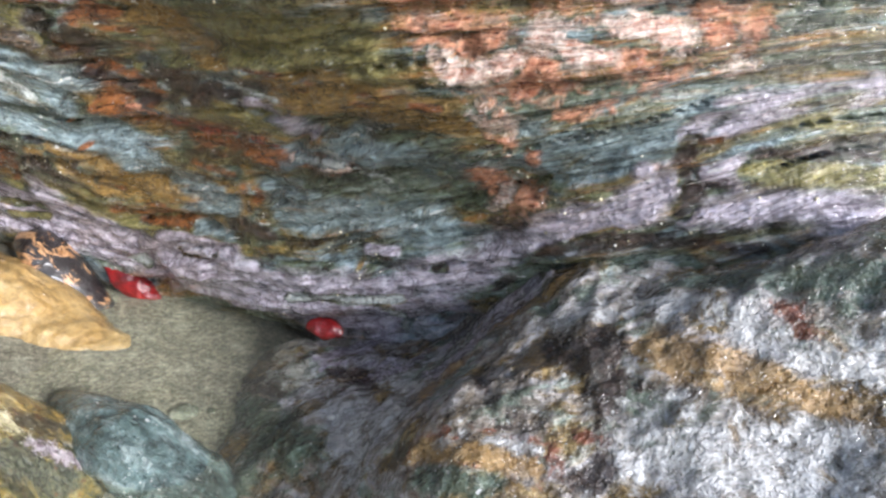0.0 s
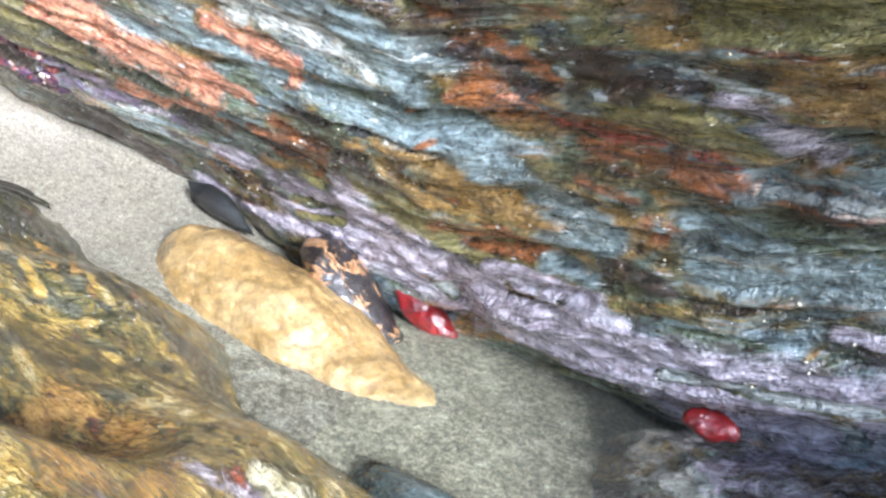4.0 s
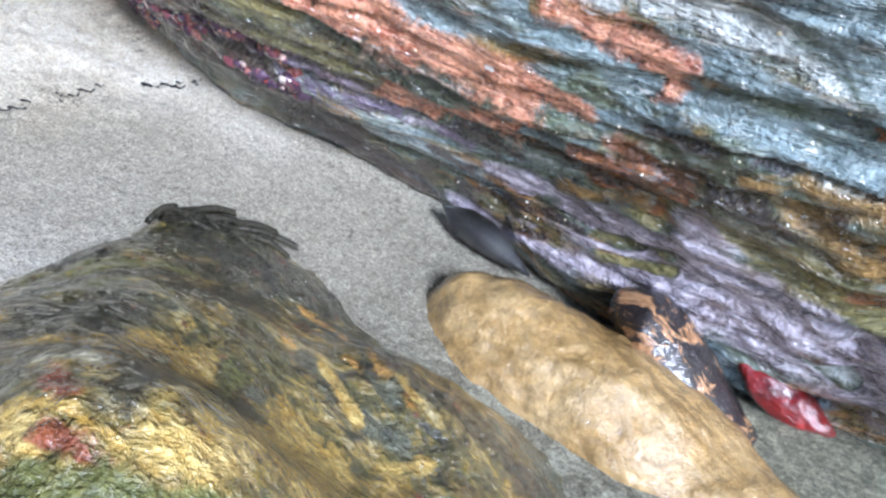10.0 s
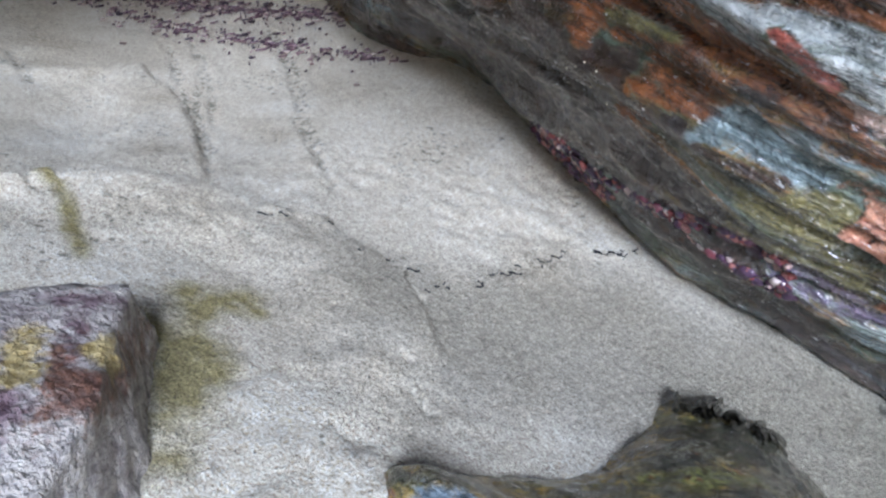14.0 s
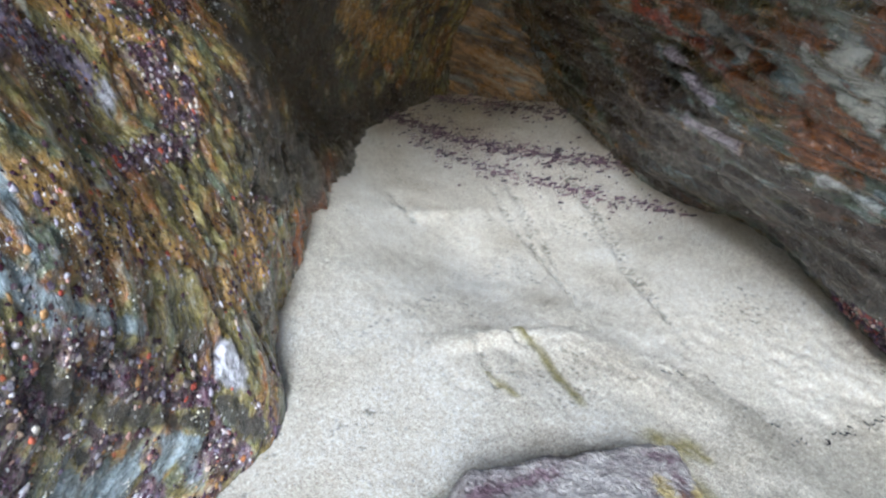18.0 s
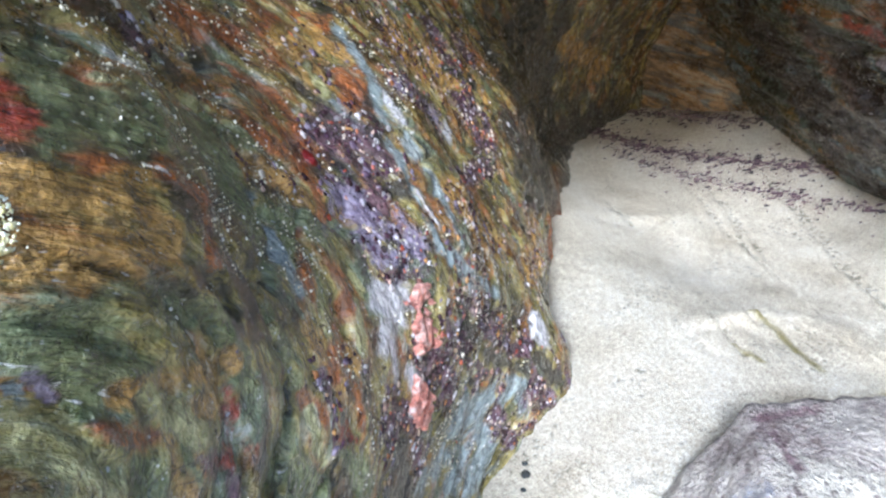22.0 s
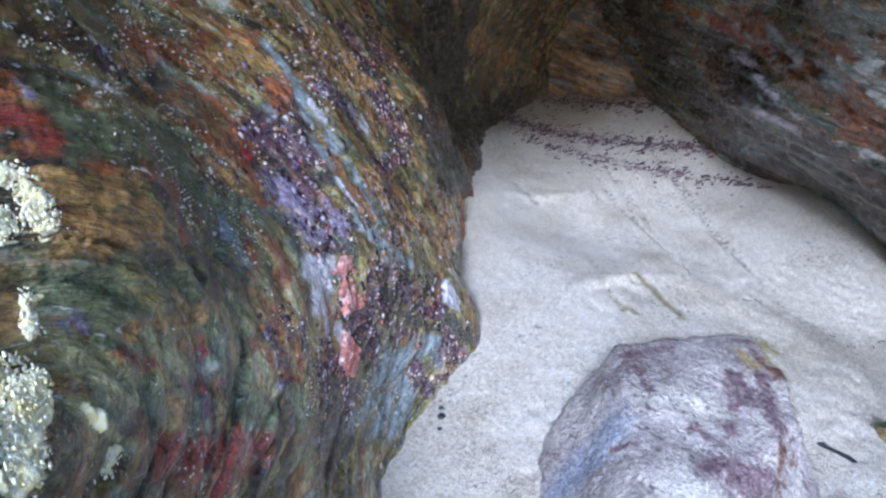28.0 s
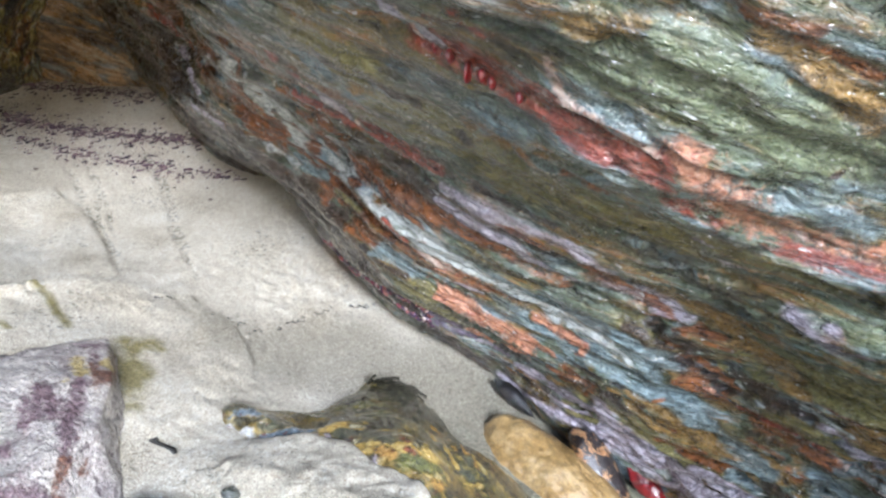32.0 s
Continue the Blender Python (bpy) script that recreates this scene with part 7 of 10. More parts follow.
coat(FACE_MARKS, "ochre", 0.0106, (-1.005, -0.233, 0.673), (-1.010, -0.210, 0.660))
coat(FACE_MARKS, "rust", 0.0095, (-1.027, -0.222, 0.690), (-1.036, -0.193, 0.685))
coat(FACE_MARKS, "pale", 0.0038, (-1.021, -0.179, 0.661), (-1.009, -0.164, 0.634), (-1.006, -0.147, 0.606))
coat(FACE_MARKS, "blue", 0.0049, (-0.992, -0.152, 0.595), (-0.986, -0.132, 0.558), (-0.966, -0.117, 0.511))
coat(FACE_MARKS, "ochre", 0.0102, (-1.011, -0.097, 0.553), (-1.049, -0.058, 0.516))
coat(FACE_MARKS, "violet", 0.0074, (-0.957, -0.215, 0.589), (-0.959, -0.199, 0.578), (-0.946, -0.191, 0.546))
coat(FACE_MARKS, "lilac", 0.0079, (-0.934, -0.220, 0.548), (-0.924, -0.205, 0.517), (-0.935, -0.179, 0.510))
coat(FACE_MARKS, "pale", 0.0070, (-0.913, -0.210, 0.496), (-0.914, -0.198, 0.472), (-0.901, -0.206, 0.461))
coat(FACE_MARKS, "violet", 0.0067, (-0.918, -0.179, 0.433), (-0.899, -0.204, 0.403), (-0.908, -0.190, 0.417))
coat(FACE_MARKS, "violet", 0.0080, (-0.964, -0.112, 0.451), (-0.978, -0.100, 0.408), (-0.990, -0.096, 0.374))
coat(FACE_MARKS, "violet", 0.0076, (-1.042, -0.006, 0.374), (-1.043, 0.018, 0.346), (-1.030, -0.002, 0.322))
coat(FACE_MARKS, "violet", 0.0061, (-1.012, -0.056, 0.355), (-1.014, -0.063, 0.308))
coat(FACE_MARKS, "ochre", 0.0090, (-1.194, 0.096, 0.477), (-1.172, 0.097, 0.429))
coat(FACE_MARKS, "dark", 0.0261, (-1.452, 0.250, 0.699), (-1.622, 0.404, 0.561), (-1.387, 0.255, 0.483))
coat(FACE_MARKS, "ochre", 0.0236, (-1.611, 0.449, 0.734), (-1.764, 0.670, 0.693))
coat(FACE_MARKS, "rust", 0.0043, (-0.892, -0.269, 0.543), (-0.860, -0.276, 0.515))
coat(FACE_MARKS, "ochre", 0.0094, (-0.861, -0.263, 0.489), (-0.870, -0.245, 0.469))
coat(FACE_MARKS, "green", 0.0082, (-0.825, -0.305, 0.512), (-0.827, -0.296, 0.489))
coat(FACE_MARKS, "red", 0.0049, (-0.700, -0.456, 0.667), (-0.715, -0.441, 0.661), (-0.718, -0.435, 0.647))
coat(FACE_MARKS, "green", 0.0087, (-0.751, -0.380, 0.625), (-0.874, -0.318, 0.619), (-0.865, -0.309, 0.586))
coat(FACE_MARKS, "ochre", 0.0045, (-0.721, -0.392, 0.578), (-0.737, -0.373, 0.568))
coat(FACE_MARKS, "green", 0.0076, (-0.723, -0.388, 0.553), (-0.777, -0.338, 0.533), (-0.788, -0.322, 0.495))
coat(FACE_MARKS, "blue", 0.0038, (-0.705, -0.404, 0.540), (-0.717, -0.387, 0.534))
coat(FACE_MARKS, "red", 0.0061, (-0.775, -0.329, 0.431), (-0.777, -0.318, 0.423))
coat(FACE_MARKS, "rust", 0.0057, (-0.805, -0.311, 0.509), (-0.826, -0.278, 0.453))
coat(FACE_MARKS, "red", 0.0039, (-0.779, -0.334, 0.478), (-0.778, -0.325, 0.466))
coat(FACE_MARKS, "green", 0.0092, (-0.713, -0.391, 0.540), (-0.717, -0.380, 0.511), (-0.733, -0.366, 0.483))
coat(FACE_MARKS, "ochre", 0.0042, (-0.689, -0.421, 0.558), (-0.683, -0.424, 0.547))
coat(FACE_MARKS, "ochre", 0.0051, (-0.727, -0.376, 0.524), (-0.750, -0.356, 0.518), (-0.783, -0.330, 0.510))
coat(FACE_MARKS, "ochre", 0.0046, (-0.743, -0.361, 0.497), (-0.743, -0.357, 0.470))
coat(FACE_MARKS, "red", 0.0037, (-0.782, -0.332, 0.490), (-0.777, -0.333, 0.470))
coat(FACE_MARKS, "pale", 0.0029, (-0.707, -0.408, 0.559), (-0.704, -0.402, 0.552))
coat(FACE_MARKS, "rust", 0.0042, (-0.715, -0.384, 0.517), (-0.737, -0.368, 0.501))
coat(FACE_MARKS, "green", 0.0061, (-0.702, -0.414, 0.569), (-0.703, -0.403, 0.552))
coat(FACE_MARKS, "lilac", 0.0025, (-0.707, -0.399, 0.543), (-0.713, -0.395, 0.532))
coat(FACE_MARKS, "ochre", 0.0061, (-0.722, -0.398, 0.602), (-0.738, -0.376, 0.590), (-0.772, -0.351, 0.593))
coat(FACE_MARKS, "green", 0.0043, (-0.691, -0.405, 0.507), (-0.710, -0.385, 0.488))
coat(FACE_MARKS, "blue", 0.0049, (-0.872, -0.299, 0.571), (-0.867, -0.288, 0.543), (-0.859, -0.278, 0.516))
coat(FACE_MARKS, "rust", 0.0054, (-0.774, -0.350, 0.598), (-0.798, -0.332, 0.582), (-0.785, -0.331, 0.557))
coat(FACE_MARKS, "rust", 0.0051, (-0.857, -0.249, 0.453), (-0.846, -0.250, 0.434))
coat(FACE_MARKS, "pale", 0.0069, (-0.911, -0.191, 0.433), (-0.907, -0.191, 0.408))
coat(FACE_MARKS, "ochre", 0.0078, (-1.025, -0.217, 0.682), (-1.018, -0.191, 0.659))
coat(FACE_MARKS, "blue", 0.0054, (-1.037, -0.188, 0.684), (-1.018, -0.171, 0.650), (-0.999, -0.166, 0.608))
coat(FACE_MARKS, "violet", 0.0108, (-1.287, 0.048, 0.697), (-1.293, 0.076, 0.676))
coat(FACE_MARKS, "ochre", 0.0103, (-1.204, -0.026, 0.676), (-1.219, 0.010, 0.644))
coat(FACE_MARKS, "lime", 0.0075, (-0.702, -0.400, 0.524), (-0.719, -0.381, 0.499))
coat(FACE_MARKS, "lime", 0.0055, (-0.735, -0.367, 0.520), (-0.756, -0.348, 0.489))
coat(FACE_MARKS, "lime", 0.0048, (-0.825, -0.302, 0.506), (-0.822, -0.292, 0.479))
coat(FACE_MARKS, "lime", 0.0032, (-0.702, -0.414, 0.569), (-0.702, -0.408, 0.559))
coat(FACE_MARKS, "lime", 0.0046, (-0.819, -0.287, 0.459), (-0.813, -0.285, 0.434))
coat(FACE_MARKS, "lime", 0.0046, (-0.893, -0.233, 0.495), (-0.878, -0.236, 0.468))
coat(FACE_MARKS, "lime", 0.0030, (-0.778, -0.369, 0.634), (-0.814, -0.347, 0.628), (-0.893, -0.314, 0.622))
coat(FACE_MARKS, "lime", 0.0046, (-0.870, -0.263, 0.503), (-0.863, -0.260, 0.487))
coat(FACE_MARKS, "lime", 0.0037, (-0.905, -0.232, 0.512), (-0.902, -0.227, 0.499))
coat(FACE_MARKS, "lime", 0.0037, (-0.803, -0.312, 0.507), (-0.812, -0.304, 0.492))
coat(FACE_MARKS, "lime", 0.0039, (-0.994, -0.227, 0.652), (-0.984, -0.217, 0.630))
coat(FACE_MARKS, "lime", 0.0041, (-0.696, -0.413, 0.552), (-0.701, -0.401, 0.526))
coat(FACE_MARKS, "lime", 0.0044, (-0.691, -0.406, 0.509), (-0.712, -0.386, 0.472))
coat(FACE_MARKS, "dark", 0.0086, (-0.961, -0.113, 0.437), (-0.996, -0.077, 0.397), (-1.034, -0.013, 0.359))
coat(FACE_MARKS, "dark", 0.0111, (-1.046, 0.011, 0.361), (-1.046, 0.033, 0.331))
coat(FACE_MARKS, "violet", 0.0079, (-1.019, -0.062, 0.328), (-1.020, -0.041, 0.294))
coat(FACE_MARKS, "dark", 0.0131, (-0.897, -0.207, 0.380), (-0.906, -0.201, 0.342), (-0.874, -0.229, 0.354))
coat(FACE_MARKS, "blue", 0.0124, (-1.009, -0.074, 0.341), (-0.995, -0.105, 0.301), (-0.974, -0.137, 0.294))
coat(FACE_MARKS, "ochre", 0.0141, (-1.238, 0.133, 0.466), (-1.172, 0.097, 0.429), (-1.104, 0.035, 0.428))
# more of the recess's shade in the colour
coat(FACE_MARKS, "dark", 0.0261, (-1.525, 0.345, 0.733), (-1.656, 0.440, 0.639), (-1.577, 0.395, 0.524))
coat(FACE_MARKS, "dark", 0.0229, (-1.458, 0.255, 0.755), (-1.458, 0.261, 0.669))
coat(FACE_MARKS, "violet", 0.0110, (-1.222, 0.049, 0.611), (-1.205, 0.053, 0.565))
coat(FACE_MARKS, "lilac", 0.0074, (-1.087, -0.106, 0.642), (-1.041, -0.115, 0.619))
coat(FACE_MARKS, "ochre", 0.0070, (-1.159, -0.084, 0.695), (-1.170, -0.053, 0.663))
coat(FACE_MARKS, "dark", 0.0071, (-1.213, -0.002, 0.664), (-1.255, 0.060, 0.641))
coat(FACE_MARKS, "rust", 0.0070, (-0.887, -0.243, 0.499), (-0.846, -0.265, 0.469))
coat(FACE_MARKS, "dark", 0.0058, (-0.961, -0.118, 0.450), (-0.989, -0.103, 0.380))
coat(FACE_MARKS, "pale", 0.0076, (-1.057, 0.012, 0.390), (-1.054, 0.025, 0.371))
coat(FACE_MARKS, "green", 0.0078, (-0.832, -0.263, 0.420), (-0.831, -0.257, 0.391))
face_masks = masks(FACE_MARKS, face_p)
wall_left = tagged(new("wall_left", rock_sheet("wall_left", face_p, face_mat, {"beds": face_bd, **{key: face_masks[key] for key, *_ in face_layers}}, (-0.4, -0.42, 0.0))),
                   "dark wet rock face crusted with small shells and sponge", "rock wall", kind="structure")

sponge_mat = growth_material("cream_sponge", (0.76, 0.6, 0.17), (0.91, 0.84, 0.47), (0.95, 0.93, 0.75), 260, 0.7, 0.0016, 0, 0.0, 0.0, 0.5)
pinkred_mat = growth_material("coral_pink_crust", (0.22, 0.035, 0.025), (0.52, 0.2, 0.15), (0.75, 0.6, 0.56), 60)


def face_crust(name, layer, u0, u1, z0, z1, step, material, thick, bite, scale, lumps, label):
    u, z = np.meshgrid(np.arange(u0, u1, step), np.arange(z0, z1, step))
    p, n, beds = face_surface(u, z)
    mask = masks({layer: [(width * (1.0 if layer == "sponge" else 1.25), pts) for width, pts in FACE_MARKS.get(layer, [])]}, p)[layer]
    if mask.max() > 0.1:
        part(name, crust(name, p, n, mask, grid_quads(*u.shape), material, thick, bite, scale, lumps, beds), wall_left, label)


face_crust("sponge", "sponge", 0.02, 0.5, 0.38, 0.76, 0.001, sponge_mat, 0.004, 0.7, 90, 0.0014, "cream crumbly sponge crust")
face_crust("pink_crust", "pinkred", 0.4, 0.75, 0.35, 0.62, 0.0015, pinkred_mat, 0.006, 0.8, 40, 0.002, "coral pink encrusting growth")


# ---- back of the cave ----
def build_back():
    s, z = np.meshgrid(np.linspace(-0.7, 1.3, 260), np.linspace(0.3, 1.3, 140))
    p = np.stack([-2.05 + 0.917 * s + 0.1 * (z - 0.6), 0.834 + 0.4 * s - 0.25 * (z - 0.6) + 0.02, z], -1)
    p[..., 1] += 0.03 * fbm(s * 6, z * 9, s * 0, 4, 51) + 0.01 * fbm(s * 30, z * 40, s * 0, 3, 52)
    return rock_sheet("wall_back", p, back_mat, {"beds": np.stack([s, z + 0.4 * s, s * 0], -1).reshape(-1, 3)}, (-0.2, 0.4, 0.0))


back_mat = rock_material("ochre_rock", [(0.0, (0.04, 0.0256, 0.016)), (0.35, (0.16, 0.104, 0.048)), (0.6, (0.352, 0.208, 0.088)), (1.0, (0.48, 0.416, 0.288))], along=(14, 30, 30), film=0.2,
                         cool=[(0.0, (0.048, 0.048, 0.0448)), (0.5, (0.16, 0.16, 0.136)), (1.0, (0.384, 0.4, 0.368))])
wall_back = tagged(new("wall_back", build_back()), "ochre and grey rock closing the cave", "rock wall", kind="structure")


# ---- unseen roof, added over the cave's back to keep light out ----
def build_roof():
    x, y = np.meshgrid(np.linspace(-3.0, -0.85, 120), np.linspace(-1.2, 1.9, 150))
    z = 0.9 + 0.02 * (x + 2.4) + 0.05 * fbm(x * 4, y * 4, x * 0, 4, 71) + 0.015 * fbm(x * 22, y * 22, x * 0, 3, 72)
    x = x + 0.22 * fbm(x * 1.5, y * 2.5, x * 0, 4, 73) * smooth(-1.8, -0.9, x)
    p = np.stack([x, y, z], -1)
    return rock_sheet("shade_roof", p, back_mat, {"beds": p.reshape(-1, 3)}, (0.0, 0.0, 0.3))


shade_roof = tagged(new("shade_roof", build_roof()), "unseen rock roof added to shade the cave's back", "rock roof", kind="structure")


# ---- rocks ----
def ball(level):
    bm = bmesh.new()
    bmesh.ops.create_icosphere(bm, subdivisions=level, radius=1.0)
    v = np.array([p.co[:] for p in bm.verts])
    f = np.array([[q.index for q in t.verts] for t in bm.faces])
    bm.free()
    return v, f


BALLS = {n: ball(n) for n in (1, 2, 3, 4, 5, 6)}


def unit(v):
    v = np.asarray(v, float)
    return v / np.linalg.norm(v, axis=-1, keepdims=True)


def block(name, corners, rounding, rough, material, level=5, seed=0, freq=14.0):
    """A worn block: eight corners (bottom four, then top four, in turn), rounded and roughened."""
    v, f = BALLS[level]
    cube = v / np.abs(v).max(1, keepdims=True)
    q = (cube * (1 - rounding) + v * rounding * 1.15 + 1) / 2
    a, b, c = q[:, 0:1], q[:, 1:2], q[:, 2:3]
    k = np.array(corners, float)
    low = (1 - a) * (1 - b) * k[0] + a * (1 - b) * k[1] + a * b * k[2] + (1 - a) * b * k[3]
    top = (1 - a) * (1 - b) * k[4] + a * (1 - b) * k[5] + a * b * k[6] + (1 - a) * b * k[7]
    p = low * (1 - c) + top * c
    out = unit(p - p.mean(0))
    push = rough * fbm(p[:, 0] * freq, p[:, 1] * freq, p[:, 2] * freq, 4, seed) + rough * 0.25 * fbm(p[:, 0] * freq * 7, p[:, 1] * freq * 7, p[:, 2] * freq * 7, 3, seed + 5)
    p = p + out * push[:, None]
    return p, f


def spindle(line, wide, high, up=(0, 0, 1), rough=0.004, freq=18.0, level=5, seed=0, power=1.0):
    """A long stone round a line of points, with half-widths and half-heights along it."""
    v, f = BALLS[level]
    line, up = np.array(line, float), unit(up)
    t = (v[:, 0] + 1) / 2
    at = np.linspace(0, 1, len(line))
    p = np.stack([np.interp(t, at, line[:, i]) for i in range(3)], -1)
    side = unit(np.cross(up, line[-1] - line[0]))
    ring = np.sqrt(np.maximum(1 - v[:, 0] ** 2, 1e-6))
    shape = ring ** (power - 1)
    w = np.interp(t, np.linspace(0, 1, len(wide)), wide)
    h = np.interp(t, np.linspace(0, 1, len(high)), high)
    p = p + (v[:, 1] * w * shape)[:, None] * side + (v[:, 2] * h * shape)[:, None] * up
    out = unit(v[:, 1:2] * side + v[:, 2:3] * up + 1e-6)
    push = rough * fbm(p[:, 0] * freq, p[:, 1] * freq, p[:, 2] * freq, 4, seed) + rough * 0.2 * fbm(p[:, 0] * freq * 8, p[:, 1] * freq * 8, p[:, 2] * freq * 8, 3, seed + 3)
    axis = unit(line[-1] - line[0])
    q = p + out * push[:, None]
    return q, f, np.stack([q @ axis, q @ side, q @ up], -1)


def stone(name, shape, material, label, category="rock", group="", marks=None, layers=None):
    p, f = shape[:2]
    base = p.mean(0)
    base[2] = p[:, 2].min()
    data = {"beds": shape[2] if len(shape) > 2 else p}
    if layers:
        found = masks(marks, p)
        data.update({key: found.get(key, np.zeros(len(p))) for key, *_ in layers})
    ob = new(name, raw_mesh(name, p - base, f, material, data))
    ob.location = base
    return tagged(ob, label, category, group)


# the ridge rock between sand and pool: height over plan
RIDGE_X = (-0.78, -0.7, -0.62, -0.54, -0.46, -0.38, -0.3, -0.18)
RIDGE_Y = (0.1, 0.22, 0.32, 0.4, 0.48, 0.55, 0.64)
RIDGE_Z = [
    (0.1, 0.12, 0.17, 0.19, 0.135, 0.069, 0.0),
    (0.15, 0.18, 0.274, 0.22, 0.19, 0.184, 0.034),
    (0.18, 0.2, 0.268, 0.238, 0.232, 0.204, 0.079),
    (0.2, 0.215, 0.271, 0.256, 0.196, 0.16, 0.13),
    (0.2, 0.215, 0.283, 0.195, 0.178, 0.113, 0.06),
    (0.178, 0.262, 0.195, 0.164, 0.1, 0.072, 0.03),
    (0.094, 0.258, 0.183, 0.143, 0.053, 0.012, -0.02),
    (-0.062, 0.032, 0.009, 0.032, -0.034, -0.088, -0.159),
]
LEDGE_X = (-0.2, -0.14, -0.08, 0.0, 0.08, 0.16, 0.26, 0.42)
LEDGE_Y = (0.0, 0.12, 0.22, 0.3, 0.38, 0.48, 0.57)
LEDGE_Z = [
    (-0.06, -0.02, 0.0, 0.01, 0.015, 0.02, 0.02),
    (-0.02, 0.03, 0.055, 0.065, 0.085, 0.09, 0.085),
    (0.0, 0.05, 0.085, 0.1, 0.124, 0.108, 0.1),
    (0.026, 0.09, 0.133, 0.176, 0.161, 0.13, 0.12),
    (0.09, 0.194, 0.174, 0.216, 0.221, 0.221, 0.2),
    (0.145, 0.199, 0.203, 0.262, 0.242, 0.255, 0.24),
    (0.188, 0.207, 0.26, 0.29, 0.25, 0.255, 0.25),
    (0.05, 0.06, 0.08, 0.1, 0.12, 0.14, 0.14),
]


def mound(xs, ys, zs, cols, rows, seed, amp):
    """A low rock as a sheet of heights whose rim runs down into the ground."""
    x, y = np.meshgrid(np.linspace(xs[0], xs[-1], cols), np.linspace(ys[0], ys[-1], rows))
    z = table(xs, ys, zs, x.ravel(), y.ravel()).reshape(x.shape)
    z = z + amp * fbm(x * 16, y * 16, z * 16, 4, seed) + amp * 0.35 * fbm(x * 90, y * 90, z * 90, 3, seed + 4)
    rim = np.minimum(np.minimum(x - xs[0], xs[-1] - x), np.minimum(y - ys[0], ys[-1] - y))
    z = z - 0.25 * (1 - smooth(0, 0.03, rim))
    return np.stack([x, y, z], -1)


RIDGE_MARKS, LEDGE_MARKS = {}, {}
ridge_p = mound(RIDGE_X, RIDGE_Y, RIDGE_Z, 280, 260, 81, 0.006)
ridge_p[..., 2] -= 0.017 * smooth(0.308, 0.335, ridge_p[..., 1]) * (1 - smooth(0.345, 0.385, ridge_p[..., 1])) * (1 - smooth(-0.61, -0.57, ridge_p[..., 0]))
ridge_p[..., 2] -= 0.07 * smooth(0.0, 0.04, ridge_foot(ridge_p[..., 0]) - ridge_p[..., 1]) * (1 - smooth(-0.43, -0.38, ridge_p[..., 0]))
ledge_p = mound(LEDGE_X, LEDGE_Y, LEDGE_Z, 270, 250, 91, 0.012)
stroke(RIDGE_MARKS, "yellow", 0.0078, (-0.527, 0.301, 0.267), (-0.500, 0.304, 0.278), (-0.480, 0.310, 0.285), (-0.461, 0.314, 0.285))
stroke(RIDGE_MARKS, "yellow", 0.0055, (-0.524, 0.317, 0.274), (-0.507, 0.321, 0.280))
stroke(RIDGE_MARKS, "yellow", 0.0043, (-0.463, 0.307, 0.285), (-0.458, 0.320, 0.283))
stroke(RIDGE_MARKS, "cream", 0.0063, (-0.573, 0.299, 0.260), (-0.554, 0.299, 0.259), (-0.539, 0.297, 0.261))
stroke(RIDGE_MARKS, "cream", 0.0029, (-0.509, 0.327, 0.279), (-0.502, 0.339, 0.278), (-0.478, 0.328, 0.285))
stroke(RIDGE_MARKS, "pale", 0.0023, (-0.557, 0.324, 0.270), (-0.543, 0.325, 0.272))
stroke(RIDGE_MARKS, "lilac", 0.0035, (-0.578, 0.313, 0.268), (-0.583, 0.310, 0.267))
stroke(RIDGE_MARKS, "lilac", 0.0022, (-0.552, 0.317, 0.269), (-0.539, 0.319, 0.271))
stroke(RIDGE_MARKS, "rust", 0.0014, (-0.517, 0.336, 0.276), (-0.515, 0.336, 0.276))
stroke(RIDGE_MARKS, "rust", 0.0023, (-0.485, 0.324, 0.286), (-0.474, 0.314, 0.287))
stroke(RIDGE_MARKS, "rust", 0.0016, (-0.546, 0.345, 0.271), (-0.541, 0.346, 0.271))
stroke(RIDGE_MARKS, "rust", 0.0034, (-0.534, 0.481, 0.194), (-0.527, 0.485, 0.191))
stroke(RIDGE_MARKS, "rust", 0.0024, (-0.589, 0.321, 0.270), (-0.581, 0.319, 0.269))
stroke(RIDGE_MARKS, "yellow", 0.0036, (-0.576, 0.491, 0.207), (-0.562, 0.506, 0.190), (-0.527, 0.485, 0.191))
stroke(RIDGE_MARKS, "pale", 0.0039, (-0.584, 0.485, 0.217), (-0.579, 0.495, 0.208))
stroke(RIDGE_MARKS, "dark", 0.0082, (-0.622, 0.465, 0.236), (-0.620, 0.508, 0.225), (-0.591, 0.532, 0.205), (-0.553, 0.558, 0.163), (-0.490, 0.490, 0.184))
stroke(RIDGE_MARKS, "dark", 0.0057, (-0.472, 0.473, 0.187), (-0.447, 0.458, 0.175))
stroke(RIDGE_MARKS, "dark", 0.0037, (-0.630, 0.335, 0.269), (-0.651, 0.387, 0.237), (-0.635, 0.413, 0.234))
stroke(RIDGE_MARKS, "yellow", 0.0128, (-0.469, 0.366, 0.240), (-0.468, 0.375, 0.226), (-0.469, 0.392, 0.207))
stroke(RIDGE_MARKS, "yellow", 0.0065, (-0.436, 0.343, 0.246), (-0.449, 0.373, 0.216))
stroke(RIDGE_MARKS, "yellow", 0.0046, (-0.504, 0.472, 0.195), (-0.482, 0.462, 0.194))
stroke(RIDGE_MARKS, "dark", 0.0022, (-0.500, 0.429, 0.212), (-0.491, 0.456, 0.196), (-0.448, 0.447, 0.178))
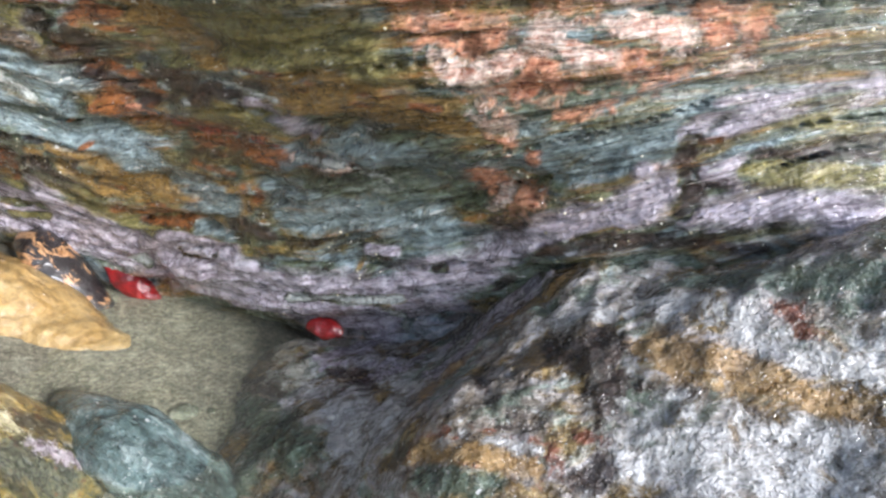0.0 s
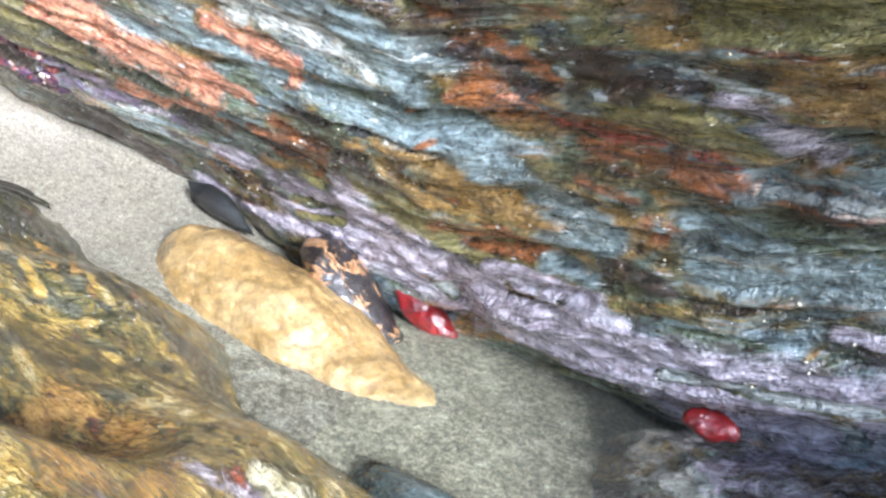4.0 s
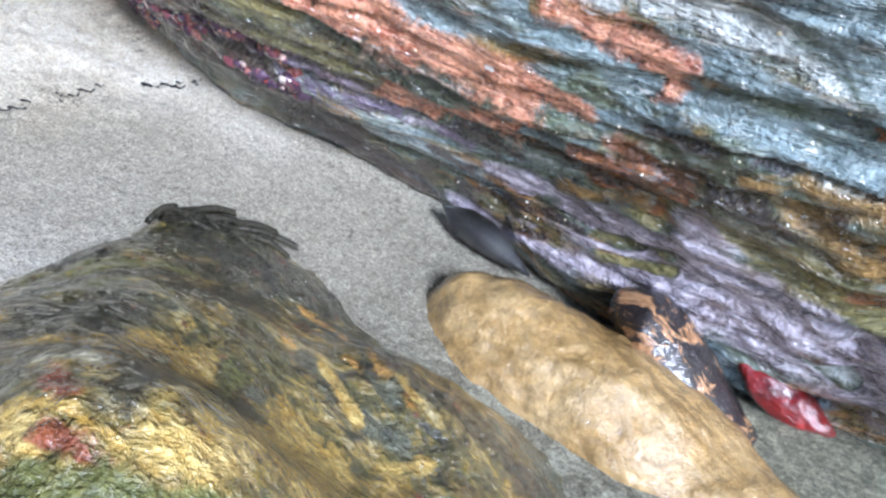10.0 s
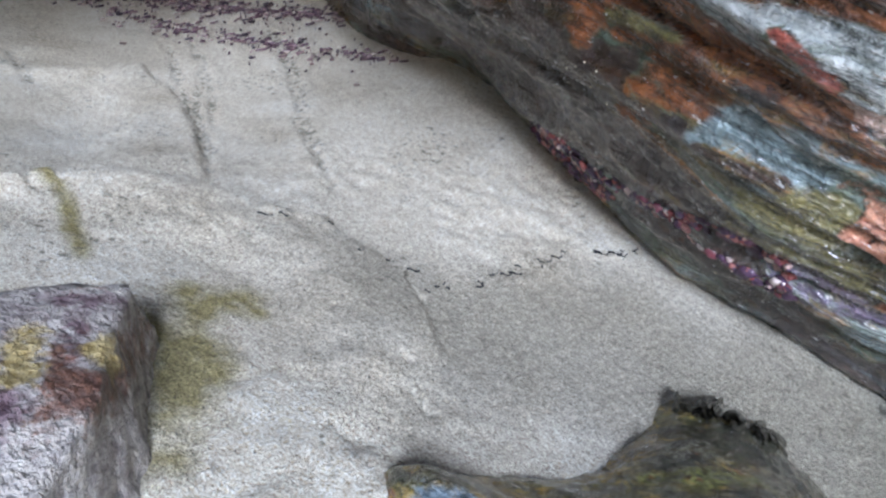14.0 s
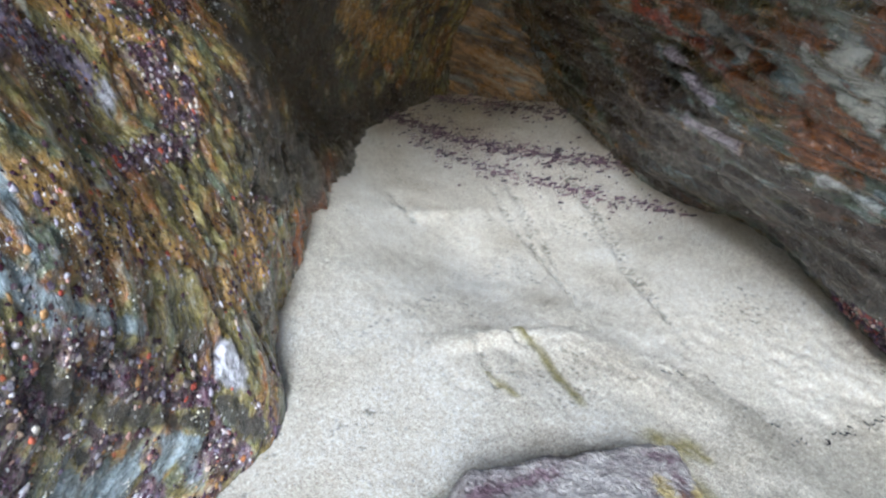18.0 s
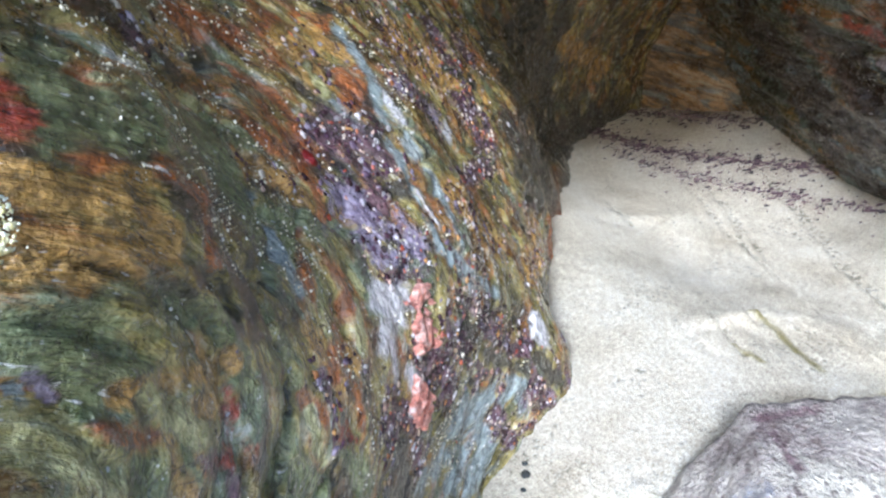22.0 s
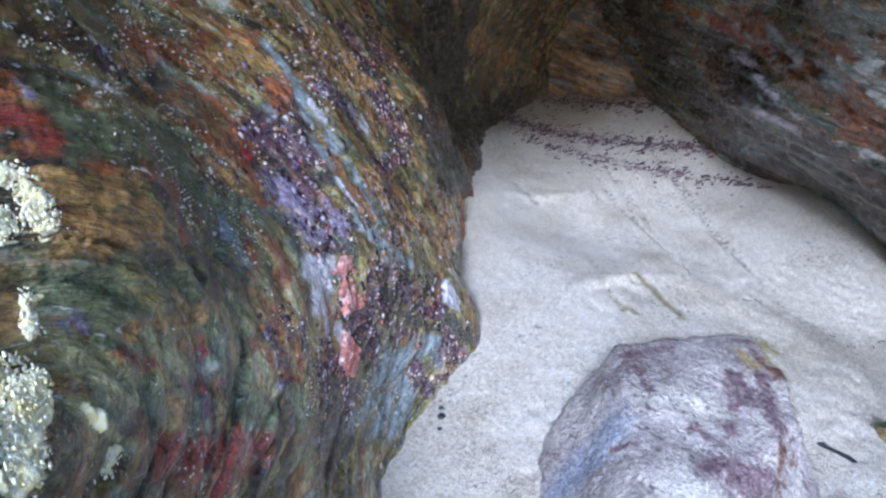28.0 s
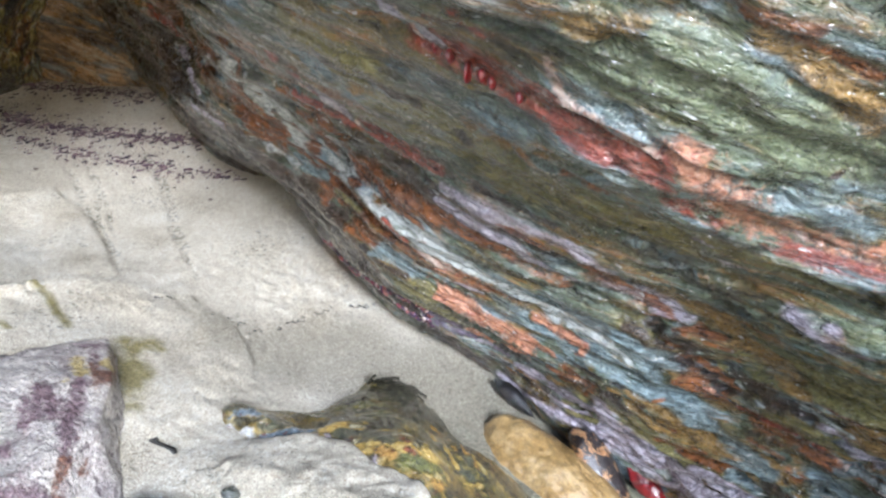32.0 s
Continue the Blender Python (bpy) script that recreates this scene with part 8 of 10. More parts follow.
stroke(RIDGE_MARKS, "yellow", 0.0110, (-0.302, 0.245, 0.256), (-0.309, 0.264, 0.245), (-0.379, 0.353, 0.182))
stroke(RIDGE_MARKS, "yellow", 0.0069, (-0.330, 0.321, 0.196), (-0.305, 0.309, 0.198))
stroke(RIDGE_MARKS, "rust", 0.0030, (-0.370, 0.333, 0.184), (-0.375, 0.346, 0.182))
stroke(RIDGE_MARKS, "rust", 0.0022, (-0.304, 0.337, 0.178), (-0.302, 0.339, 0.176))
stroke(RIDGE_MARKS, "lilac", 0.0045, (-0.368, 0.357, 0.176), (-0.319, 0.325, 0.193), (-0.306, 0.327, 0.186))
stroke(RIDGE_MARKS, "yellow", 0.0148, (-0.277, 0.232, 0.228), (-0.269, 0.242, 0.211), (-0.267, 0.225, 0.209))
stroke(RIDGE_MARKS, "lilac", 0.0070, (-0.303, 0.334, 0.178), (-0.291, 0.353, 0.159), (-0.278, 0.359, 0.144))
stroke(RIDGE_MARKS, "lilac", 0.0088, (-0.270, 0.273, 0.186), (-0.261, 0.289, 0.161), (-0.263, 0.346, 0.133))
stroke(RIDGE_MARKS, "pale", 0.0074, (-0.258, 0.349, 0.127), (-0.239, 0.382, 0.097))
stroke(RIDGE_MARKS, "rust", 0.0024, (-0.273, 0.245, 0.217), (-0.272, 0.247, 0.214))
stroke(RIDGE_MARKS, "pale", 0.0056, (-0.670, 0.286, 0.256), (-0.664, 0.286, 0.255))
stroke(RIDGE_MARKS, "lilac", 0.0035, (-0.649, 0.297, 0.264), (-0.638, 0.308, 0.268))
stroke(RIDGE_MARKS, "dark", 0.0040, (-0.677, 0.306, 0.274), (-0.639, 0.326, 0.273), (-0.659, 0.396, 0.232))
stroke(RIDGE_MARKS, "yellow", 0.0089, (-0.569, 0.328, 0.270), (-0.543, 0.334, 0.272), (-0.517, 0.344, 0.274))
stroke(LEDGE_MARKS, "lilac", 0.0120, (-0.096, 0.451, 0.102), (-0.035, 0.446, 0.120), (0.007, 0.447, 0.144))
stroke(LEDGE_MARKS, "lilac", 0.0090, (0.018, 0.435, 0.160), (0.042, 0.395, 0.192), (0.063, 0.399, 0.212))
stroke(LEDGE_MARKS, "pale", 0.0119, (-0.069, 0.385, 0.124), (-0.049, 0.340, 0.132))
stroke(LEDGE_MARKS, "pale", 0.0079, (0.069, 0.349, 0.216), (0.097, 0.338, 0.229), (0.122, 0.325, 0.242), (0.144, 0.287, 0.242), (0.165, 0.263, 0.238))
stroke(LEDGE_MARKS, "pale", 0.0141, (0.162, 0.255, 0.229), (0.181, 0.254, 0.243))
stroke(LEDGE_MARKS, "pale", 0.0123, (0.082, 0.261, 0.195), (0.113, 0.242, 0.203), (0.143, 0.230, 0.202))
stroke(LEDGE_MARKS, "pale", 0.0077, (0.128, 0.256, 0.217), (0.147, 0.240, 0.211))
stroke(LEDGE_MARKS, "dark", 0.0107, (0.065, 0.324, 0.211), (0.084, 0.302, 0.217), (0.081, 0.286, 0.208))
stroke(LEDGE_MARKS, "dark", 0.0063, (-0.166, 0.492, 0.070), (-0.097, 0.455, 0.102), (-0.056, 0.408, 0.128))
stroke(LEDGE_MARKS, "rust", 0.0036, (0.090, 0.265, 0.201), (0.078, 0.267, 0.196))
stroke(LEDGE_MARKS, "rust", 0.0031, (0.100, 0.280, 0.215), (0.115, 0.269, 0.218))
stroke(LEDGE_MARKS, "dark", 0.0061, (0.067, 0.259, 0.183), (0.071, 0.253, 0.182))
stroke(LEDGE_MARKS, "ochre", 0.0120, (0.101, 0.298, 0.226), (0.129, 0.278, 0.232), (0.152, 0.258, 0.230))
stroke(LEDGE_MARKS, "ochre", 0.0068, (-0.013, 0.295, 0.168), (0.021, 0.272, 0.179))
stroke(LEDGE_MARKS, "ochre", 0.0127, (-0.008, 0.357, 0.164), (0.006, 0.375, 0.169))
stroke(LEDGE_MARKS, "green", 0.0091, (0.152, 0.319, 0.256), (0.175, 0.294, 0.266))
stroke(LEDGE_MARKS, "green", 0.0080, (-0.007, 0.276, 0.165), (0.018, 0.262, 0.174))
stroke(LEDGE_MARKS, "ochre", 0.0149, (-0.143, 0.406, 0.080), (-0.111, 0.364, 0.100))
stroke(LEDGE_MARKS, "rust", 0.0064, (0.160, 0.285, 0.252), (0.162, 0.276, 0.248))
stroke(LEDGE_MARKS, "dark", 0.0041, (0.161, 0.393, 0.238), (0.196, 0.364, 0.253), (0.191, 0.305, 0.277))
stroke(LEDGE_MARKS, "pale", 0.0120, (-0.069, 0.425, 0.118), (-0.062, 0.382, 0.127), (-0.062, 0.355, 0.126))
stroke(LEDGE_MARKS, "green", 0.0190, (-0.157, 0.456, 0.075), (-0.112, 0.403, 0.104), (-0.096, 0.364, 0.113))
stroke(LEDGE_MARKS, "lilac", 0.0151, (-0.104, 0.500, 0.101), (-0.062, 0.519, 0.104))
stroke(LEDGE_MARKS, "rust", 0.0058, (-0.078, 0.471, 0.103), (-0.051, 0.469, 0.113))
stroke(LEDGE_MARKS, "dark", 0.0087, (0.033, 0.489, 0.159), (0.055, 0.457, 0.195), (0.089, 0.443, 0.224))
stroke(LEDGE_MARKS, "ochre", 0.0138, (0.028, 0.412, 0.175), (0.049, 0.394, 0.200), (0.072, 0.394, 0.222))
stroke(LEDGE_MARKS, "lilac", 0.0096, (0.014, 0.440, 0.152), (0.037, 0.428, 0.182), (0.059, 0.414, 0.207))
stroke(LEDGE_MARKS, "dark", 0.0079, (0.061, 0.332, 0.206), (0.082, 0.322, 0.219), (0.093, 0.297, 0.220))
stroke(LEDGE_MARKS, "dark", 0.0056, (0.066, 0.275, 0.194), (0.096, 0.259, 0.202))
stroke(LEDGE_MARKS, "dark", 0.0056, (0.062, 0.259, 0.180), (0.076, 0.254, 0.187))
stroke(LEDGE_MARKS, "ochre", 0.0143, (0.101, 0.298, 0.226), (0.133, 0.273, 0.229), (0.162, 0.255, 0.229))
stroke(LEDGE_MARKS, "dark", 0.0045, (0.094, 0.284, 0.213), (0.117, 0.267, 0.218))
stroke(LEDGE_MARKS, "green", 0.0138, (0.136, 0.335, 0.246), (0.167, 0.306, 0.265), (0.189, 0.284, 0.269))
stroke(LEDGE_MARKS, "dark", 0.0081, (-0.141, 0.471, 0.089), (-0.113, 0.449, 0.098), (-0.057, 0.445, 0.112))
stroke(LEDGE_MARKS, "rust", 0.0087, (-0.013, 0.295, 0.168), (0.021, 0.277, 0.182), (0.047, 0.268, 0.182))
coat(LEDGE_MARKS, "lilac", 0.0127, (-0.023, 0.371, 0.151), (0.006, 0.400, 0.158), (0.036, 0.416, 0.183), (0.064, 0.406, 0.213))
coat(LEDGE_MARKS, "pale", 0.0072, (0.071, 0.345, 0.217), (0.108, 0.327, 0.235), (0.129, 0.314, 0.246), (0.148, 0.286, 0.245), (0.165, 0.263, 0.238), (0.183, 0.249, 0.239))
# cavity in the ledge, its darkness painted rather than hollowed out
coat(LEDGE_MARKS, "dark", 0.0113, (0.068, 0.326, 0.213), (0.078, 0.301, 0.214), (0.081, 0.283, 0.204))
coat(LEDGE_MARKS, "dark", 0.0023, (0.094, 0.284, 0.213), (0.117, 0.268, 0.219))
coat(LEDGE_MARKS, "ochre", 0.0085, (0.102, 0.300, 0.228), (0.124, 0.278, 0.232), (0.147, 0.260, 0.229), (0.167, 0.249, 0.227))
coat(LEDGE_MARKS, "pale", 0.0032, (0.091, 0.299, 0.219), (0.097, 0.289, 0.219))
coat(LEDGE_MARKS, "rust", 0.0028, (0.064, 0.275, 0.193), (0.094, 0.259, 0.200))
coat(LEDGE_MARKS, "pale", 0.0158, (0.095, 0.265, 0.204), (0.124, 0.242, 0.207), (0.160, 0.220, 0.208))
coat(LEDGE_MARKS, "pale", 0.0091, (0.148, 0.246, 0.215), (0.171, 0.227, 0.218))
coat(LEDGE_MARKS, "dark", 0.0056, (0.067, 0.257, 0.181), (0.072, 0.261, 0.188))
coat(LEDGE_MARKS, "green", 0.0060, (0.152, 0.314, 0.259), (0.181, 0.292, 0.268), (0.191, 0.283, 0.270))
coat(LEDGE_MARKS, "rust", 0.0038, (0.157, 0.292, 0.254), (0.162, 0.276, 0.248))
coat(LEDGE_MARKS, "lilac", 0.0100, (-0.102, 0.486, 0.101), (-0.045, 0.464, 0.119))
coat(LEDGE_MARKS, "dark", 0.0056, (-0.152, 0.475, 0.082), (-0.128, 0.456, 0.091))
coat(LEDGE_MARKS, "dark", 0.0034, (-0.076, 0.431, 0.115), (-0.052, 0.444, 0.114))
coat(LEDGE_MARKS, "dark", 0.0029, (-0.099, 0.423, 0.107), (-0.085, 0.415, 0.115))
coat(LEDGE_MARKS, "green", 0.0140, (-0.122, 0.409, 0.097), (-0.129, 0.373, 0.093), (-0.133, 0.358, 0.086))
coat(LEDGE_MARKS, "pale", 0.0087, (-0.069, 0.385, 0.124), (-0.049, 0.345, 0.132), (-0.050, 0.323, 0.126))
coat(LEDGE_MARKS, "ochre", 0.0047, (-0.013, 0.295, 0.168), (0.018, 0.277, 0.182), (0.044, 0.267, 0.180))
coat(LEDGE_MARKS, "green", 0.0058, (-0.012, 0.281, 0.162), (0.023, 0.262, 0.174))
coat(LEDGE_MARKS, "pale", 0.0020, (0.010, 0.289, 0.183), (0.047, 0.272, 0.186))
coat(RIDGE_MARKS, "orange", 0.0126, (-0.304, 0.262, 0.243), (-0.366, 0.354, 0.176), (-0.303, 0.286, 0.217))
coat(RIDGE_MARKS, "rust", 0.0025, (-0.376, 0.347, 0.182), (-0.313, 0.278, 0.233))
coat(RIDGE_MARKS, "rust", 0.0017, (-0.297, 0.257, 0.241), (-0.297, 0.259, 0.240))
coat(RIDGE_MARKS, "rust", 0.0032, (-0.305, 0.339, 0.179), (-0.305, 0.341, 0.178))
coat(RIDGE_MARKS, "rust", 0.0019, (-0.351, 0.360, 0.176), (-0.349, 0.361, 0.176))
coat(RIDGE_MARKS, "lilac", 0.0049, (-0.292, 0.263, 0.231), (-0.291, 0.271, 0.221))
coat(RIDGE_MARKS, "cream", 0.0077, (-0.300, 0.351, 0.169), (-0.279, 0.364, 0.143), (-0.267, 0.363, 0.132))
coat(RIDGE_MARKS, "green", 0.0041, (-0.284, 0.237, 0.238), (-0.280, 0.247, 0.229))
coat(RIDGE_MARKS, "yellow", 0.0045, (-0.282, 0.254, 0.226), (-0.285, 0.283, 0.200))
coat(RIDGE_MARKS, "dark", 0.0116, (-0.560, 0.529, 0.182), (-0.445, 0.475, 0.169), (-0.410, 0.480, 0.131), (-0.383, 0.449, 0.127))
coat(RIDGE_MARKS, "orange", 0.0039, (-0.497, 0.461, 0.197), (-0.467, 0.454, 0.188))
coat(RIDGE_MARKS, "dark", 0.0067, (-0.415, 0.362, 0.203), (-0.416, 0.419, 0.165), (-0.376, 0.427, 0.142))
coat(RIDGE_MARKS, "yellow", 0.0036, (-0.527, 0.489, 0.188), (-0.475, 0.465, 0.191), (-0.465, 0.460, 0.187))
coat(RIDGE_MARKS, "yellow", 0.0051, (-0.459, 0.416, 0.186), (-0.449, 0.430, 0.180))
coat(RIDGE_MARKS, "rust", 0.0022, (-0.420, 0.385, 0.186), (-0.420, 0.386, 0.185))
coat(RIDGE_MARKS, "yellow", 0.0030, (-0.426, 0.415, 0.171), (-0.404, 0.414, 0.162))
coat(RIDGE_MARKS, "yellow", 0.0048, (-0.392, 0.364, 0.186), (-0.392, 0.364, 0.186))
coat(RIDGE_MARKS, "grey", 0.0050, (-0.388, 0.372, 0.180), (-0.386, 0.379, 0.177))
coat(RIDGE_MARKS, "dark", 0.0087, (-0.590, 0.521, 0.207), (-0.580, 0.550, 0.186))
coat(RIDGE_MARKS, "grey", 0.0108, (-0.447, 0.469, 0.172), (-0.421, 0.505, 0.127), (-0.404, 0.495, 0.115))
coat(RIDGE_MARKS, "dark", 0.0024, (-0.474, 0.419, 0.196), (-0.464, 0.431, 0.186))
coat(RIDGE_MARKS, "yellow", 0.0089, (-0.523, 0.308, 0.272), (-0.488, 0.306, 0.282), (-0.459, 0.309, 0.283), (-0.450, 0.305, 0.277))
coat(RIDGE_MARKS, "grey", 0.0045, (-0.441, 0.319, 0.270), (-0.474, 0.393, 0.210))
coat(RIDGE_MARKS, "cream", 0.0039, (-0.529, 0.315, 0.272), (-0.501, 0.325, 0.281), (-0.477, 0.329, 0.285))
coat(RIDGE_MARKS, "lilac", 0.0043, (-0.494, 0.296, 0.277), (-0.493, 0.292, 0.274))
coat(RIDGE_MARKS, "lilac", 0.0031, (-0.474, 0.297, 0.280), (-0.462, 0.300, 0.280))
coat(RIDGE_MARKS, "lilac", 0.0021, (-0.459, 0.313, 0.284), (-0.457, 0.319, 0.282))
coat(RIDGE_MARKS, "rust", 0.0022, (-0.484, 0.324, 0.286), (-0.472, 0.315, 0.287), (-0.482, 0.318, 0.286))
coat(RIDGE_MARKS, "rust", 0.0012, (-0.476, 0.301, 0.281), (-0.475, 0.301, 0.282))
coat(RIDGE_MARKS, "rust", 0.0013, (-0.552, 0.346, 0.271), (-0.545, 0.347, 0.271))
coat(RIDGE_MARKS, "rust", 0.0013, (-0.518, 0.337, 0.276), (-0.518, 0.337, 0.276))
coat(RIDGE_MARKS, "rust", 0.0017, (-0.528, 0.364, 0.267), (-0.528, 0.365, 0.267))
coat(RIDGE_MARKS, "rust", 0.0018, (-0.521, 0.382, 0.256), (-0.521, 0.384, 0.255))
coat(RIDGE_MARKS, "rust", 0.0033, (-0.545, 0.498, 0.185), (-0.545, 0.500, 0.183))
coat(RIDGE_MARKS, "rust", 0.0012, (-0.545, 0.319, 0.271), (-0.530, 0.320, 0.274))
coat(RIDGE_MARKS, "pale", 0.0033, (-0.587, 0.483, 0.220), (-0.576, 0.491, 0.207), (-0.568, 0.503, 0.195))
coat(RIDGE_MARKS, "yellow", 0.0021, (-0.549, 0.485, 0.195), (-0.522, 0.483, 0.190), (-0.485, 0.458, 0.194), (-0.469, 0.452, 0.189))
coat(RIDGE_MARKS, "dark", 0.0009, (-0.527, 0.424, 0.238), (-0.499, 0.427, 0.212), (-0.475, 0.418, 0.197), (-0.455, 0.407, 0.189))
coat(RIDGE_MARKS, "dark", 0.0063, (-0.630, 0.456, 0.235), (-0.617, 0.478, 0.232), (-0.597, 0.516, 0.214), (-0.469, 0.470, 0.185), (-0.440, 0.466, 0.167))
coat(RIDGE_MARKS, "grey", 0.0054, (-0.634, 0.415, 0.234), (-0.542, 0.393, 0.259))
coat(RIDGE_MARKS, "grey", 0.0050, (-0.502, 0.390, 0.236), (-0.493, 0.395, 0.227))
coat(RIDGE_MARKS, "pale", 0.0065, (-0.671, 0.287, 0.267), (-0.658, 0.284, 0.262))
coat(RIDGE_MARKS, "blue", 0.0043, (-0.666, 0.295, 0.278), (-0.642, 0.317, 0.277))
coat(RIDGE_MARKS, "dark", 0.0037, (-0.695, 0.306, 0.272), (-0.648, 0.330, 0.276), (-0.639, 0.358, 0.257))
coat(RIDGE_MARKS, "rust", 0.0018, (-0.638, 0.306, 0.272), (-0.637, 0.307, 0.272))
coat(RIDGE_MARKS, "blue", 0.0024, (-0.629, 0.307, 0.268), (-0.621, 0.310, 0.267))
coat(RIDGE_MARKS, "yellow", 0.0043, (-0.613, 0.319, 0.271), (-0.582, 0.326, 0.270), (-0.556, 0.338, 0.271))
coat(RIDGE_MARKS, "rust", 0.0024, (-0.576, 0.322, 0.269), (-0.574, 0.323, 0.269))
coat(RIDGE_MARKS, "grey", 0.0150, (-0.258, 0.339, 0.129), (-0.240, 0.353, 0.100))
coat(RIDGE_MARKS, "dark", 0.0062, (-0.269, 0.373, 0.131), (-0.250, 0.404, 0.099))
coat(RIDGE_MARKS, "lilac", 0.0069, (-0.255, 0.362, 0.119), (-0.230, 0.380, 0.087))
coat(RIDGE_MARKS, "grey", 0.0088, (-0.227, 0.373, 0.083), (-0.220, 0.370, 0.074))
coat(RIDGE_MARKS, "yellow", 0.0102, (-0.575, 0.328, 0.270), (-0.527, 0.339, 0.274), (-0.504, 0.387, 0.240))
coat(RIDGE_MARKS, "yellow", 0.0094, (-0.512, 0.306, 0.275), (-0.465, 0.310, 0.286), (-0.476, 0.396, 0.210))
coat(RIDGE_MARKS, "cream", 0.0035, (-0.551, 0.339, 0.271), (-0.529, 0.345, 0.272))
coat(RIDGE_MARKS, "cream", 0.0029, (-0.493, 0.329, 0.283), (-0.506, 0.372, 0.253))
coat(RIDGE_MARKS, "rust", 0.0026, (-0.487, 0.324, 0.285), (-0.475, 0.317, 0.287), (-0.482, 0.320, 0.286))
coat(RIDGE_MARKS, "rust", 0.0015, (-0.535, 0.342, 0.272), (-0.529, 0.341, 0.273))
coat(RIDGE_MARKS, "rust", 0.0014, (-0.543, 0.322, 0.271), (-0.542, 0.323, 0.272))
coat(RIDGE_MARKS, "lilac", 0.0029, (-0.567, 0.316, 0.268), (-0.551, 0.317, 0.269))
coat(RIDGE_MARKS, "grey", 0.0062, (-0.506, 0.440, 0.212), (-0.481, 0.430, 0.199), (-0.462, 0.432, 0.185))
coat(RIDGE_MARKS, "dark", 0.0063, (-0.648, 0.522, 0.222), (-0.601, 0.535, 0.211), (-0.453, 0.480, 0.173))
coat(RIDGE_MARKS, "grey", 0.0071, (-0.600, 0.491, 0.224), (-0.579, 0.513, 0.201), (-0.542, 0.506, 0.181), (-0.475, 0.451, 0.191))
coat(RIDGE_MARKS, "yellow", 0.0036, (-0.542, 0.482, 0.195), (-0.497, 0.441, 0.204), (-0.477, 0.428, 0.196))
coat(RIDGE_MARKS, "yellow", 0.0056, (-0.477, 0.377, 0.230), (-0.457, 0.372, 0.223))
coat(RIDGE_MARKS, "orange", 0.0032, (-0.555, 0.467, 0.212), (-0.513, 0.441, 0.215))
coat(RIDGE_MARKS, "pale", 0.0028, (-0.591, 0.494, 0.218), (-0.577, 0.495, 0.207))
coat(RIDGE_MARKS, "orange", 0.0094, (-0.385, 0.325, 0.195), (-0.393, 0.352, 0.191), (-0.374, 0.348, 0.181))
coat(RIDGE_MARKS, "yellow", 0.0045, (-0.307, 0.280, 0.227), (-0.338, 0.336, 0.185))
coat(RIDGE_MARKS, "rust", 0.0022, (-0.379, 0.349, 0.183), (-0.375, 0.346, 0.182))
coat(RIDGE_MARKS, "rust", 0.0017, (-0.395, 0.345, 0.196), (-0.395, 0.346, 0.195))
coat(RIDGE_MARKS, "dark", 0.0082, (-0.571, 0.524, 0.193), (-0.439, 0.474, 0.164), (-0.412, 0.466, 0.140))
coat(RIDGE_MARKS, "dark", 0.0060, (-0.682, 0.295, 0.267), (-0.626, 0.325, 0.271), (-0.599, 0.411, 0.244))
coat(RIDGE_MARKS, "blue", 0.0051, (-0.635, 0.294, 0.260), (-0.594, 0.319, 0.270))
coat(RIDGE_MARKS, "dark", 0.0063, (-0.586, 0.429, 0.242), (-0.580, 0.538, 0.193), (-0.462, 0.322, 0.285))
coat(RIDGE_MARKS, "grey", 0.0055, (-0.526, 0.326, 0.275), (-0.487, 0.317, 0.285))
coat(RIDGE_MARKS, "orange", 0.0053, (-0.492, 0.302, 0.280), (-0.457, 0.298, 0.278))
coat(RIDGE_MARKS, "rust", 0.0029, (-0.467, 0.308, 0.286), (-0.451, 0.309, 0.279))
coat(RIDGE_MARKS, "orange", 0.0048, (-0.432, 0.303, 0.262), (-0.416, 0.324, 0.234))
coat(RIDGE_MARKS, "dark", 0.0059, (-0.423, 0.310, 0.250), (-0.410, 0.445, 0.150))
coat(RIDGE_MARKS, "dark", 0.0032, (-0.700, 0.305, 0.268), (-0.681, 0.310, 0.278), (-0.656, 0.317, 0.278))
coat(RIDGE_MARKS, "dark", 0.0060, (-0.649, 0.491, 0.221), (-0.617, 0.495, 0.228), (-0.583, 0.518, 0.203))
coat(RIDGE_MARKS, "dark", 0.0050, (-0.613, 0.428, 0.240), (-0.592, 0.433, 0.241))
coat(RIDGE_MARKS, "dark", 0.0037, (-0.697, 0.307, 0.270), (-0.658, 0.317, 0.279), (-0.640, 0.346, 0.265))
coat(RIDGE_MARKS, "blue", 0.0037, (-0.671, 0.300, 0.273), (-0.643, 0.317, 0.274))
coat(RIDGE_MARKS, "pale", 0.0062, (-0.675, 0.288, 0.262), (-0.675, 0.288, 0.262))
coat(RIDGE_MARKS, "grey", 0.0047, (-0.625, 0.325, 0.271), (-0.604, 0.353, 0.262), (-0.600, 0.394, 0.245))
coat(RIDGE_MARKS, "orange", 0.0025, (-0.602, 0.325, 0.270), (-0.582, 0.331, 0.270))
coat(RIDGE_MARKS, "dark", 0.0068, (-0.686, 0.309, 0.276), (-0.660, 0.320, 0.280), (-0.648, 0.335, 0.273))
coat(RIDGE_MARKS, "blue", 0.0042, (-0.683, 0.297, 0.268), (-0.652, 0.313, 0.276), (-0.634, 0.333, 0.271))
coat(RIDGE_MARKS, "grey", 0.0058, (-0.665, 0.296, 0.270), (-0.640, 0.313, 0.272), (-0.628, 0.340, 0.267))
coat(RIDGE_MARKS, "grey", 0.0068, (-0.627, 0.346, 0.264), (-0.603, 0.363, 0.259), (-0.586, 0.376, 0.259))
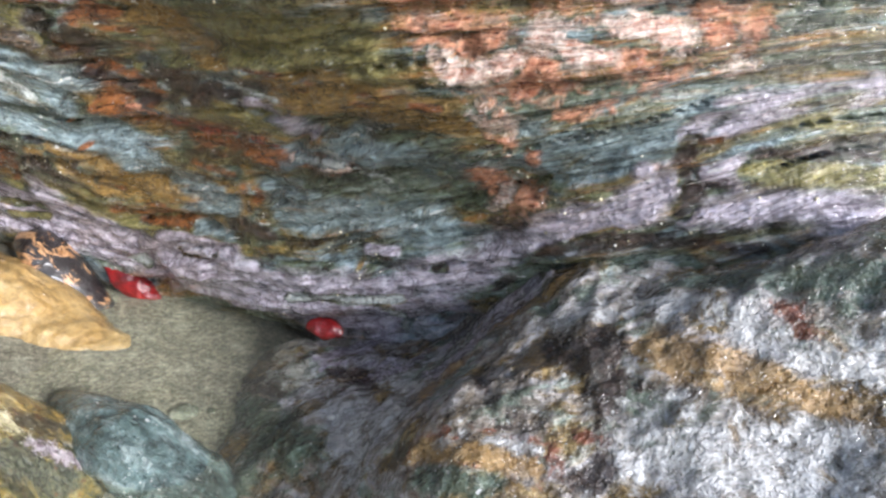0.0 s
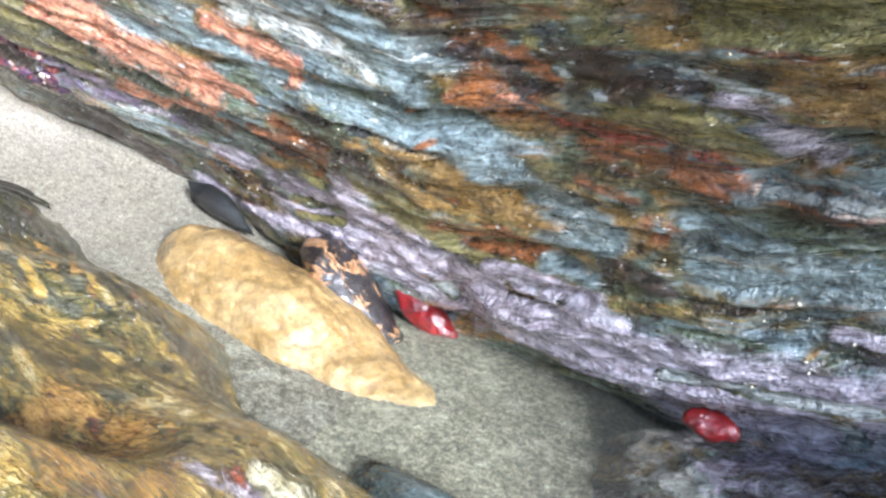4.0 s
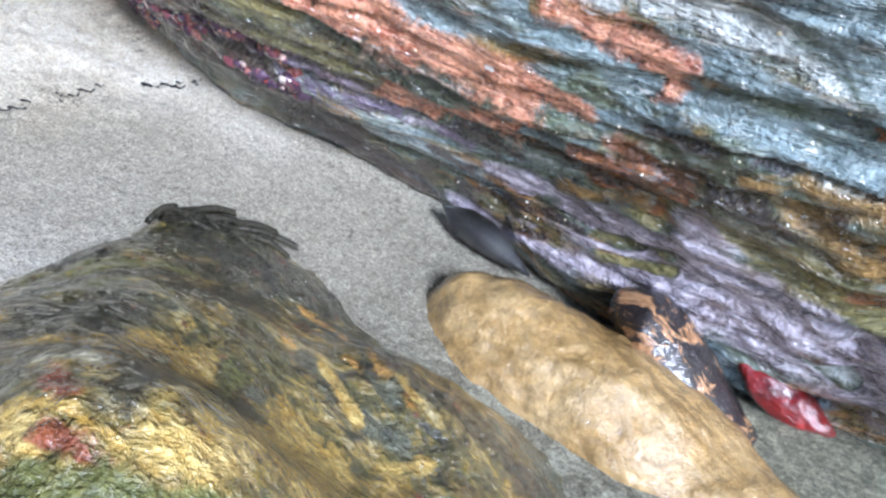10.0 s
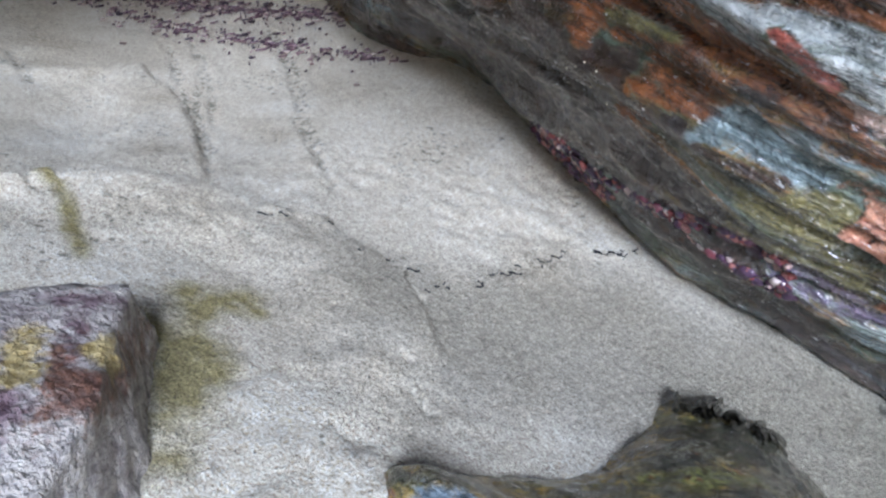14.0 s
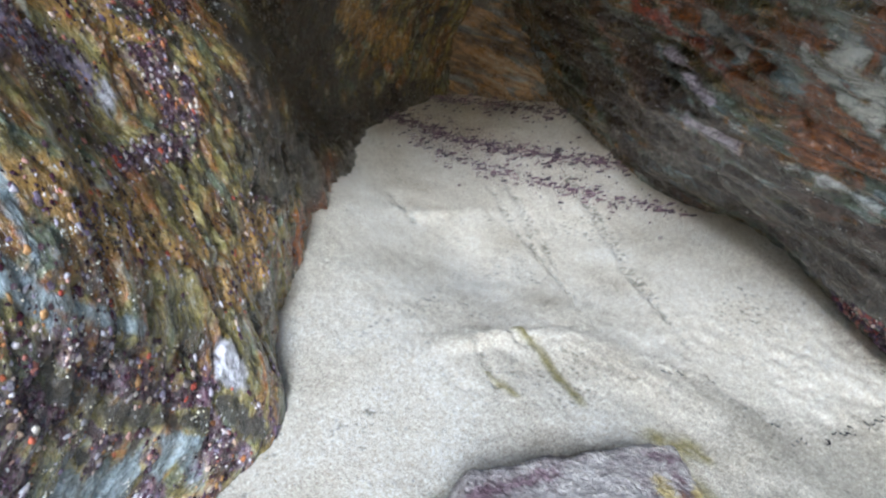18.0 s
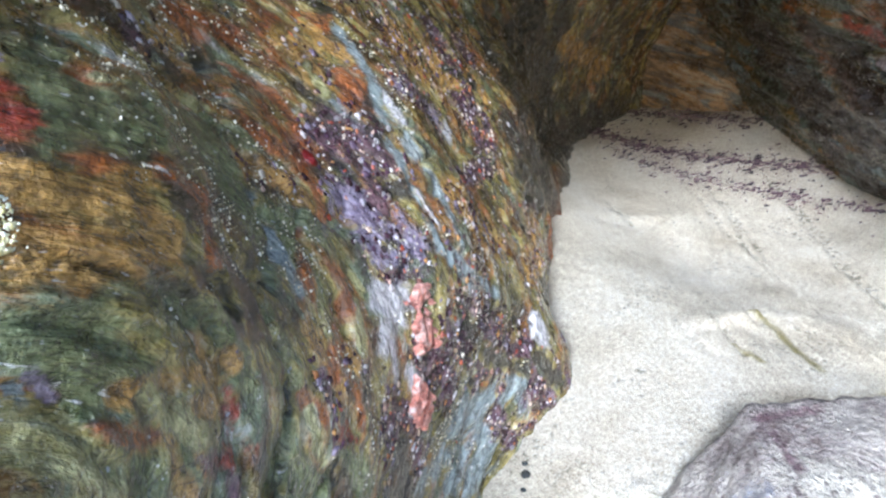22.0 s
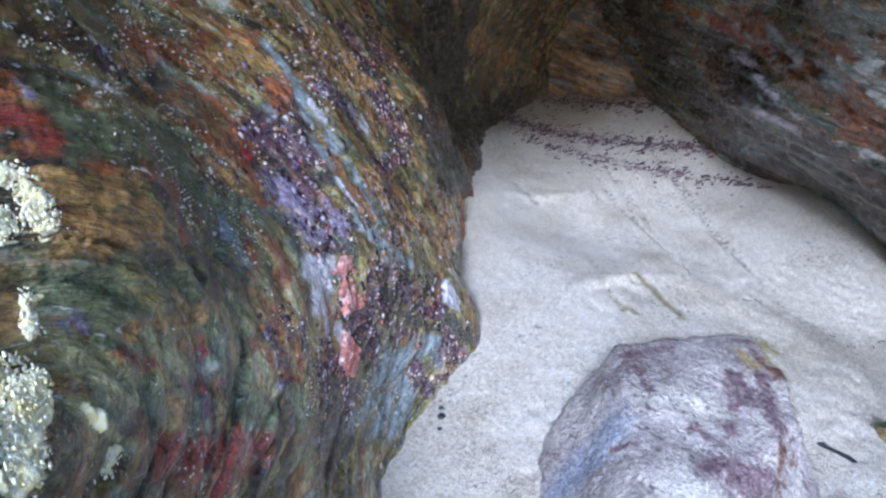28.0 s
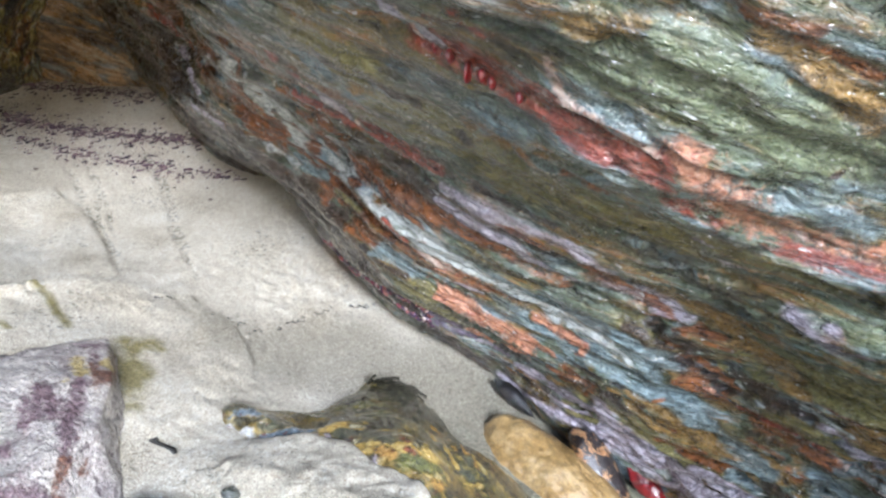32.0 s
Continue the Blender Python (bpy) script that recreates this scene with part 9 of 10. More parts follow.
coat(RIDGE_MARKS, "pale", 0.0061, (-0.657, 0.293, 0.265), (-0.648, 0.290, 0.260))
coat(RIDGE_MARKS, "rust", 0.0022, (-0.651, 0.298, 0.268), (-0.640, 0.306, 0.270))
coat(RIDGE_MARKS, "blue", 0.0053, (-0.639, 0.302, 0.268), (-0.619, 0.310, 0.267))
coat(RIDGE_MARKS, "dark", 0.0184, (-0.619, 0.484, 0.231), (-0.588, 0.496, 0.215), (-0.555, 0.542, 0.172))
coat(RIDGE_MARKS, "green", 0.0108, (-0.616, 0.437, 0.239), (-0.575, 0.411, 0.249), (-0.540, 0.389, 0.260))
coat(RIDGE_MARKS, "grey", 0.0048, (-0.560, 0.368, 0.266), (-0.553, 0.366, 0.268))
coat(RIDGE_MARKS, "pale", 0.0038, (-0.587, 0.485, 0.219), (-0.577, 0.488, 0.210), (-0.566, 0.507, 0.193))
coat(RIDGE_MARKS, "orange", 0.0025, (-0.575, 0.491, 0.206), (-0.563, 0.508, 0.190))
coat(RIDGE_MARKS, "dark", 0.0117, (-0.629, 0.425, 0.236), (-0.621, 0.446, 0.239))
coat(RIDGE_MARKS, "dark", 0.0082, (-0.616, 0.394, 0.239), (-0.583, 0.377, 0.259))
coat(RIDGE_MARKS, "dark", 0.0100, (-0.668, 0.298, 0.272), (-0.638, 0.320, 0.273), (-0.611, 0.350, 0.262))
coat(RIDGE_MARKS, "blue", 0.0097, (-0.626, 0.302, 0.263), (-0.592, 0.315, 0.269))
coat(RIDGE_MARKS, "grey", 0.0076, (-0.640, 0.300, 0.267), (-0.620, 0.315, 0.269))
coat(RIDGE_MARKS, "dark", 0.0109, (-0.597, 0.350, 0.264), (-0.584, 0.424, 0.243), (-0.581, 0.503, 0.207))
coat(RIDGE_MARKS, "dark", 0.0121, (-0.521, 0.328, 0.276), (-0.574, 0.524, 0.195))
coat(RIDGE_MARKS, "grey", 0.0075, (-0.556, 0.323, 0.270), (-0.511, 0.332, 0.277))
coat(RIDGE_MARKS, "green", 0.0080, (-0.462, 0.295, 0.278), (-0.437, 0.317, 0.266))
coat(RIDGE_MARKS, "dark", 0.0097, (-0.614, 0.486, 0.230), (-0.596, 0.512, 0.215), (-0.579, 0.536, 0.193))
coat(RIDGE_MARKS, "green", 0.0058, (-0.629, 0.421, 0.236), (-0.596, 0.435, 0.240), (-0.581, 0.460, 0.228))
coat(RIDGE_MARKS, "grey", 0.0043, (-0.554, 0.370, 0.267), (-0.545, 0.391, 0.260), (-0.530, 0.400, 0.251))
coat(RIDGE_MARKS, "orange", 0.0036, (-0.555, 0.510, 0.183), (-0.532, 0.506, 0.178), (-0.482, 0.462, 0.194))
coat(RIDGE_MARKS, "rust", 0.0022, (-0.477, 0.320, 0.287), (-0.469, 0.317, 0.287))
coat(RIDGE_MARKS, "rust", 0.0035, (-0.540, 0.483, 0.193), (-0.529, 0.482, 0.193))
coat(RIDGE_MARKS, "dark", 0.0061, (-0.465, 0.471, 0.183), (-0.443, 0.469, 0.169))
coat(RIDGE_MARKS, "yellow", 0.0070, (-0.516, 0.342, 0.274), (-0.495, 0.351, 0.270))
coat(RIDGE_MARKS, "yellow", 0.0074, (-0.449, 0.319, 0.278), (-0.448, 0.337, 0.267), (-0.485, 0.402, 0.214))
coat(RIDGE_MARKS, "green", 0.0046, (-0.464, 0.345, 0.270), (-0.502, 0.396, 0.232))
coat(RIDGE_MARKS, "dark", 0.008, (-0.69, 0.318, 0.268), (-0.66, 0.33, 0.264), (-0.63, 0.345, 0.256), (-0.605, 0.37, 0.245))
coat(RIDGE_MARKS, "blue", 0.005, (-0.68, 0.303, 0.27), (-0.655, 0.312, 0.272), (-0.63, 0.325, 0.268))
ridge_layers = [
    ("yellow", (0.36, 0.22, 0.04), (0.58, 0.43, 0.14), 14, 0.6),
    ("cream", (0.45, 0.4, 0.22), (0.7, 0.64, 0.45), 26, 0.7),
    ("lilac", (0.22, 0.17, 0.2), (0.55, 0.5, 0.52), 30, 0.8),
    ("rust", (0.1, 0.02, 0.01), (0.25, 0.07, 0.03), 30, 0.7),
    ("dark", (0.015, 0.014, 0.01), (0.055, 0.055, 0.036), 20, 0.35),
    ("pale", (0.5, 0.5, 0.48), (0.72, 0.71, 0.7), 26, 0.4),
    ("grey", (0.04, 0.045, 0.03), (0.12, 0.125, 0.085), 20, 0.4),
    ("orange", (0.26, 0.11, 0.02), (0.52, 0.3, 0.08), 20, 0.5),
    ("green", (0.06, 0.07, 0.02), (0.17, 0.17, 0.05), 20, 0.6),
    ("blue", (0.06, 0.09, 0.12), (0.22, 0.28, 0.34), 24, 0.4),
]
ridge_mat = rock_material("olive_ridge_rock", [(0.0, (0.015, 0.013, 0.006)), (0.3, (0.055, 0.052, 0.018)), (0.5, (0.1, 0.092, 0.034)), (0.7, (0.22, 0.16, 0.04)), (1.0, (0.48, 0.4, 0.2))],
                          ridge_layers, wet=0.16, along=(60, 75, 60), ratio=1.3, fold=0.35, film=1.0, crack=0.25, speck=((0.12, 0.03, 0.014), 0.64), grain=130, leaf=1.5, warm=[(0.0, (0.03, 0.02, 0.01)), (0.4, (0.12, 0.09, 0.03)), (0.7, (0.3, 0.2, 0.05)), (1.0, (0.5, 0.4, 0.2))])
coat(LEDGE_MARKS, "pale", 0.0149, (-0.125, 0.492, 0.094), (-0.089, 0.437, 0.107))
coat(LEDGE_MARKS, "pale", 0.0172, (-0.078, 0.404, 0.120), (-0.037, 0.353, 0.146))
coat(LEDGE_MARKS, "lilac", 0.0139, (-0.106, 0.535, 0.095), (-0.106, 0.535, 0.095))
coat(LEDGE_MARKS, "pale", 0.0114, (-0.011, 0.438, 0.134), (0.011, 0.425, 0.154))
coat(LEDGE_MARKS, "dark", 0.0066, (-0.090, 0.478, 0.102), (-0.059, 0.461, 0.110))
coat(LEDGE_MARKS, "dark", 0.0041, (0.018, 0.340, 0.185), (0.023, 0.315, 0.192))
coat(LEDGE_MARKS, "pale", 0.0093, (-0.037, 0.427, 0.130), (-0.018, 0.376, 0.153))
ledge_layers = [
    ("lilac", (0.22, 0.18, 0.22), (0.54, 0.5, 0.55), 18, 0.9),
    ("rust", (0.08, 0.02, 0.01), (0.2, 0.06, 0.03), 24, 0.7),
    ("ochre", (0.18, 0.1, 0.03), (0.34, 0.22, 0.1), 20, 0.6),
    ("dark", (0.015, 0.01, 0.01), (0.05, 0.03, 0.025), 22, 0.6),
    ("pale", (0.4, 0.39, 0.38), (0.66, 0.65, 0.64), 20, 0.9),
    ("green", (0.04, 0.06, 0.04), (0.09, 0.13, 0.1), 20, 0.5),
]
ledge_mat = rock_material("grey_ledge_rock", [(0.0, (0.045, 0.032, 0.026)), (0.3, (0.2, 0.17, 0.14)), (0.55, (0.34, 0.31, 0.29)), (0.8, (0.48, 0.45, 0.45)), (1.0, (0.66, 0.63, 0.64))],
                          ledge_layers, wet=0.2, along=(60, 70, 70), ratio=1.3, fold=0.8, film=0.5, dark=0.6, crack=0.4,
                          warm=[(0.0, (0.03, 0.02, 0.012)), (0.4, (0.13, 0.085, 0.035)), (0.7, (0.26, 0.18, 0.07)), (1.0, (0.5, 0.45, 0.36))],
                          cool=[(0.0, (0.04, 0.045, 0.035)), (0.5, (0.13, 0.16, 0.12)), (1.0, (0.5, 0.55, 0.5))])


def mound_thing(name, grid, marks, layers, material, label):
    found = masks(marks, grid)
    flat = grid.reshape(-1, 3)
    data = {"beds": flat, **{key: found.get(key, np.zeros(len(flat))) for key, *_ in layers}}
    return tagged(new(name, raw_mesh(name, flat, grid_quads(*grid.shape[:2]), material, data)), label, "rock")


ridge_rock = mound_thing("ridge_rock", ridge_p, RIDGE_MARKS, ridge_layers, ridge_mat, "olive and yellow wet rock ridge rising from the sand")
ledge_rock = mound_thing("ledge_rock", ledge_p, LEDGE_MARKS, ledge_layers, ledge_mat, "grey rock ledge crusted lilac and white beside the pool")

BOULDER_MARKS = {}
stroke(BOULDER_MARKS, "cream", 0.0220, (-0.688, -0.021, 0.314), (-0.691, 0.004, 0.323), (-0.672, 0.010, 0.296))
stroke(BOULDER_MARKS, "violet", 0.0105, (-0.762, 0.155, 0.351), (-0.733, 0.143, 0.337))
stroke(BOULDER_MARKS, "violet", 0.0176, (-0.688, 0.050, 0.316), (-0.667, 0.083, 0.286))
stroke(BOULDER_MARKS, "violet", 0.0049, (-0.729, 0.094, 0.331), (-0.714, 0.088, 0.326))
stroke(BOULDER_MARKS, "violet", 0.0058, (-0.797, 0.232, 0.348), (-0.766, 0.214, 0.343))
stroke(BOULDER_MARKS, "rust", 0.0070, (-0.703, 0.136, 0.323), (-0.676, 0.107, 0.296), (-0.659, 0.081, 0.268))
stroke(BOULDER_MARKS, "rust", 0.0063, (-0.811, 0.233, 0.350), (-0.834, 0.260, 0.321))
stroke(BOULDER_MARKS, "ochre", 0.0049, (-0.772, 0.224, 0.340), (-0.773, 0.227, 0.333))
stroke(BOULDER_MARKS, "ochre", 0.0064, (-0.758, 0.175, 0.349), (-0.744, 0.183, 0.342))
stroke(BOULDER_MARKS, "rust", 0.0113, (-0.776, 0.204, 0.346), (-0.743, 0.206, 0.338), (-0.828, 0.259, 0.315))
stroke(BOULDER_MARKS, "violet", 0.0094, (-0.754, 0.219, 0.324))
stroke(BOULDER_MARKS, "ochre", 0.0058, (-0.773, 0.224, 0.342), (-0.767, 0.222, 0.334))
# left flank turned bluer and darker, its shade painted on
coat(BOULDER_MARKS, "blue", 0.0228, (-0.786, 0.002, 0.332), (-0.801, -0.036, 0.285), (-0.799, -0.075, 0.252))
coat(BOULDER_MARKS, "cream", 0.0228, (-0.691, -0.012, 0.316), (-0.676, -0.032, 0.286))
coat(BOULDER_MARKS, "cream", 0.0199, (-0.778, 0.062, 0.342), (-0.750, 0.088, 0.336))
coat(BOULDER_MARKS, "violet", 0.0051, (-0.759, 0.136, 0.342), (-0.736, 0.117, 0.330))
coat(BOULDER_MARKS, "violet", 0.0048, (-0.737, 0.059, 0.326), (-0.736, 0.062, 0.326))
coat(BOULDER_MARKS, "violet", 0.0041, (-0.746, 0.001, 0.328), (-0.744, 0.003, 0.328))
coat(BOULDER_MARKS, "violet", 0.0118, (-0.700, 0.041, 0.318), (-0.680, 0.076, 0.293))
coat(BOULDER_MARKS, "violet", 0.0075, (-0.757, 0.186, 0.340), (-0.702, 0.132, 0.323))
coat(BOULDER_MARKS, "rust", 0.0047, (-0.750, 0.199, 0.338), (-0.686, 0.132, 0.292))
coat(BOULDER_MARKS, "violet", 0.0063, (-0.804, 0.251, 0.341), (-0.815, 0.228, 0.346))
coat(BOULDER_MARKS, "ochre", 0.0032, (-0.779, 0.231, 0.340), (-0.763, 0.219, 0.337))
coat(BOULDER_MARKS, "ochre", 0.0063, (-0.794, 0.208, 0.344), (-0.764, 0.193, 0.341))
coat(BOULDER_MARKS, "violet", 0.0055, (-0.839, 0.084, 0.359), (-0.831, 0.148, 0.356))
coat(BOULDER_MARKS, "violet", 0.0046, (-0.767, 0.152, 0.348), (-0.733, 0.126, 0.334))
coat(BOULDER_MARKS, "violet", 0.0037, (-0.736, 0.054, 0.328), (-0.732, 0.064, 0.329))
coat(BOULDER_MARKS, "violet", 0.0102, (-0.697, 0.025, 0.322), (-0.677, 0.088, 0.296))
coat(BOULDER_MARKS, "violet", 0.0063, (-0.754, 0.186, 0.341), (-0.692, 0.125, 0.316))
# second pass of the flank's painted shade
coat(BOULDER_MARKS, "blue", 0.0194, (-0.772, -0.003, 0.327), (-0.792, -0.029, 0.285), (-0.801, -0.063, 0.251))
coat(BOULDER_MARKS, "cream", 0.0141, (-0.688, -0.020, 0.315), (-0.674, -0.039, 0.290))
coat(BOULDER_MARKS, "violet", 0.0041, (-0.765, -0.009, 0.320), (-0.742, -0.006, 0.332))
coat(BOULDER_MARKS, "violet", 0.0040, (-0.823, 0.079, 0.355), (-0.782, 0.059, 0.348))
boulder_layers = [
    ("cream", (0.42, 0.39, 0.33), (0.6, 0.57, 0.51), 26, 0.6),
    # blue holds the shaded flank's tone
    ("blue", (0.15, 0.165, 0.21), (0.36, 0.38, 0.45), 26, 0.5),
    ("violet", (0.05, 0.022, 0.03), (0.2, 0.13, 0.15), 30, 0.6),
    ("rust", (0.05, 0.018, 0.012), (0.2, 0.08, 0.04), 30, 0.6),
    ("ochre", (0.28, 0.2, 0.05), (0.5, 0.4, 0.18), 30, 0.6),
]
granite_mat = rock_material("speckled_lilac_rock", [(0.0, (0.12, 0.09, 0.085)), (0.25, (0.26, 0.225, 0.215)), (0.5, (0.36, 0.325, 0.3)), (0.75, (0.45, 0.41, 0.37)), (1.0, (0.6, 0.56, 0.5))],
                            boulder_layers, wet=0.42, along=(120, 120, 120), speck=((0.04, 0.018, 0.028), 0.62), grain=85, ratio=1.1, fold=0.35, film=0.2, dark=0.15, crack=0.0)
boulder = stone("boulder", block("boulder", [(-0.92, -0.05, 0.2), (-0.62, -0.24, 0.16), (-0.645, 0.15, 0.18), (-0.85, 0.3, 0.22),
                                              (-0.862, 0.1, 0.372), (-0.68, -0.07, 0.315), (-0.69, 0.165, 0.328), (-0.822, 0.278, 0.352)], 0.26, 0.012, granite_mat, 6, 7),
                granite_mat, "lilac-grey speckled boulder half buried in sand", marks=BOULDER_MARKS, layers=boulder_layers)

yellow_mat = growth_material("yellow_quartz", (0.19, 0.112, 0.032), (0.28, 0.178, 0.064), (0.37, 0.265, 0.125), 34, 0.4, 0.0022, 1.2, 0.0, 1.0, 0.5, 0.003)
yellow_shape = spindle([(-0.55, 0.602, 0.112), (-0.47, 0.592, 0.118), (-0.385, 0.572, 0.1), (-0.31, 0.545, 0.078), (-0.258, 0.526, 0.066)],
                       (0.036, 0.05, 0.054, 0.05, 0.04, 0.028, 0.018), (0.044, 0.058, 0.056, 0.048, 0.04, 0.03, 0.02), rough=0.01, level=6, seed=15, power=0.62)
for x, y, z, size, lift in ((-0.503, 0.603, 0.16, 0.02, 0.012), (-0.45, 0.585, 0.168, 0.026, 0.007), (-0.4, 0.56, 0.14, 0.02, 0.006), (-0.47, 0.55, 0.13, 0.016, 0.006), (-0.335, 0.55, 0.115, 0.03, -0.005)):
    near = np.exp(-np.sum((yellow_shape[0] - (x, y, z)) ** 2, 1) / size ** 2)
    yellow_shape[0][:] += near[:, None] * lift * np.array((0.1, -0.4, 0.9))
yellow_rock = stone("yellow_rock", yellow_shape, yellow_mat, "smooth wet yellow-ochre stone lying on the sand")


def banded_material():
    m = Nodes("banded_cobble_rock")
    beds = m.attr("beds", "Vector")
    obj = m.add("TexCoord").outputs["Object"]
    bands = m.noise(m.place(beds, (18, 85, 85)), 1.0, 4, 0.6, 0.7)
    fine = m.noise(obj, 260, 4, 0.65)
    tan = m.mix(m.step(m.noise(obj, 90, 4, 0.6), 0.35, 0.65), (0.2, 0.095, 0.036), (0.42, 0.24, 0.12))
    color = m.mix(m.step(bands, 0.55, 0.6), (0.014, 0.011, 0.011), tan)
    color = m.mix(0.4, color, m.ramp(fine, [(0.3, (0.14, 0.14, 0.14)), (0.5, (0.5, 0.5, 0.5)), (0.7, (0.9, 0.9, 0.89))]), "OVERLAY")
    m.put(m.bsdf, "Coat Normal", m.bump(m.noise(obj, 150, 3, 0.6, 0.4), 1.0, 0.002))
    return m.done(color, 0.4, m.bump(fine, 0.5, 0.003, m.bump(bands, 0.5, 0.004)), 0.3, 0.9)


cobble_mat = banded_material()
banded_cobble = stone("banded_cobble", spindle([(-0.412, 0.634, 0.155), (-0.385, 0.624, 0.14), (-0.358, 0.614, 0.115), (-0.318, 0.602, 0.078)], (0.021, 0.028, 0.027, 0.016),
                                               (0.02, 0.026, 0.025, 0.014), rough=0.005, seed=25, power=0.8), cobble_mat, "black and tan banded wet cobble leaning on the wall")
dark_mat = growth_material("wet_black_stone", (0.01, 0.01, 0.012), (0.025, 0.028, 0.03), (0.07, 0.08, 0.08), 60, 0.12, crack=0.0)
stone("pebble", spindle([(-0.335, 0.65, 0.088), (-0.318, 0.65, 0.082)], (0.006, 0.007), (0.007, 0.007), rough=0.001, level=3, seed=3), dark_mat, "small wet black pebble in the crack", "pebble")
green_mat = rock_material("dark_green_stone", [(0.0, (0.008, 0.01, 0.012)), (0.4, (0.02, 0.028, 0.03)), (0.7, (0.05, 0.06, 0.045)), (1.0, (0.16, 0.17, 0.16))], wet=0.14, along=(20, 50, 40), film=1.0)
stone("stone", spindle([(-0.665, 0.06, 0.235), (-0.61, 0.125, 0.248), (-0.54, 0.205, 0.25)], (0.03, 0.055, 0.052, 0.03, 0.012), (0.022, 0.036, 0.036, 0.02, 0.008), rough=0.004, seed=33, power=0.8),
                    green_mat, "dark green rounded stone set in the sand")
stone("stone", spindle([(-0.57, 0.17, 0.212), (-0.51, 0.185, 0.226), (-0.45, 0.196, 0.222)], (0.012, 0.024, 0.022, 0.012), (0.01, 0.018, 0.016, 0.01), rough=0.004, seed=35, power=0.8),
      green_mat, "dark wet stone half sunk in the sand")
stone("pebble", spindle([(-0.596, 0.2, 0.262), (-0.578, 0.206, 0.26)], (0.006, 0.009, 0.006), (0.005, 0.007, 0.005), rough=0.003, freq=60, level=3, seed=37), green_mat, "small brown pebble beside the dark green stone", "pebble")
stone("pebble", spindle([(-0.872, -0.13, 0.24), (-0.835, -0.098, 0.246)], (0.006, 0.011, 0.007), (0.005, 0.008, 0.005), rough=0.004, freq=50, level=4, seed=39, power=0.8), cobble_mat, "dark violet splinter of stone on the sand", "pebble")
for x, y, r in ((-0.985, -0.05, 0.005), (-0.997, -0.042, 0.0035), (-0.972, -0.06, 0.003)):
    z = float(sand_height(x, y)[0]) + 0.5 * r
    stone("pebble", spindle([(x - r, y, z), (x + r, y + r, z)], (r * 0.7, r, r * 0.7), (r * 0.6, r * 0.8, r * 0.6), rough=r * 0.3, freq=90, level=2, seed=45), dark_mat, "small dark pebble at the foot of the rock face", "pebble")
blue_mat = rock_material("blue_green_stone", [(0.0, (0.02, 0.028, 0.025)), (0.4, (0.06, 0.09, 0.085)), (0.7, (0.12, 0.17, 0.165)), (1.0, (0.3, 0.36, 0.35))], wet=0.2, along=(20, 50, 40), ratio=2.5, crack=0.2)
stone("stone", spindle([(-0.3, 0.455, 0.088), (-0.215, 0.392, 0.092), (-0.12, 0.335, 0.072)], (0.014, 0.022, 0.032, 0.034, 0.022), (0.014, 0.022, 0.028, 0.026, 0.016), rough=0.008, seed=43, power=0.8),
                   blue_mat, "blue-green stone lying in the shallow pool")

# ---- living things ----
shell_mat = growth_material("mussel_shell", (0.0008, 0.0008, 0.001), (0.0015, 0.0015, 0.002), (0.006, 0.0065, 0.01), 60, 0.1, 0.002, 4.0, crack=0.0, film=0.6, beads=0.0025)


def mussel(line, wide, high, up, label):
    base = new("mussel")
    tagged(base, label, "mussel")
    for side, name in ((1, "upper_valve"), (-1, "lower_valve")):
        p, f, beds = spindle(line, wide, high, up, rough=0.0012, freq=60, level=4, seed=53)
        mid = np.array(line).mean(0)
        h = (p - mid) @ unit(up)
        p = p - np.outer(np.minimum(h * side, 0) * side * 0.92, unit(up)) + np.outer(np.full(len(p), 0.0008 * side), unit(up))
        part(name, raw_mesh(name, p - mid, f, shell_mat, {"beds": beds}), base)
    base.location = np.array(line).mean(0)
    return base


mussel([(-0.545, 0.676, 0.184), (-0.51, 0.664, 0.172), (-0.472, 0.652, 0.152)], (0.004, 0.012, 0.0115, 0.008, 0.002), (0.003, 0.008, 0.0085, 0.006, 0.0015), (0.2, -0.75, 0.6),
       "glossy blue-black mussel wedged between wall and sand")

anemone_mat = growth_material("red_anemone", (0.04, 0.001, 0.002), (0.12, 0.003, 0.004), (0.24, 0.01, 0.01), 60, 0.3, 0.0008, 1.0, 0.0, 1.0, 0.4, 0.0016)


def anemone(line, radius, up, label):
    shape = spindle(line, (radius * 0.7, radius, radius * 0.95, radius * 0.7), (radius * 0.6, radius * 0.8, radius * 0.8, radius * 0.6), up, rough=radius * 0.24, freq=110, level=5, seed=63, power=0.8)
    return stone("anemone", shape, anemone_mat, label, "anemone", group="beadlet anemones")


anemone([(-0.336, 0.637, 0.124), (-0.308, 0.631, 0.106), (-0.28, 0.623, 0.09)], 0.0125, (0.1, -0.8, 0.5), "closed glossy red anemone on the lilac crust")
anemone([(-0.116, 0.526, 0.118), (-0.1, 0.523, 0.116), (-0.084, 0.516, 0.115)], 0.0095, (0.0, -0.6, 0.7), "dark red anemone under the pool's edge")
anemone([(-0.95, -0.25, 0.594), (-0.94, -0.243, 0.58)], 0.009, (0.68, 0.73, 0.1), "small red anemone on the rock face")

anemone([(-0.393, 0.283, 0.626), (-0.388, 0.281, 0.624)], 0.0085, (0.0, -0.75, -0.5), "round red anemone in the vein of the overhang")
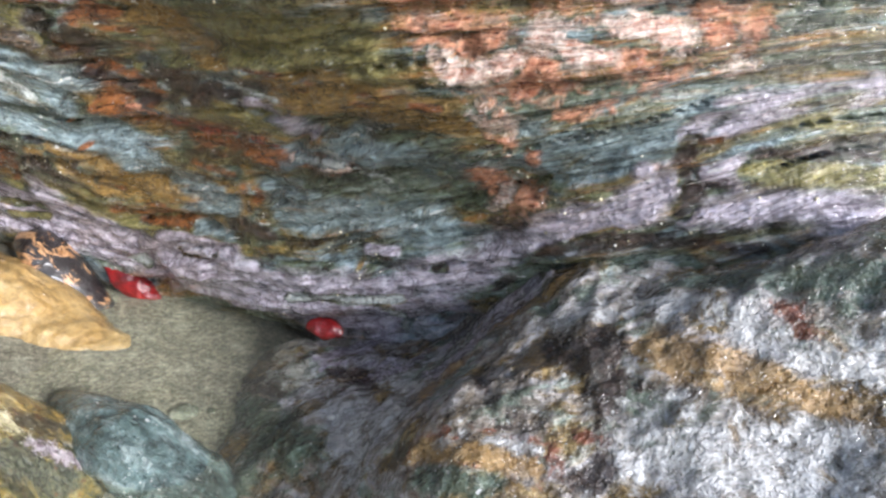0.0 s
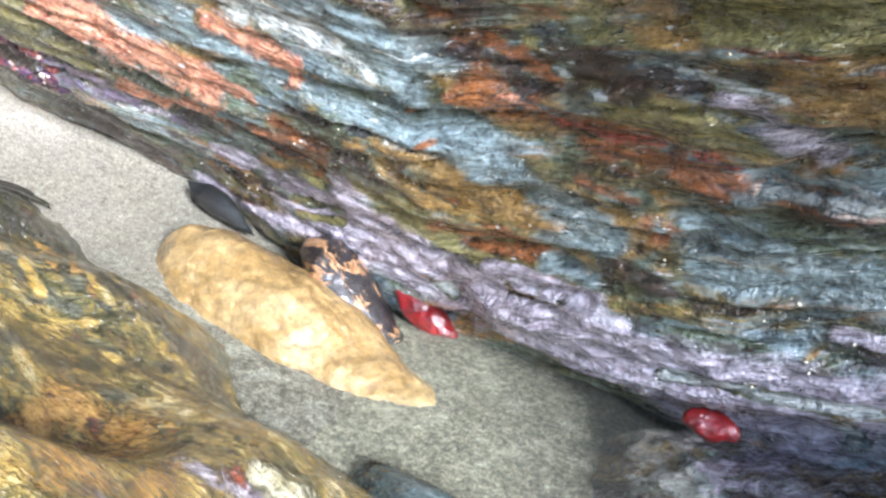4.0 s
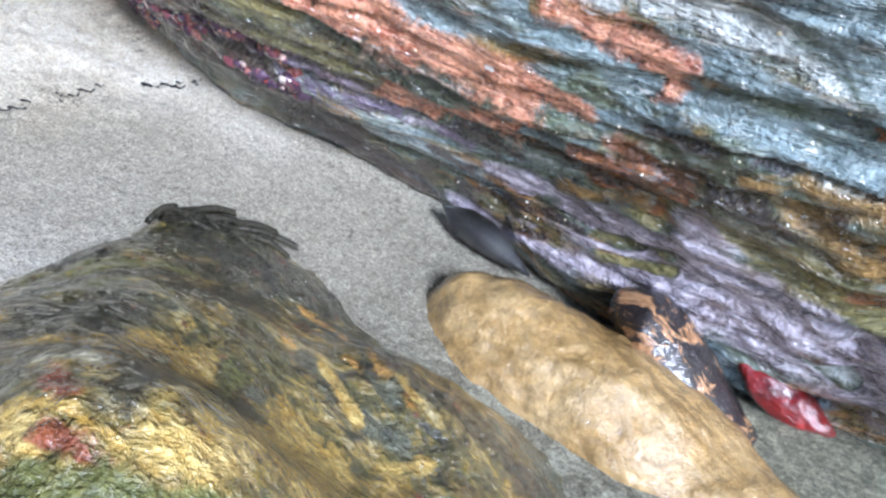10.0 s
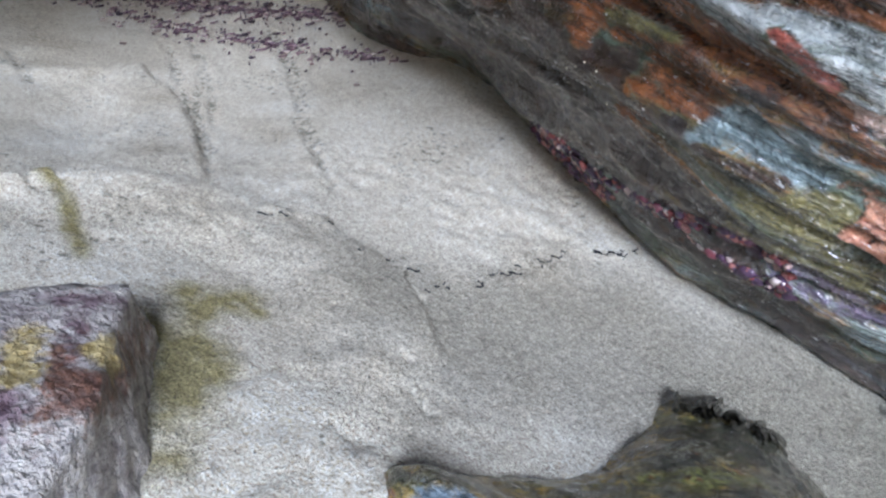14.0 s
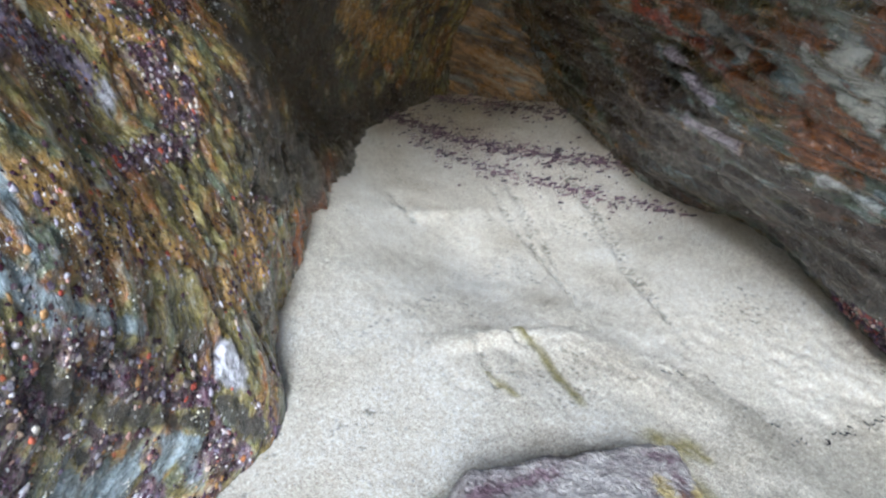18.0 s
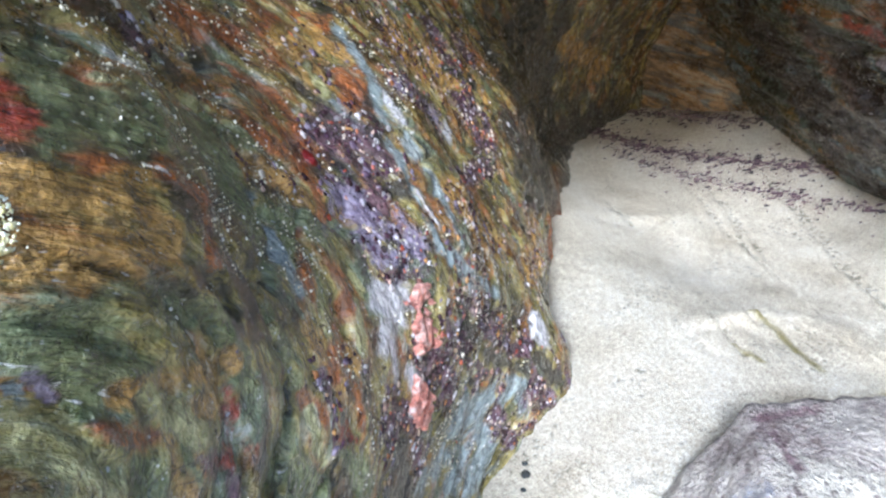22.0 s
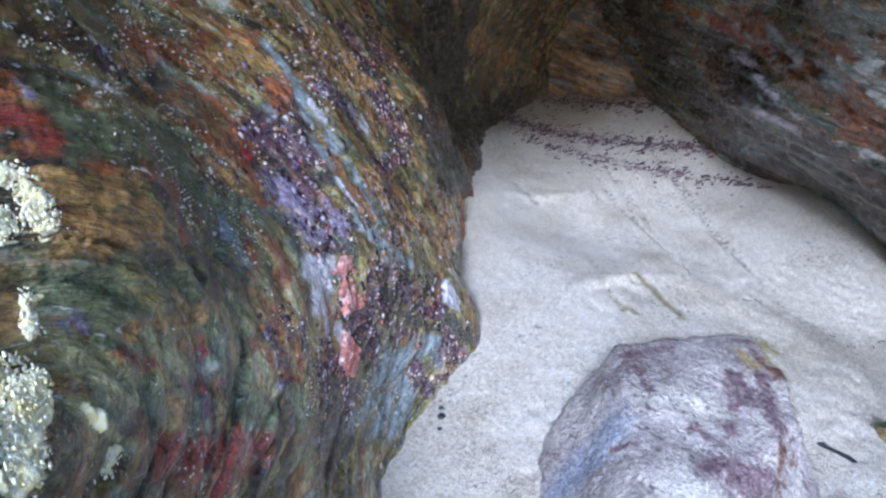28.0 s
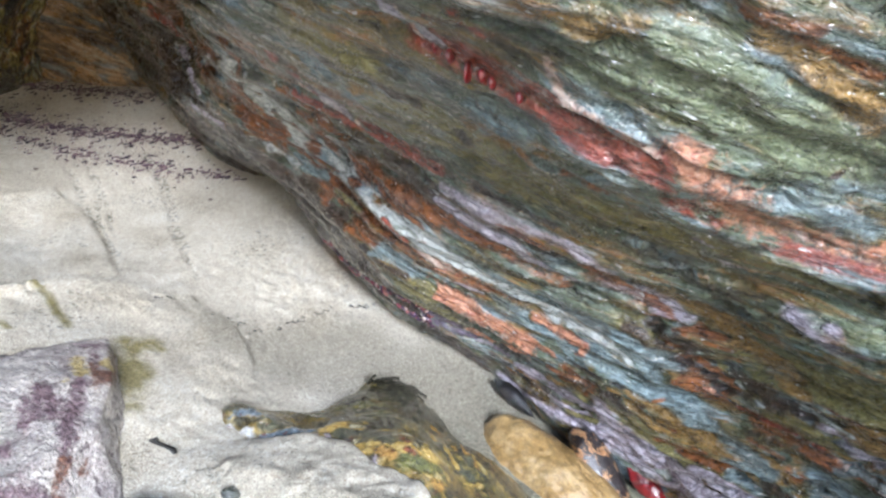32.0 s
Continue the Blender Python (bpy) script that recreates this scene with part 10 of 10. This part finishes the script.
for i, (x, y, z, r) in enumerate(((-0.379, 0.285, 0.622, 0.005), (-0.372, 0.287, 0.617, 0.006), (-0.405, 0.285, 0.636, 0.006), (-0.352, 0.29, 0.607, 0.005),
                                  (-0.33, 0.28, 0.62, 0.006), (-0.326, 0.29, 0.61, 0.007), (-0.318, 0.3, 0.6, 0.006), (-0.42, 0.29, 0.643, 0.005))):
    anemone([(x - 0.003, y - 0.003, z), (x + 0.003, y - 0.003, z)], r, (0.0, -0.75, -0.5), "small coral red anemone in the vein of the overhang")


# ---- small shells, scraps and pebbles ----
def island_material(name, stops, rough=0.35, scale=300):
    m = Nodes(name)
    pick = m.add("NewGeometry").outputs["Random Per Island"]
    color = m.ramp(pick, stops)
    obj = m.add("TexCoord").outputs["Object"]
    fine = m.noise(obj, scale, 4, 0.7)
    color = m.mix(0.6, color, m.ramp(fine, [(0.3, (0.1, 0.1, 0.1)), (0.5, (0.5, 0.5, 0.5)), (0.7, (0.92, 0.92, 0.92))]), "OVERLAY")
    return m.done(color, rough, m.bump(fine, 0.5, 0.001))


def swarm(name, places, normals, sizes, flat, level, material, seed, jag=0.28):
    """Many small lumps in one mesh, each turned and squashed onto its surface."""
    rng = np.random.default_rng(seed)
    v, f = BALLS[level]
    verts, faces = [], []
    for i, (p, n, r) in enumerate(zip(places, normals, sizes)):
        a = unit(np.cross(n, rng.normal(size=3)))
        b = np.cross(n, a)
        k = rng.uniform(0.55, 1.6, 2)
        lump = v * (1 + rng.uniform(-jag, jag, (len(v), 1)))
        verts.append(p + r * (lump[:, 0:1] * a * k[0] + lump[:, 1:2] * b * k[1] + lump[:, 2:3] * n * flat))
        faces.append(f + i * len(v))
    return raw_mesh(name, np.concatenate(verts), np.concatenate(faces), material)


def pick(weight, count, seed):
    rng = np.random.default_rng(seed)
    w = np.asarray(weight, float)
    return rng.choice(len(w), count, p=w / w.sum())


shells_mat = island_material("crusted_shells", [(0.0, (0.014, 0.005, 0.009)), (0.38, (0.04, 0.012, 0.02)), (0.52, (0.06, 0.03, 0.055)), (0.66, (0.2, 0.165, 0.22)), (0.76, (0.5, 0.47, 0.48)),
                                                (0.84, (0.36, 0.2, 0.07)), (0.92, (0.3, 0.05, 0.03)), (1.0, (0.55, 0.5, 0.42))], 0.18)
flat_face, flat_norm = face_p.reshape(-1, 3), face_n.reshape(-1, 3)
in_reach = (face_u.ravel() > 0.35) & (face_u.ravel() < 1.25) & (face_z.ravel() > 0.24) & (face_z.ravel() < 0.85)
band = smooth(0.46, 0.56, face_u.ravel() - 0.35 * (face_z.ravel() - 0.45)) * (1 - smooth(0.98, 1.1, face_u.ravel()))
patchy = smooth(0.0, 0.35, fbm(flat_face[:, 0] * 16, flat_face[:, 1] * 16, flat_face[:, 2] * 10, 4, 121))
crowd = (2.2 * face_masks["violet"] + 1.2 * face_masks["lilac"] + 0.8 * face_masks["ochre"] + 0.55 * band * patchy) * in_reach
spots = pick(crowd + 1e-9, 5200, 5)
rng = np.random.default_rng(9)
tagged(new("small_shells", swarm("small_shells", flat_face[spots], flat_norm[spots], 0.0007 + 0.0018 * rng.uniform(0, 1, len(spots)) ** 2, 0.4, 2, shells_mat, 7, 0.42)),
       "purple, white and orange shells crowding the rock face", "shells", kind="stuff")
crumb_mat = island_material("sponge_crumbs", [(0.0, (0.66, 0.56, 0.22)), (0.3, (0.84, 0.78, 0.48)), (0.7, (0.88, 0.85, 0.62)), (1.0, (0.9, 0.89, 0.76))], 0.6, 500)
here = (face_u.ravel() > 0.0) & (face_u.ravel() < 0.52)
spots = pick(here * smooth(0.3, 0.55, face_masks["sponge"] + 0.35 * fbm(flat_face[:, 0] * 50, flat_face[:, 1] * 50, flat_face[:, 2] * 50, 3, 161)) + 1e-9, 15000, 165)
near = np.random.default_rng(167).normal(0, 0.0012, (len(spots), 3))
crumbs = part("sponge_crumbs", swarm("sponge_crumbs", flat_face[spots] + near + flat_norm[spots] * 0.0012, flat_norm[spots], 0.0004 + 0.0007 * rng.uniform(0, 1, len(spots)) ** 2, 0.5, 1, crumb_mat, 169, 0.3), wall_left, "cream crumbly sponge")
tagged(crumbs, "cream crumbly sponge", kind="stuff")
# pale nubs stand in for wet glints as well as barnacles
nub_mat = island_material("pale_nubs", [(0.0, (0.3, 0.26, 0.16)), (0.5, (0.55, 0.5, 0.36)), (1.0, (0.75, 0.72, 0.62))], 0.2)
middle = (face_u.ravel() > 0.12) & (face_u.ravel() < 0.75) & (face_z.ravel() > 0.3) & (face_z.ravel() < 0.75)
spots = pick(middle * smooth(0.0, 0.4, fbm(flat_face[:, 0] * 22, flat_face[:, 1] * 22, flat_face[:, 2] * 14, 4, 131)) + 1e-9, 4200, 15)
tagged(new("glint_nubs", swarm("glint_nubs", flat_face[spots], flat_norm[spots], 0.0003 + 0.0008 * rng.uniform(0, 1, len(spots)) ** 2, 0.7, 1, nub_mat, 17)),
       "tiny pale nubs for barnacles and wet glints on green rock", "barnacles", kind="stuff")
flat_wall, flat_wall_n = wall_p.reshape(-1, 3), wall_n.reshape(-1, 3)
spots = pick(np.where(flat_wall[:, 0] < -0.62, wall_masks["violet"], 0) ** 2 + 1e-9, 420, 25)
bead_mat = island_material("red_beads", [(0.0, (0.025, 0.012, 0.02)), (0.45, (0.08, 0.045, 0.085)), (0.65, (0.2, 0.045, 0.045)), (0.85, (0.36, 0.2, 0.17)), (1.0, (0.55, 0.48, 0.46))], 0.12)
tagged(new("bead_shells", swarm("bead_shells", flat_wall[spots], flat_wall_n[spots], rng.uniform(0.0014, 0.0046, len(spots)), 0.7, 2, bead_mat, 27)),
       "dark red and pink bead-like shells along the wall's foot", "shells", kind="stuff")
# the same glint nubs, sparser, on the banded wall
spots = pick((np.abs(wall_s.ravel() - 0.08) < 0.4) * (flat_wall[:, 2] < 0.75) * (flat_wall[:, 0] > -1.4) * smooth(0.05, 0.4, fbm(flat_wall[:, 0] * 12, wall_s.ravel() * 40, flat_wall[:, 1] * 12, 4, 141)) + 1e-9, 900, 35)
tagged(new("glint_nubs", swarm("wall_glint_nubs", flat_wall[spots], flat_wall_n[spots], 0.0004 + 0.0008 * rng.uniform(0, 1, len(spots)) ** 2, 0.7, 1, nub_mat, 37)),
       "tiny pale nubs for barnacles and wet glints along the banded wall", "barnacles", kind="stuff")



# the larger shells, each a piece of the rock that it grows on
def shell_meshes(name, material, count, flat, seed):
    rng = np.random.default_rng(seed)
    v, f = BALLS[2]
    out = []
    for i in range(count):
        lump = v * (1 + 0.22 * fbm(v[:, 0] * 1.6 + 9 * i, v[:, 1] * 1.6, v[:, 2] * 1.6, 3, seed + i))[:, None]
        wide = rng.uniform(0.7, 1.35, 2)
        out.append(raw_mesh(name, lump * (wide[0], wide[1], flat), f, material))
    return out


def grow_shells(name, host, places, normals, sizes, shapes, seed):
    rng = np.random.default_rng(seed)
    for i, (p, n, r) in enumerate(zip(places, normals, sizes)):
        turn = Vector(n).to_track_quat("Z", "Y").to_matrix().to_4x4() @ Matrix.Rotation(rng.uniform(0, 6.28), 4, "Z")
        part(name, shapes[i % len(shapes)], host).matrix_basis = Matrix.Translation(Vector(p)) @ turn @ Matrix.Scale(float(r), 4)


def own_colour_material(name, stops, rough=0.2, scale=260):
    m = Nodes(name)
    color = m.ramp(m.add("ObjectInfo").outputs["Random"], stops)
    obj = m.add("TexCoord").outputs["Object"]
    fine = m.noise(obj, 2.2, 5, 0.7)
    color = m.mix(0.8, color, m.ramp(fine, [(0.3, (0.08, 0.08, 0.08)), (0.5, (0.5, 0.5, 0.5)), (0.7, (0.92, 0.92, 0.92))]), "OVERLAY")
    return m.done(color, rough, m.bump(fine, 0.6, 0.3), 0.5, 0.3)


shell_piece_mat = own_colour_material("single_shells", [(0.0, (0.02, 0.008, 0.012)), (0.4, (0.06, 0.025, 0.035)), (0.6, (0.12, 0.09, 0.13)), (0.78, (0.42, 0.4, 0.4)), (0.88, (0.34, 0.2, 0.08)), (1.0, (0.6, 0.55, 0.48))])
spots = pick(crowd + 1e-9, 260, 75)
grow_shells("shell", wall_left, flat_face[spots], flat_norm[spots], rng.uniform(0.0016, 0.0032, len(spots)), shell_meshes("shell", shell_piece_mat, 8, 0.35, 77), 79)
bead_piece_mat = own_colour_material("single_beads", [(0.0, (0.025, 0.012, 0.02)), (0.45, (0.08, 0.045, 0.085)), (0.65, (0.22, 0.05, 0.05)), (0.85, (0.4, 0.24, 0.2)), (1.0, (0.6, 0.54, 0.52))], 0.12)
spots = pick(np.where(flat_wall[:, 0] < -0.62, wall_masks["violet"], 0) ** 2 + 1e-9, 90, 85)
grow_shells("shell", wall_right, flat_wall[spots], flat_wall_n[spots], rng.uniform(0.003, 0.0056, len(spots)), shell_meshes("bead", bead_piece_mat, 6, 0.7, 87), 89)

limpet_mat = growth_material("limpet_shell", (0.3, 0.24, 0.16), (0.5, 0.42, 0.3), (0.68, 0.62, 0.5), 120, 0.4)


def limpet(place, normal, r, label):
    v, f = BALLS[3]
    n = unit(normal)
    a = unit(np.cross(n, (0.3, 0.2, 0.9)))
    b = np.cross(n, a)
    h = np.maximum(v[:, 2], -0.15)
    ang = np.arctan2(v[:, 1], v[:, 0])
    rad = (1 + 0.06 * np.cos(ang * 14))[:, None]
    p = np.array(place) + r * (v[:, 0:1] * a * rad + v[:, 1:2] * b * 0.85 * rad + (h ** 1.0)[:, None] * n * 0.75)
    return stone("limpet", (p, f), limpet_mat, label, "limpet")


def weed_scrap(place, size, turn, label="black dried seaweed scrap on the sand"):
    """A thin bent strip with a torn end."""
    n = 7
    t = np.linspace(0, 1, n)
    bend = size * (0.1 * np.sin(t * 2.4 + turn * 3) + 0.06 * np.sin(t * 7 + turn * 11))
    wide = size * 0.09 * (1 - 0.6 * t) * (1 + 0.3 * np.sin(t * 9 + turn))
    mid = np.stack([size * (t - 0.5), bend - bend.mean()], -1)
    c, s = math.cos(turn), math.sin(turn)
    verts = []
    for k, zz in ((-1, 0.0), (1, 0.0), (1, 0.0014), (-1, 0.0014)):
        q = mid + np.stack([np.zeros(n), wide * k], -1)
        q = np.stack([q[:, 0] * c - q[:, 1] * s, q[:, 0] * s + q[:, 1] * c], -1)
        verts.append(np.column_stack([q, np.full(n, zz) + 0.0015 * np.sin(t * 5 + turn)]))
    verts = np.concatenate(verts)
    quads = [(a * n + i, a * n + i + 1, b * n + i + 1, b * n + i) for a, b in ((0, 1), (1, 2), (2, 3), (3, 0)) for i in range(n - 1)]
    ob = new("seaweed_scrap", raw_mesh("seaweed_scrap", verts, quads, weed_mat))
    ob.location = (*place, sand_top(*place) + 0.0003)
    return tagged(ob, label, "seaweed", "strand line scraps")


weed_mat = growth_material("dried_weed", (0.006, 0.006, 0.008), (0.015, 0.014, 0.016), (0.05, 0.045, 0.05), 90, 0.3)
sand_xyz = np.empty(len(sand.data.vertices) * 3, np.float32)
sand.data.vertices.foreach_get("co", sand_xyz)
sand_xyz = sand_xyz.reshape(-1, 3)


def sand_top(x, y):
    near = np.argmin((sand_xyz[:, 0] - x) ** 2 + (sand_xyz[:, 1] - y) ** 2)
    return float(sand_xyz[near, 2])


rng = np.random.default_rng(21)
for (ax, ay), (bx, by), count in (((-0.83, 0.47), (-0.81, 0.53), 5), ((-0.815, 0.53), (-0.795, 0.63), 10), ((-0.785, 0.645), (-0.755, 0.69), 7), ((-0.745, 0.7), (-0.735, 0.712), 2),
                                  ((-0.86, 0.44), (-0.84, 0.49), 4), ((-0.95, 0.4), (-0.85, 0.5), 4)):
    for i in range(count):
        t = (i + rng.uniform(0.1, 0.9)) / count
        weed_scrap((ax + (bx - ax) * t + rng.normal(0, 0.003), ay + (by - ay) * t + rng.normal(0, 0.003)), rng.uniform(0.004, 0.014), math.atan2(by - ay, bx - ax) + rng.normal(0, 0.35))


def scraps_mesh(count, seed):
    rng = np.random.default_rng(seed)
    verts, faces = [], []
    for i in range(count):
        t = rng.uniform()
        row, loose = rng.choice(3, p=(0.5, 0.3, 0.2)), rng.choice((0.008, 0.016, 0.035))
        a, b = (((-1.84, 0.67), (-1.33, 0.93)), ((-2.0, 0.8), (-1.6, 1.0)), ((-1.7, 0.66), (-1.2, 0.84)))[row]
        x, y = a[0] + (b[0] - a[0]) * t + rng.normal(0, loose), a[1] + (b[1] - a[1]) * t + rng.normal(0, loose)
        size, ang = 0.0015 + 0.008 * rng.uniform() ** 2.5, rng.normal(0.45, 1.0)
        c, s = math.cos(ang), math.sin(ang)
        z = sand_top(x, y) + 0.001
        k = rng.uniform(0.12, 0.4)
        for zz in (0.0, 0.003):
            for px, py in ((-1, -k), (0.3, -k * 1.4), (1, 0.1), (0.2, k), (-0.8, k * 0.8)):
                verts.append((x + size * (px * c - py * s), y + size * (px * s + py * c), z + zz + 0.001 * px))
        o = i * 10
        faces += [(o + 5, o + 6, o + 7, o + 7), (o + 5, o + 7, o + 8, o + 8), (o + 5, o + 8, o + 9, o + 9)]
        faces += [(o + q, o + (q + 1) % 5, o + 5 + (q + 1) % 5, o + 5 + q) for q in range(5)]
    tris = [f[:3] for f in faces if f[2] == f[3]] + [t for f in faces if f[2] != f[3] for t in (f[:3], (f[0], f[2], f[3]))]
    return raw_mesh("seaweed_scraps", verts, tris, scrap_mat, shade=False)


scrap_mat = island_material("strand_scraps", [(0.0, (0.02, 0.012, 0.018)), (0.5, (0.07, 0.03, 0.05)), (0.8, (0.16, 0.1, 0.1)), (1.0, (0.3, 0.26, 0.22))], 0.5)
tagged(new("seaweed_scraps", scraps_mesh(2000, 33)), "purple-brown seaweed scraps in strand lines at the cave's back", "seaweed", kind="stuff")


# dark fronds on the ridge's tip
TUFT = np.array((-0.62, 0.515, 0.2))
tuft = tagged(new("seaweed_tuft"), "dark olive seaweed tuft fringing the rock's tip", "seaweed")
tuft.location = TUFT
def frond(base, tip, wide):
    n = 8
    t = np.linspace(0, 1, n)
    a, b = np.array(base), np.array(tip)
    axis = b - a
    side = unit(np.cross(axis, (0, 0, 1)))
    mid = a + np.outer(t, axis) + np.outer(np.sin(t * 3.1) * 0.003, (0, 0, 1))
    w = wide * (1 - t ** 2 * 0.9) * (1 + 0.25 * np.sin(t * 14))
    rows = [mid - side * w[:, None], mid + np.outer(np.full(n, 0.003), (0, 0, 1)), mid + side * w[:, None], mid - np.outer(np.full(n, 0.002), (0, 0, 1))]
    quads = [(p * n + i, p * n + i + 1, q * n + i + 1, q * n + i) for p, q in ((0, 1), (1, 2), (2, 3), (3, 0)) for i in range(n - 1)]
    return part("frond", raw_mesh("frond", np.concatenate(rows) - TUFT, quads, frond_mat), tuft)


frond_mat = growth_material("olive_frond", (0.02, 0.018, 0.012), (0.05, 0.045, 0.03), (0.12, 0.11, 0.08), 70, 0.25)
rng = np.random.default_rng(41)
for i in range(30):
    t = i / 29
    bx, by = -0.645 + 0.05 * t + rng.normal(0, 0.004), 0.505 + 0.02 * t + rng.normal(0, 0.006)
    tx, ty = bx - 0.012 + 0.016 * t + rng.normal(0, 0.006), by + 0.03 + rng.normal(0, 0.011)
    zb = float(table(RIDGE_X, RIDGE_Y, RIDGE_Z, np.array([bx]), np.array([by]))[0])
    frond((bx, by, zb + 0.004), (tx, ty, sand_top(tx, ty) + 0.004), rng.uniform(0.001, 0.0026))
limpet((-0.6735, -0.0245, 0.296), (0.75, -0.24, 0.55), 0.0075, "worn grey limpet on the speckled boulder")
weed_scrap((-0.7, 0.223), 0.05, -0.42, "dark curved seaweed strip on the sand")
limpet((-0.238, 0.298, 0.6), (0, -0.75, -0.5), 0.008, "small pale limpet on the green overhang")


# pebbles on the pool's bed
pebble_mat = rock_material("pool_pebbles", [(0.0, (0.1, 0.11, 0.08)), (0.4, (0.19, 0.21, 0.155)), (0.7, (0.3, 0.32, 0.25)), (1.0, (0.5, 0.51, 0.44))], wet=0.25, along=(30, 40, 40), ratio=1.2, dark=0.2, film=0.2)
rng = np.random.default_rng(55)
for i in range(14):
    x, y = rng.normal(-0.2, 0.05), rng.normal(0.4, 0.03)
    r = 0.004 + 0.006 * rng.uniform() ** 1.5
    a = rng.uniform(0, 3.14)
    z = sand_top(x, y) + r * 0.12
    d = np.array([math.cos(a), math.sin(a), 0]) * r * rng.uniform(0.9, 1.5)
    stone("pebble", spindle([np.array([x, y, z]) - d, np.array([x, y, z]) + d], (r * 0.8, r, r * 0.8), (r * 0.5, r * 0.62, r * 0.5), rough=r * 0.3, freq=90, level=3, seed=200 + i, power=0.75),
          pebble_mat, "grey-green rounded pebble on the pool bed", "pebble", "pebbles in the pool")


# ---- the pool ----
def build_water():
    x, y = np.meshgrid(np.linspace(-0.5, 0.55, 160), np.linspace(-0.7, 0.75, 200))
    z = 0.098 + 0.0012 * fbm(x * 22, y * 22, x * 0, 3, 99)
    return raw_mesh("water", np.stack([x, y, z], -1).reshape(-1, 3), grid_quads(*x.shape), water_mat)


def water_material():
    m = Nodes("clear_water")
    obj = m.add("TexCoord").outputs["Object"]
    m.put(m.bsdf, "Transmission Weight", 0.96)
    m.put(m.bsdf, "IOR", 1.33)
    nrm = m.bump(m.noise(obj, 28, 3, 0.5, 0.6), 0.25, 0.006)
    return m.done((0.8, 0.81, 0.7), 0.05, nrm)


water_mat = water_material()
water = tagged(new("water", build_water()), "shallow clear water lying in the gully's pool", "water", kind="structure")
water.visible_shadow = False
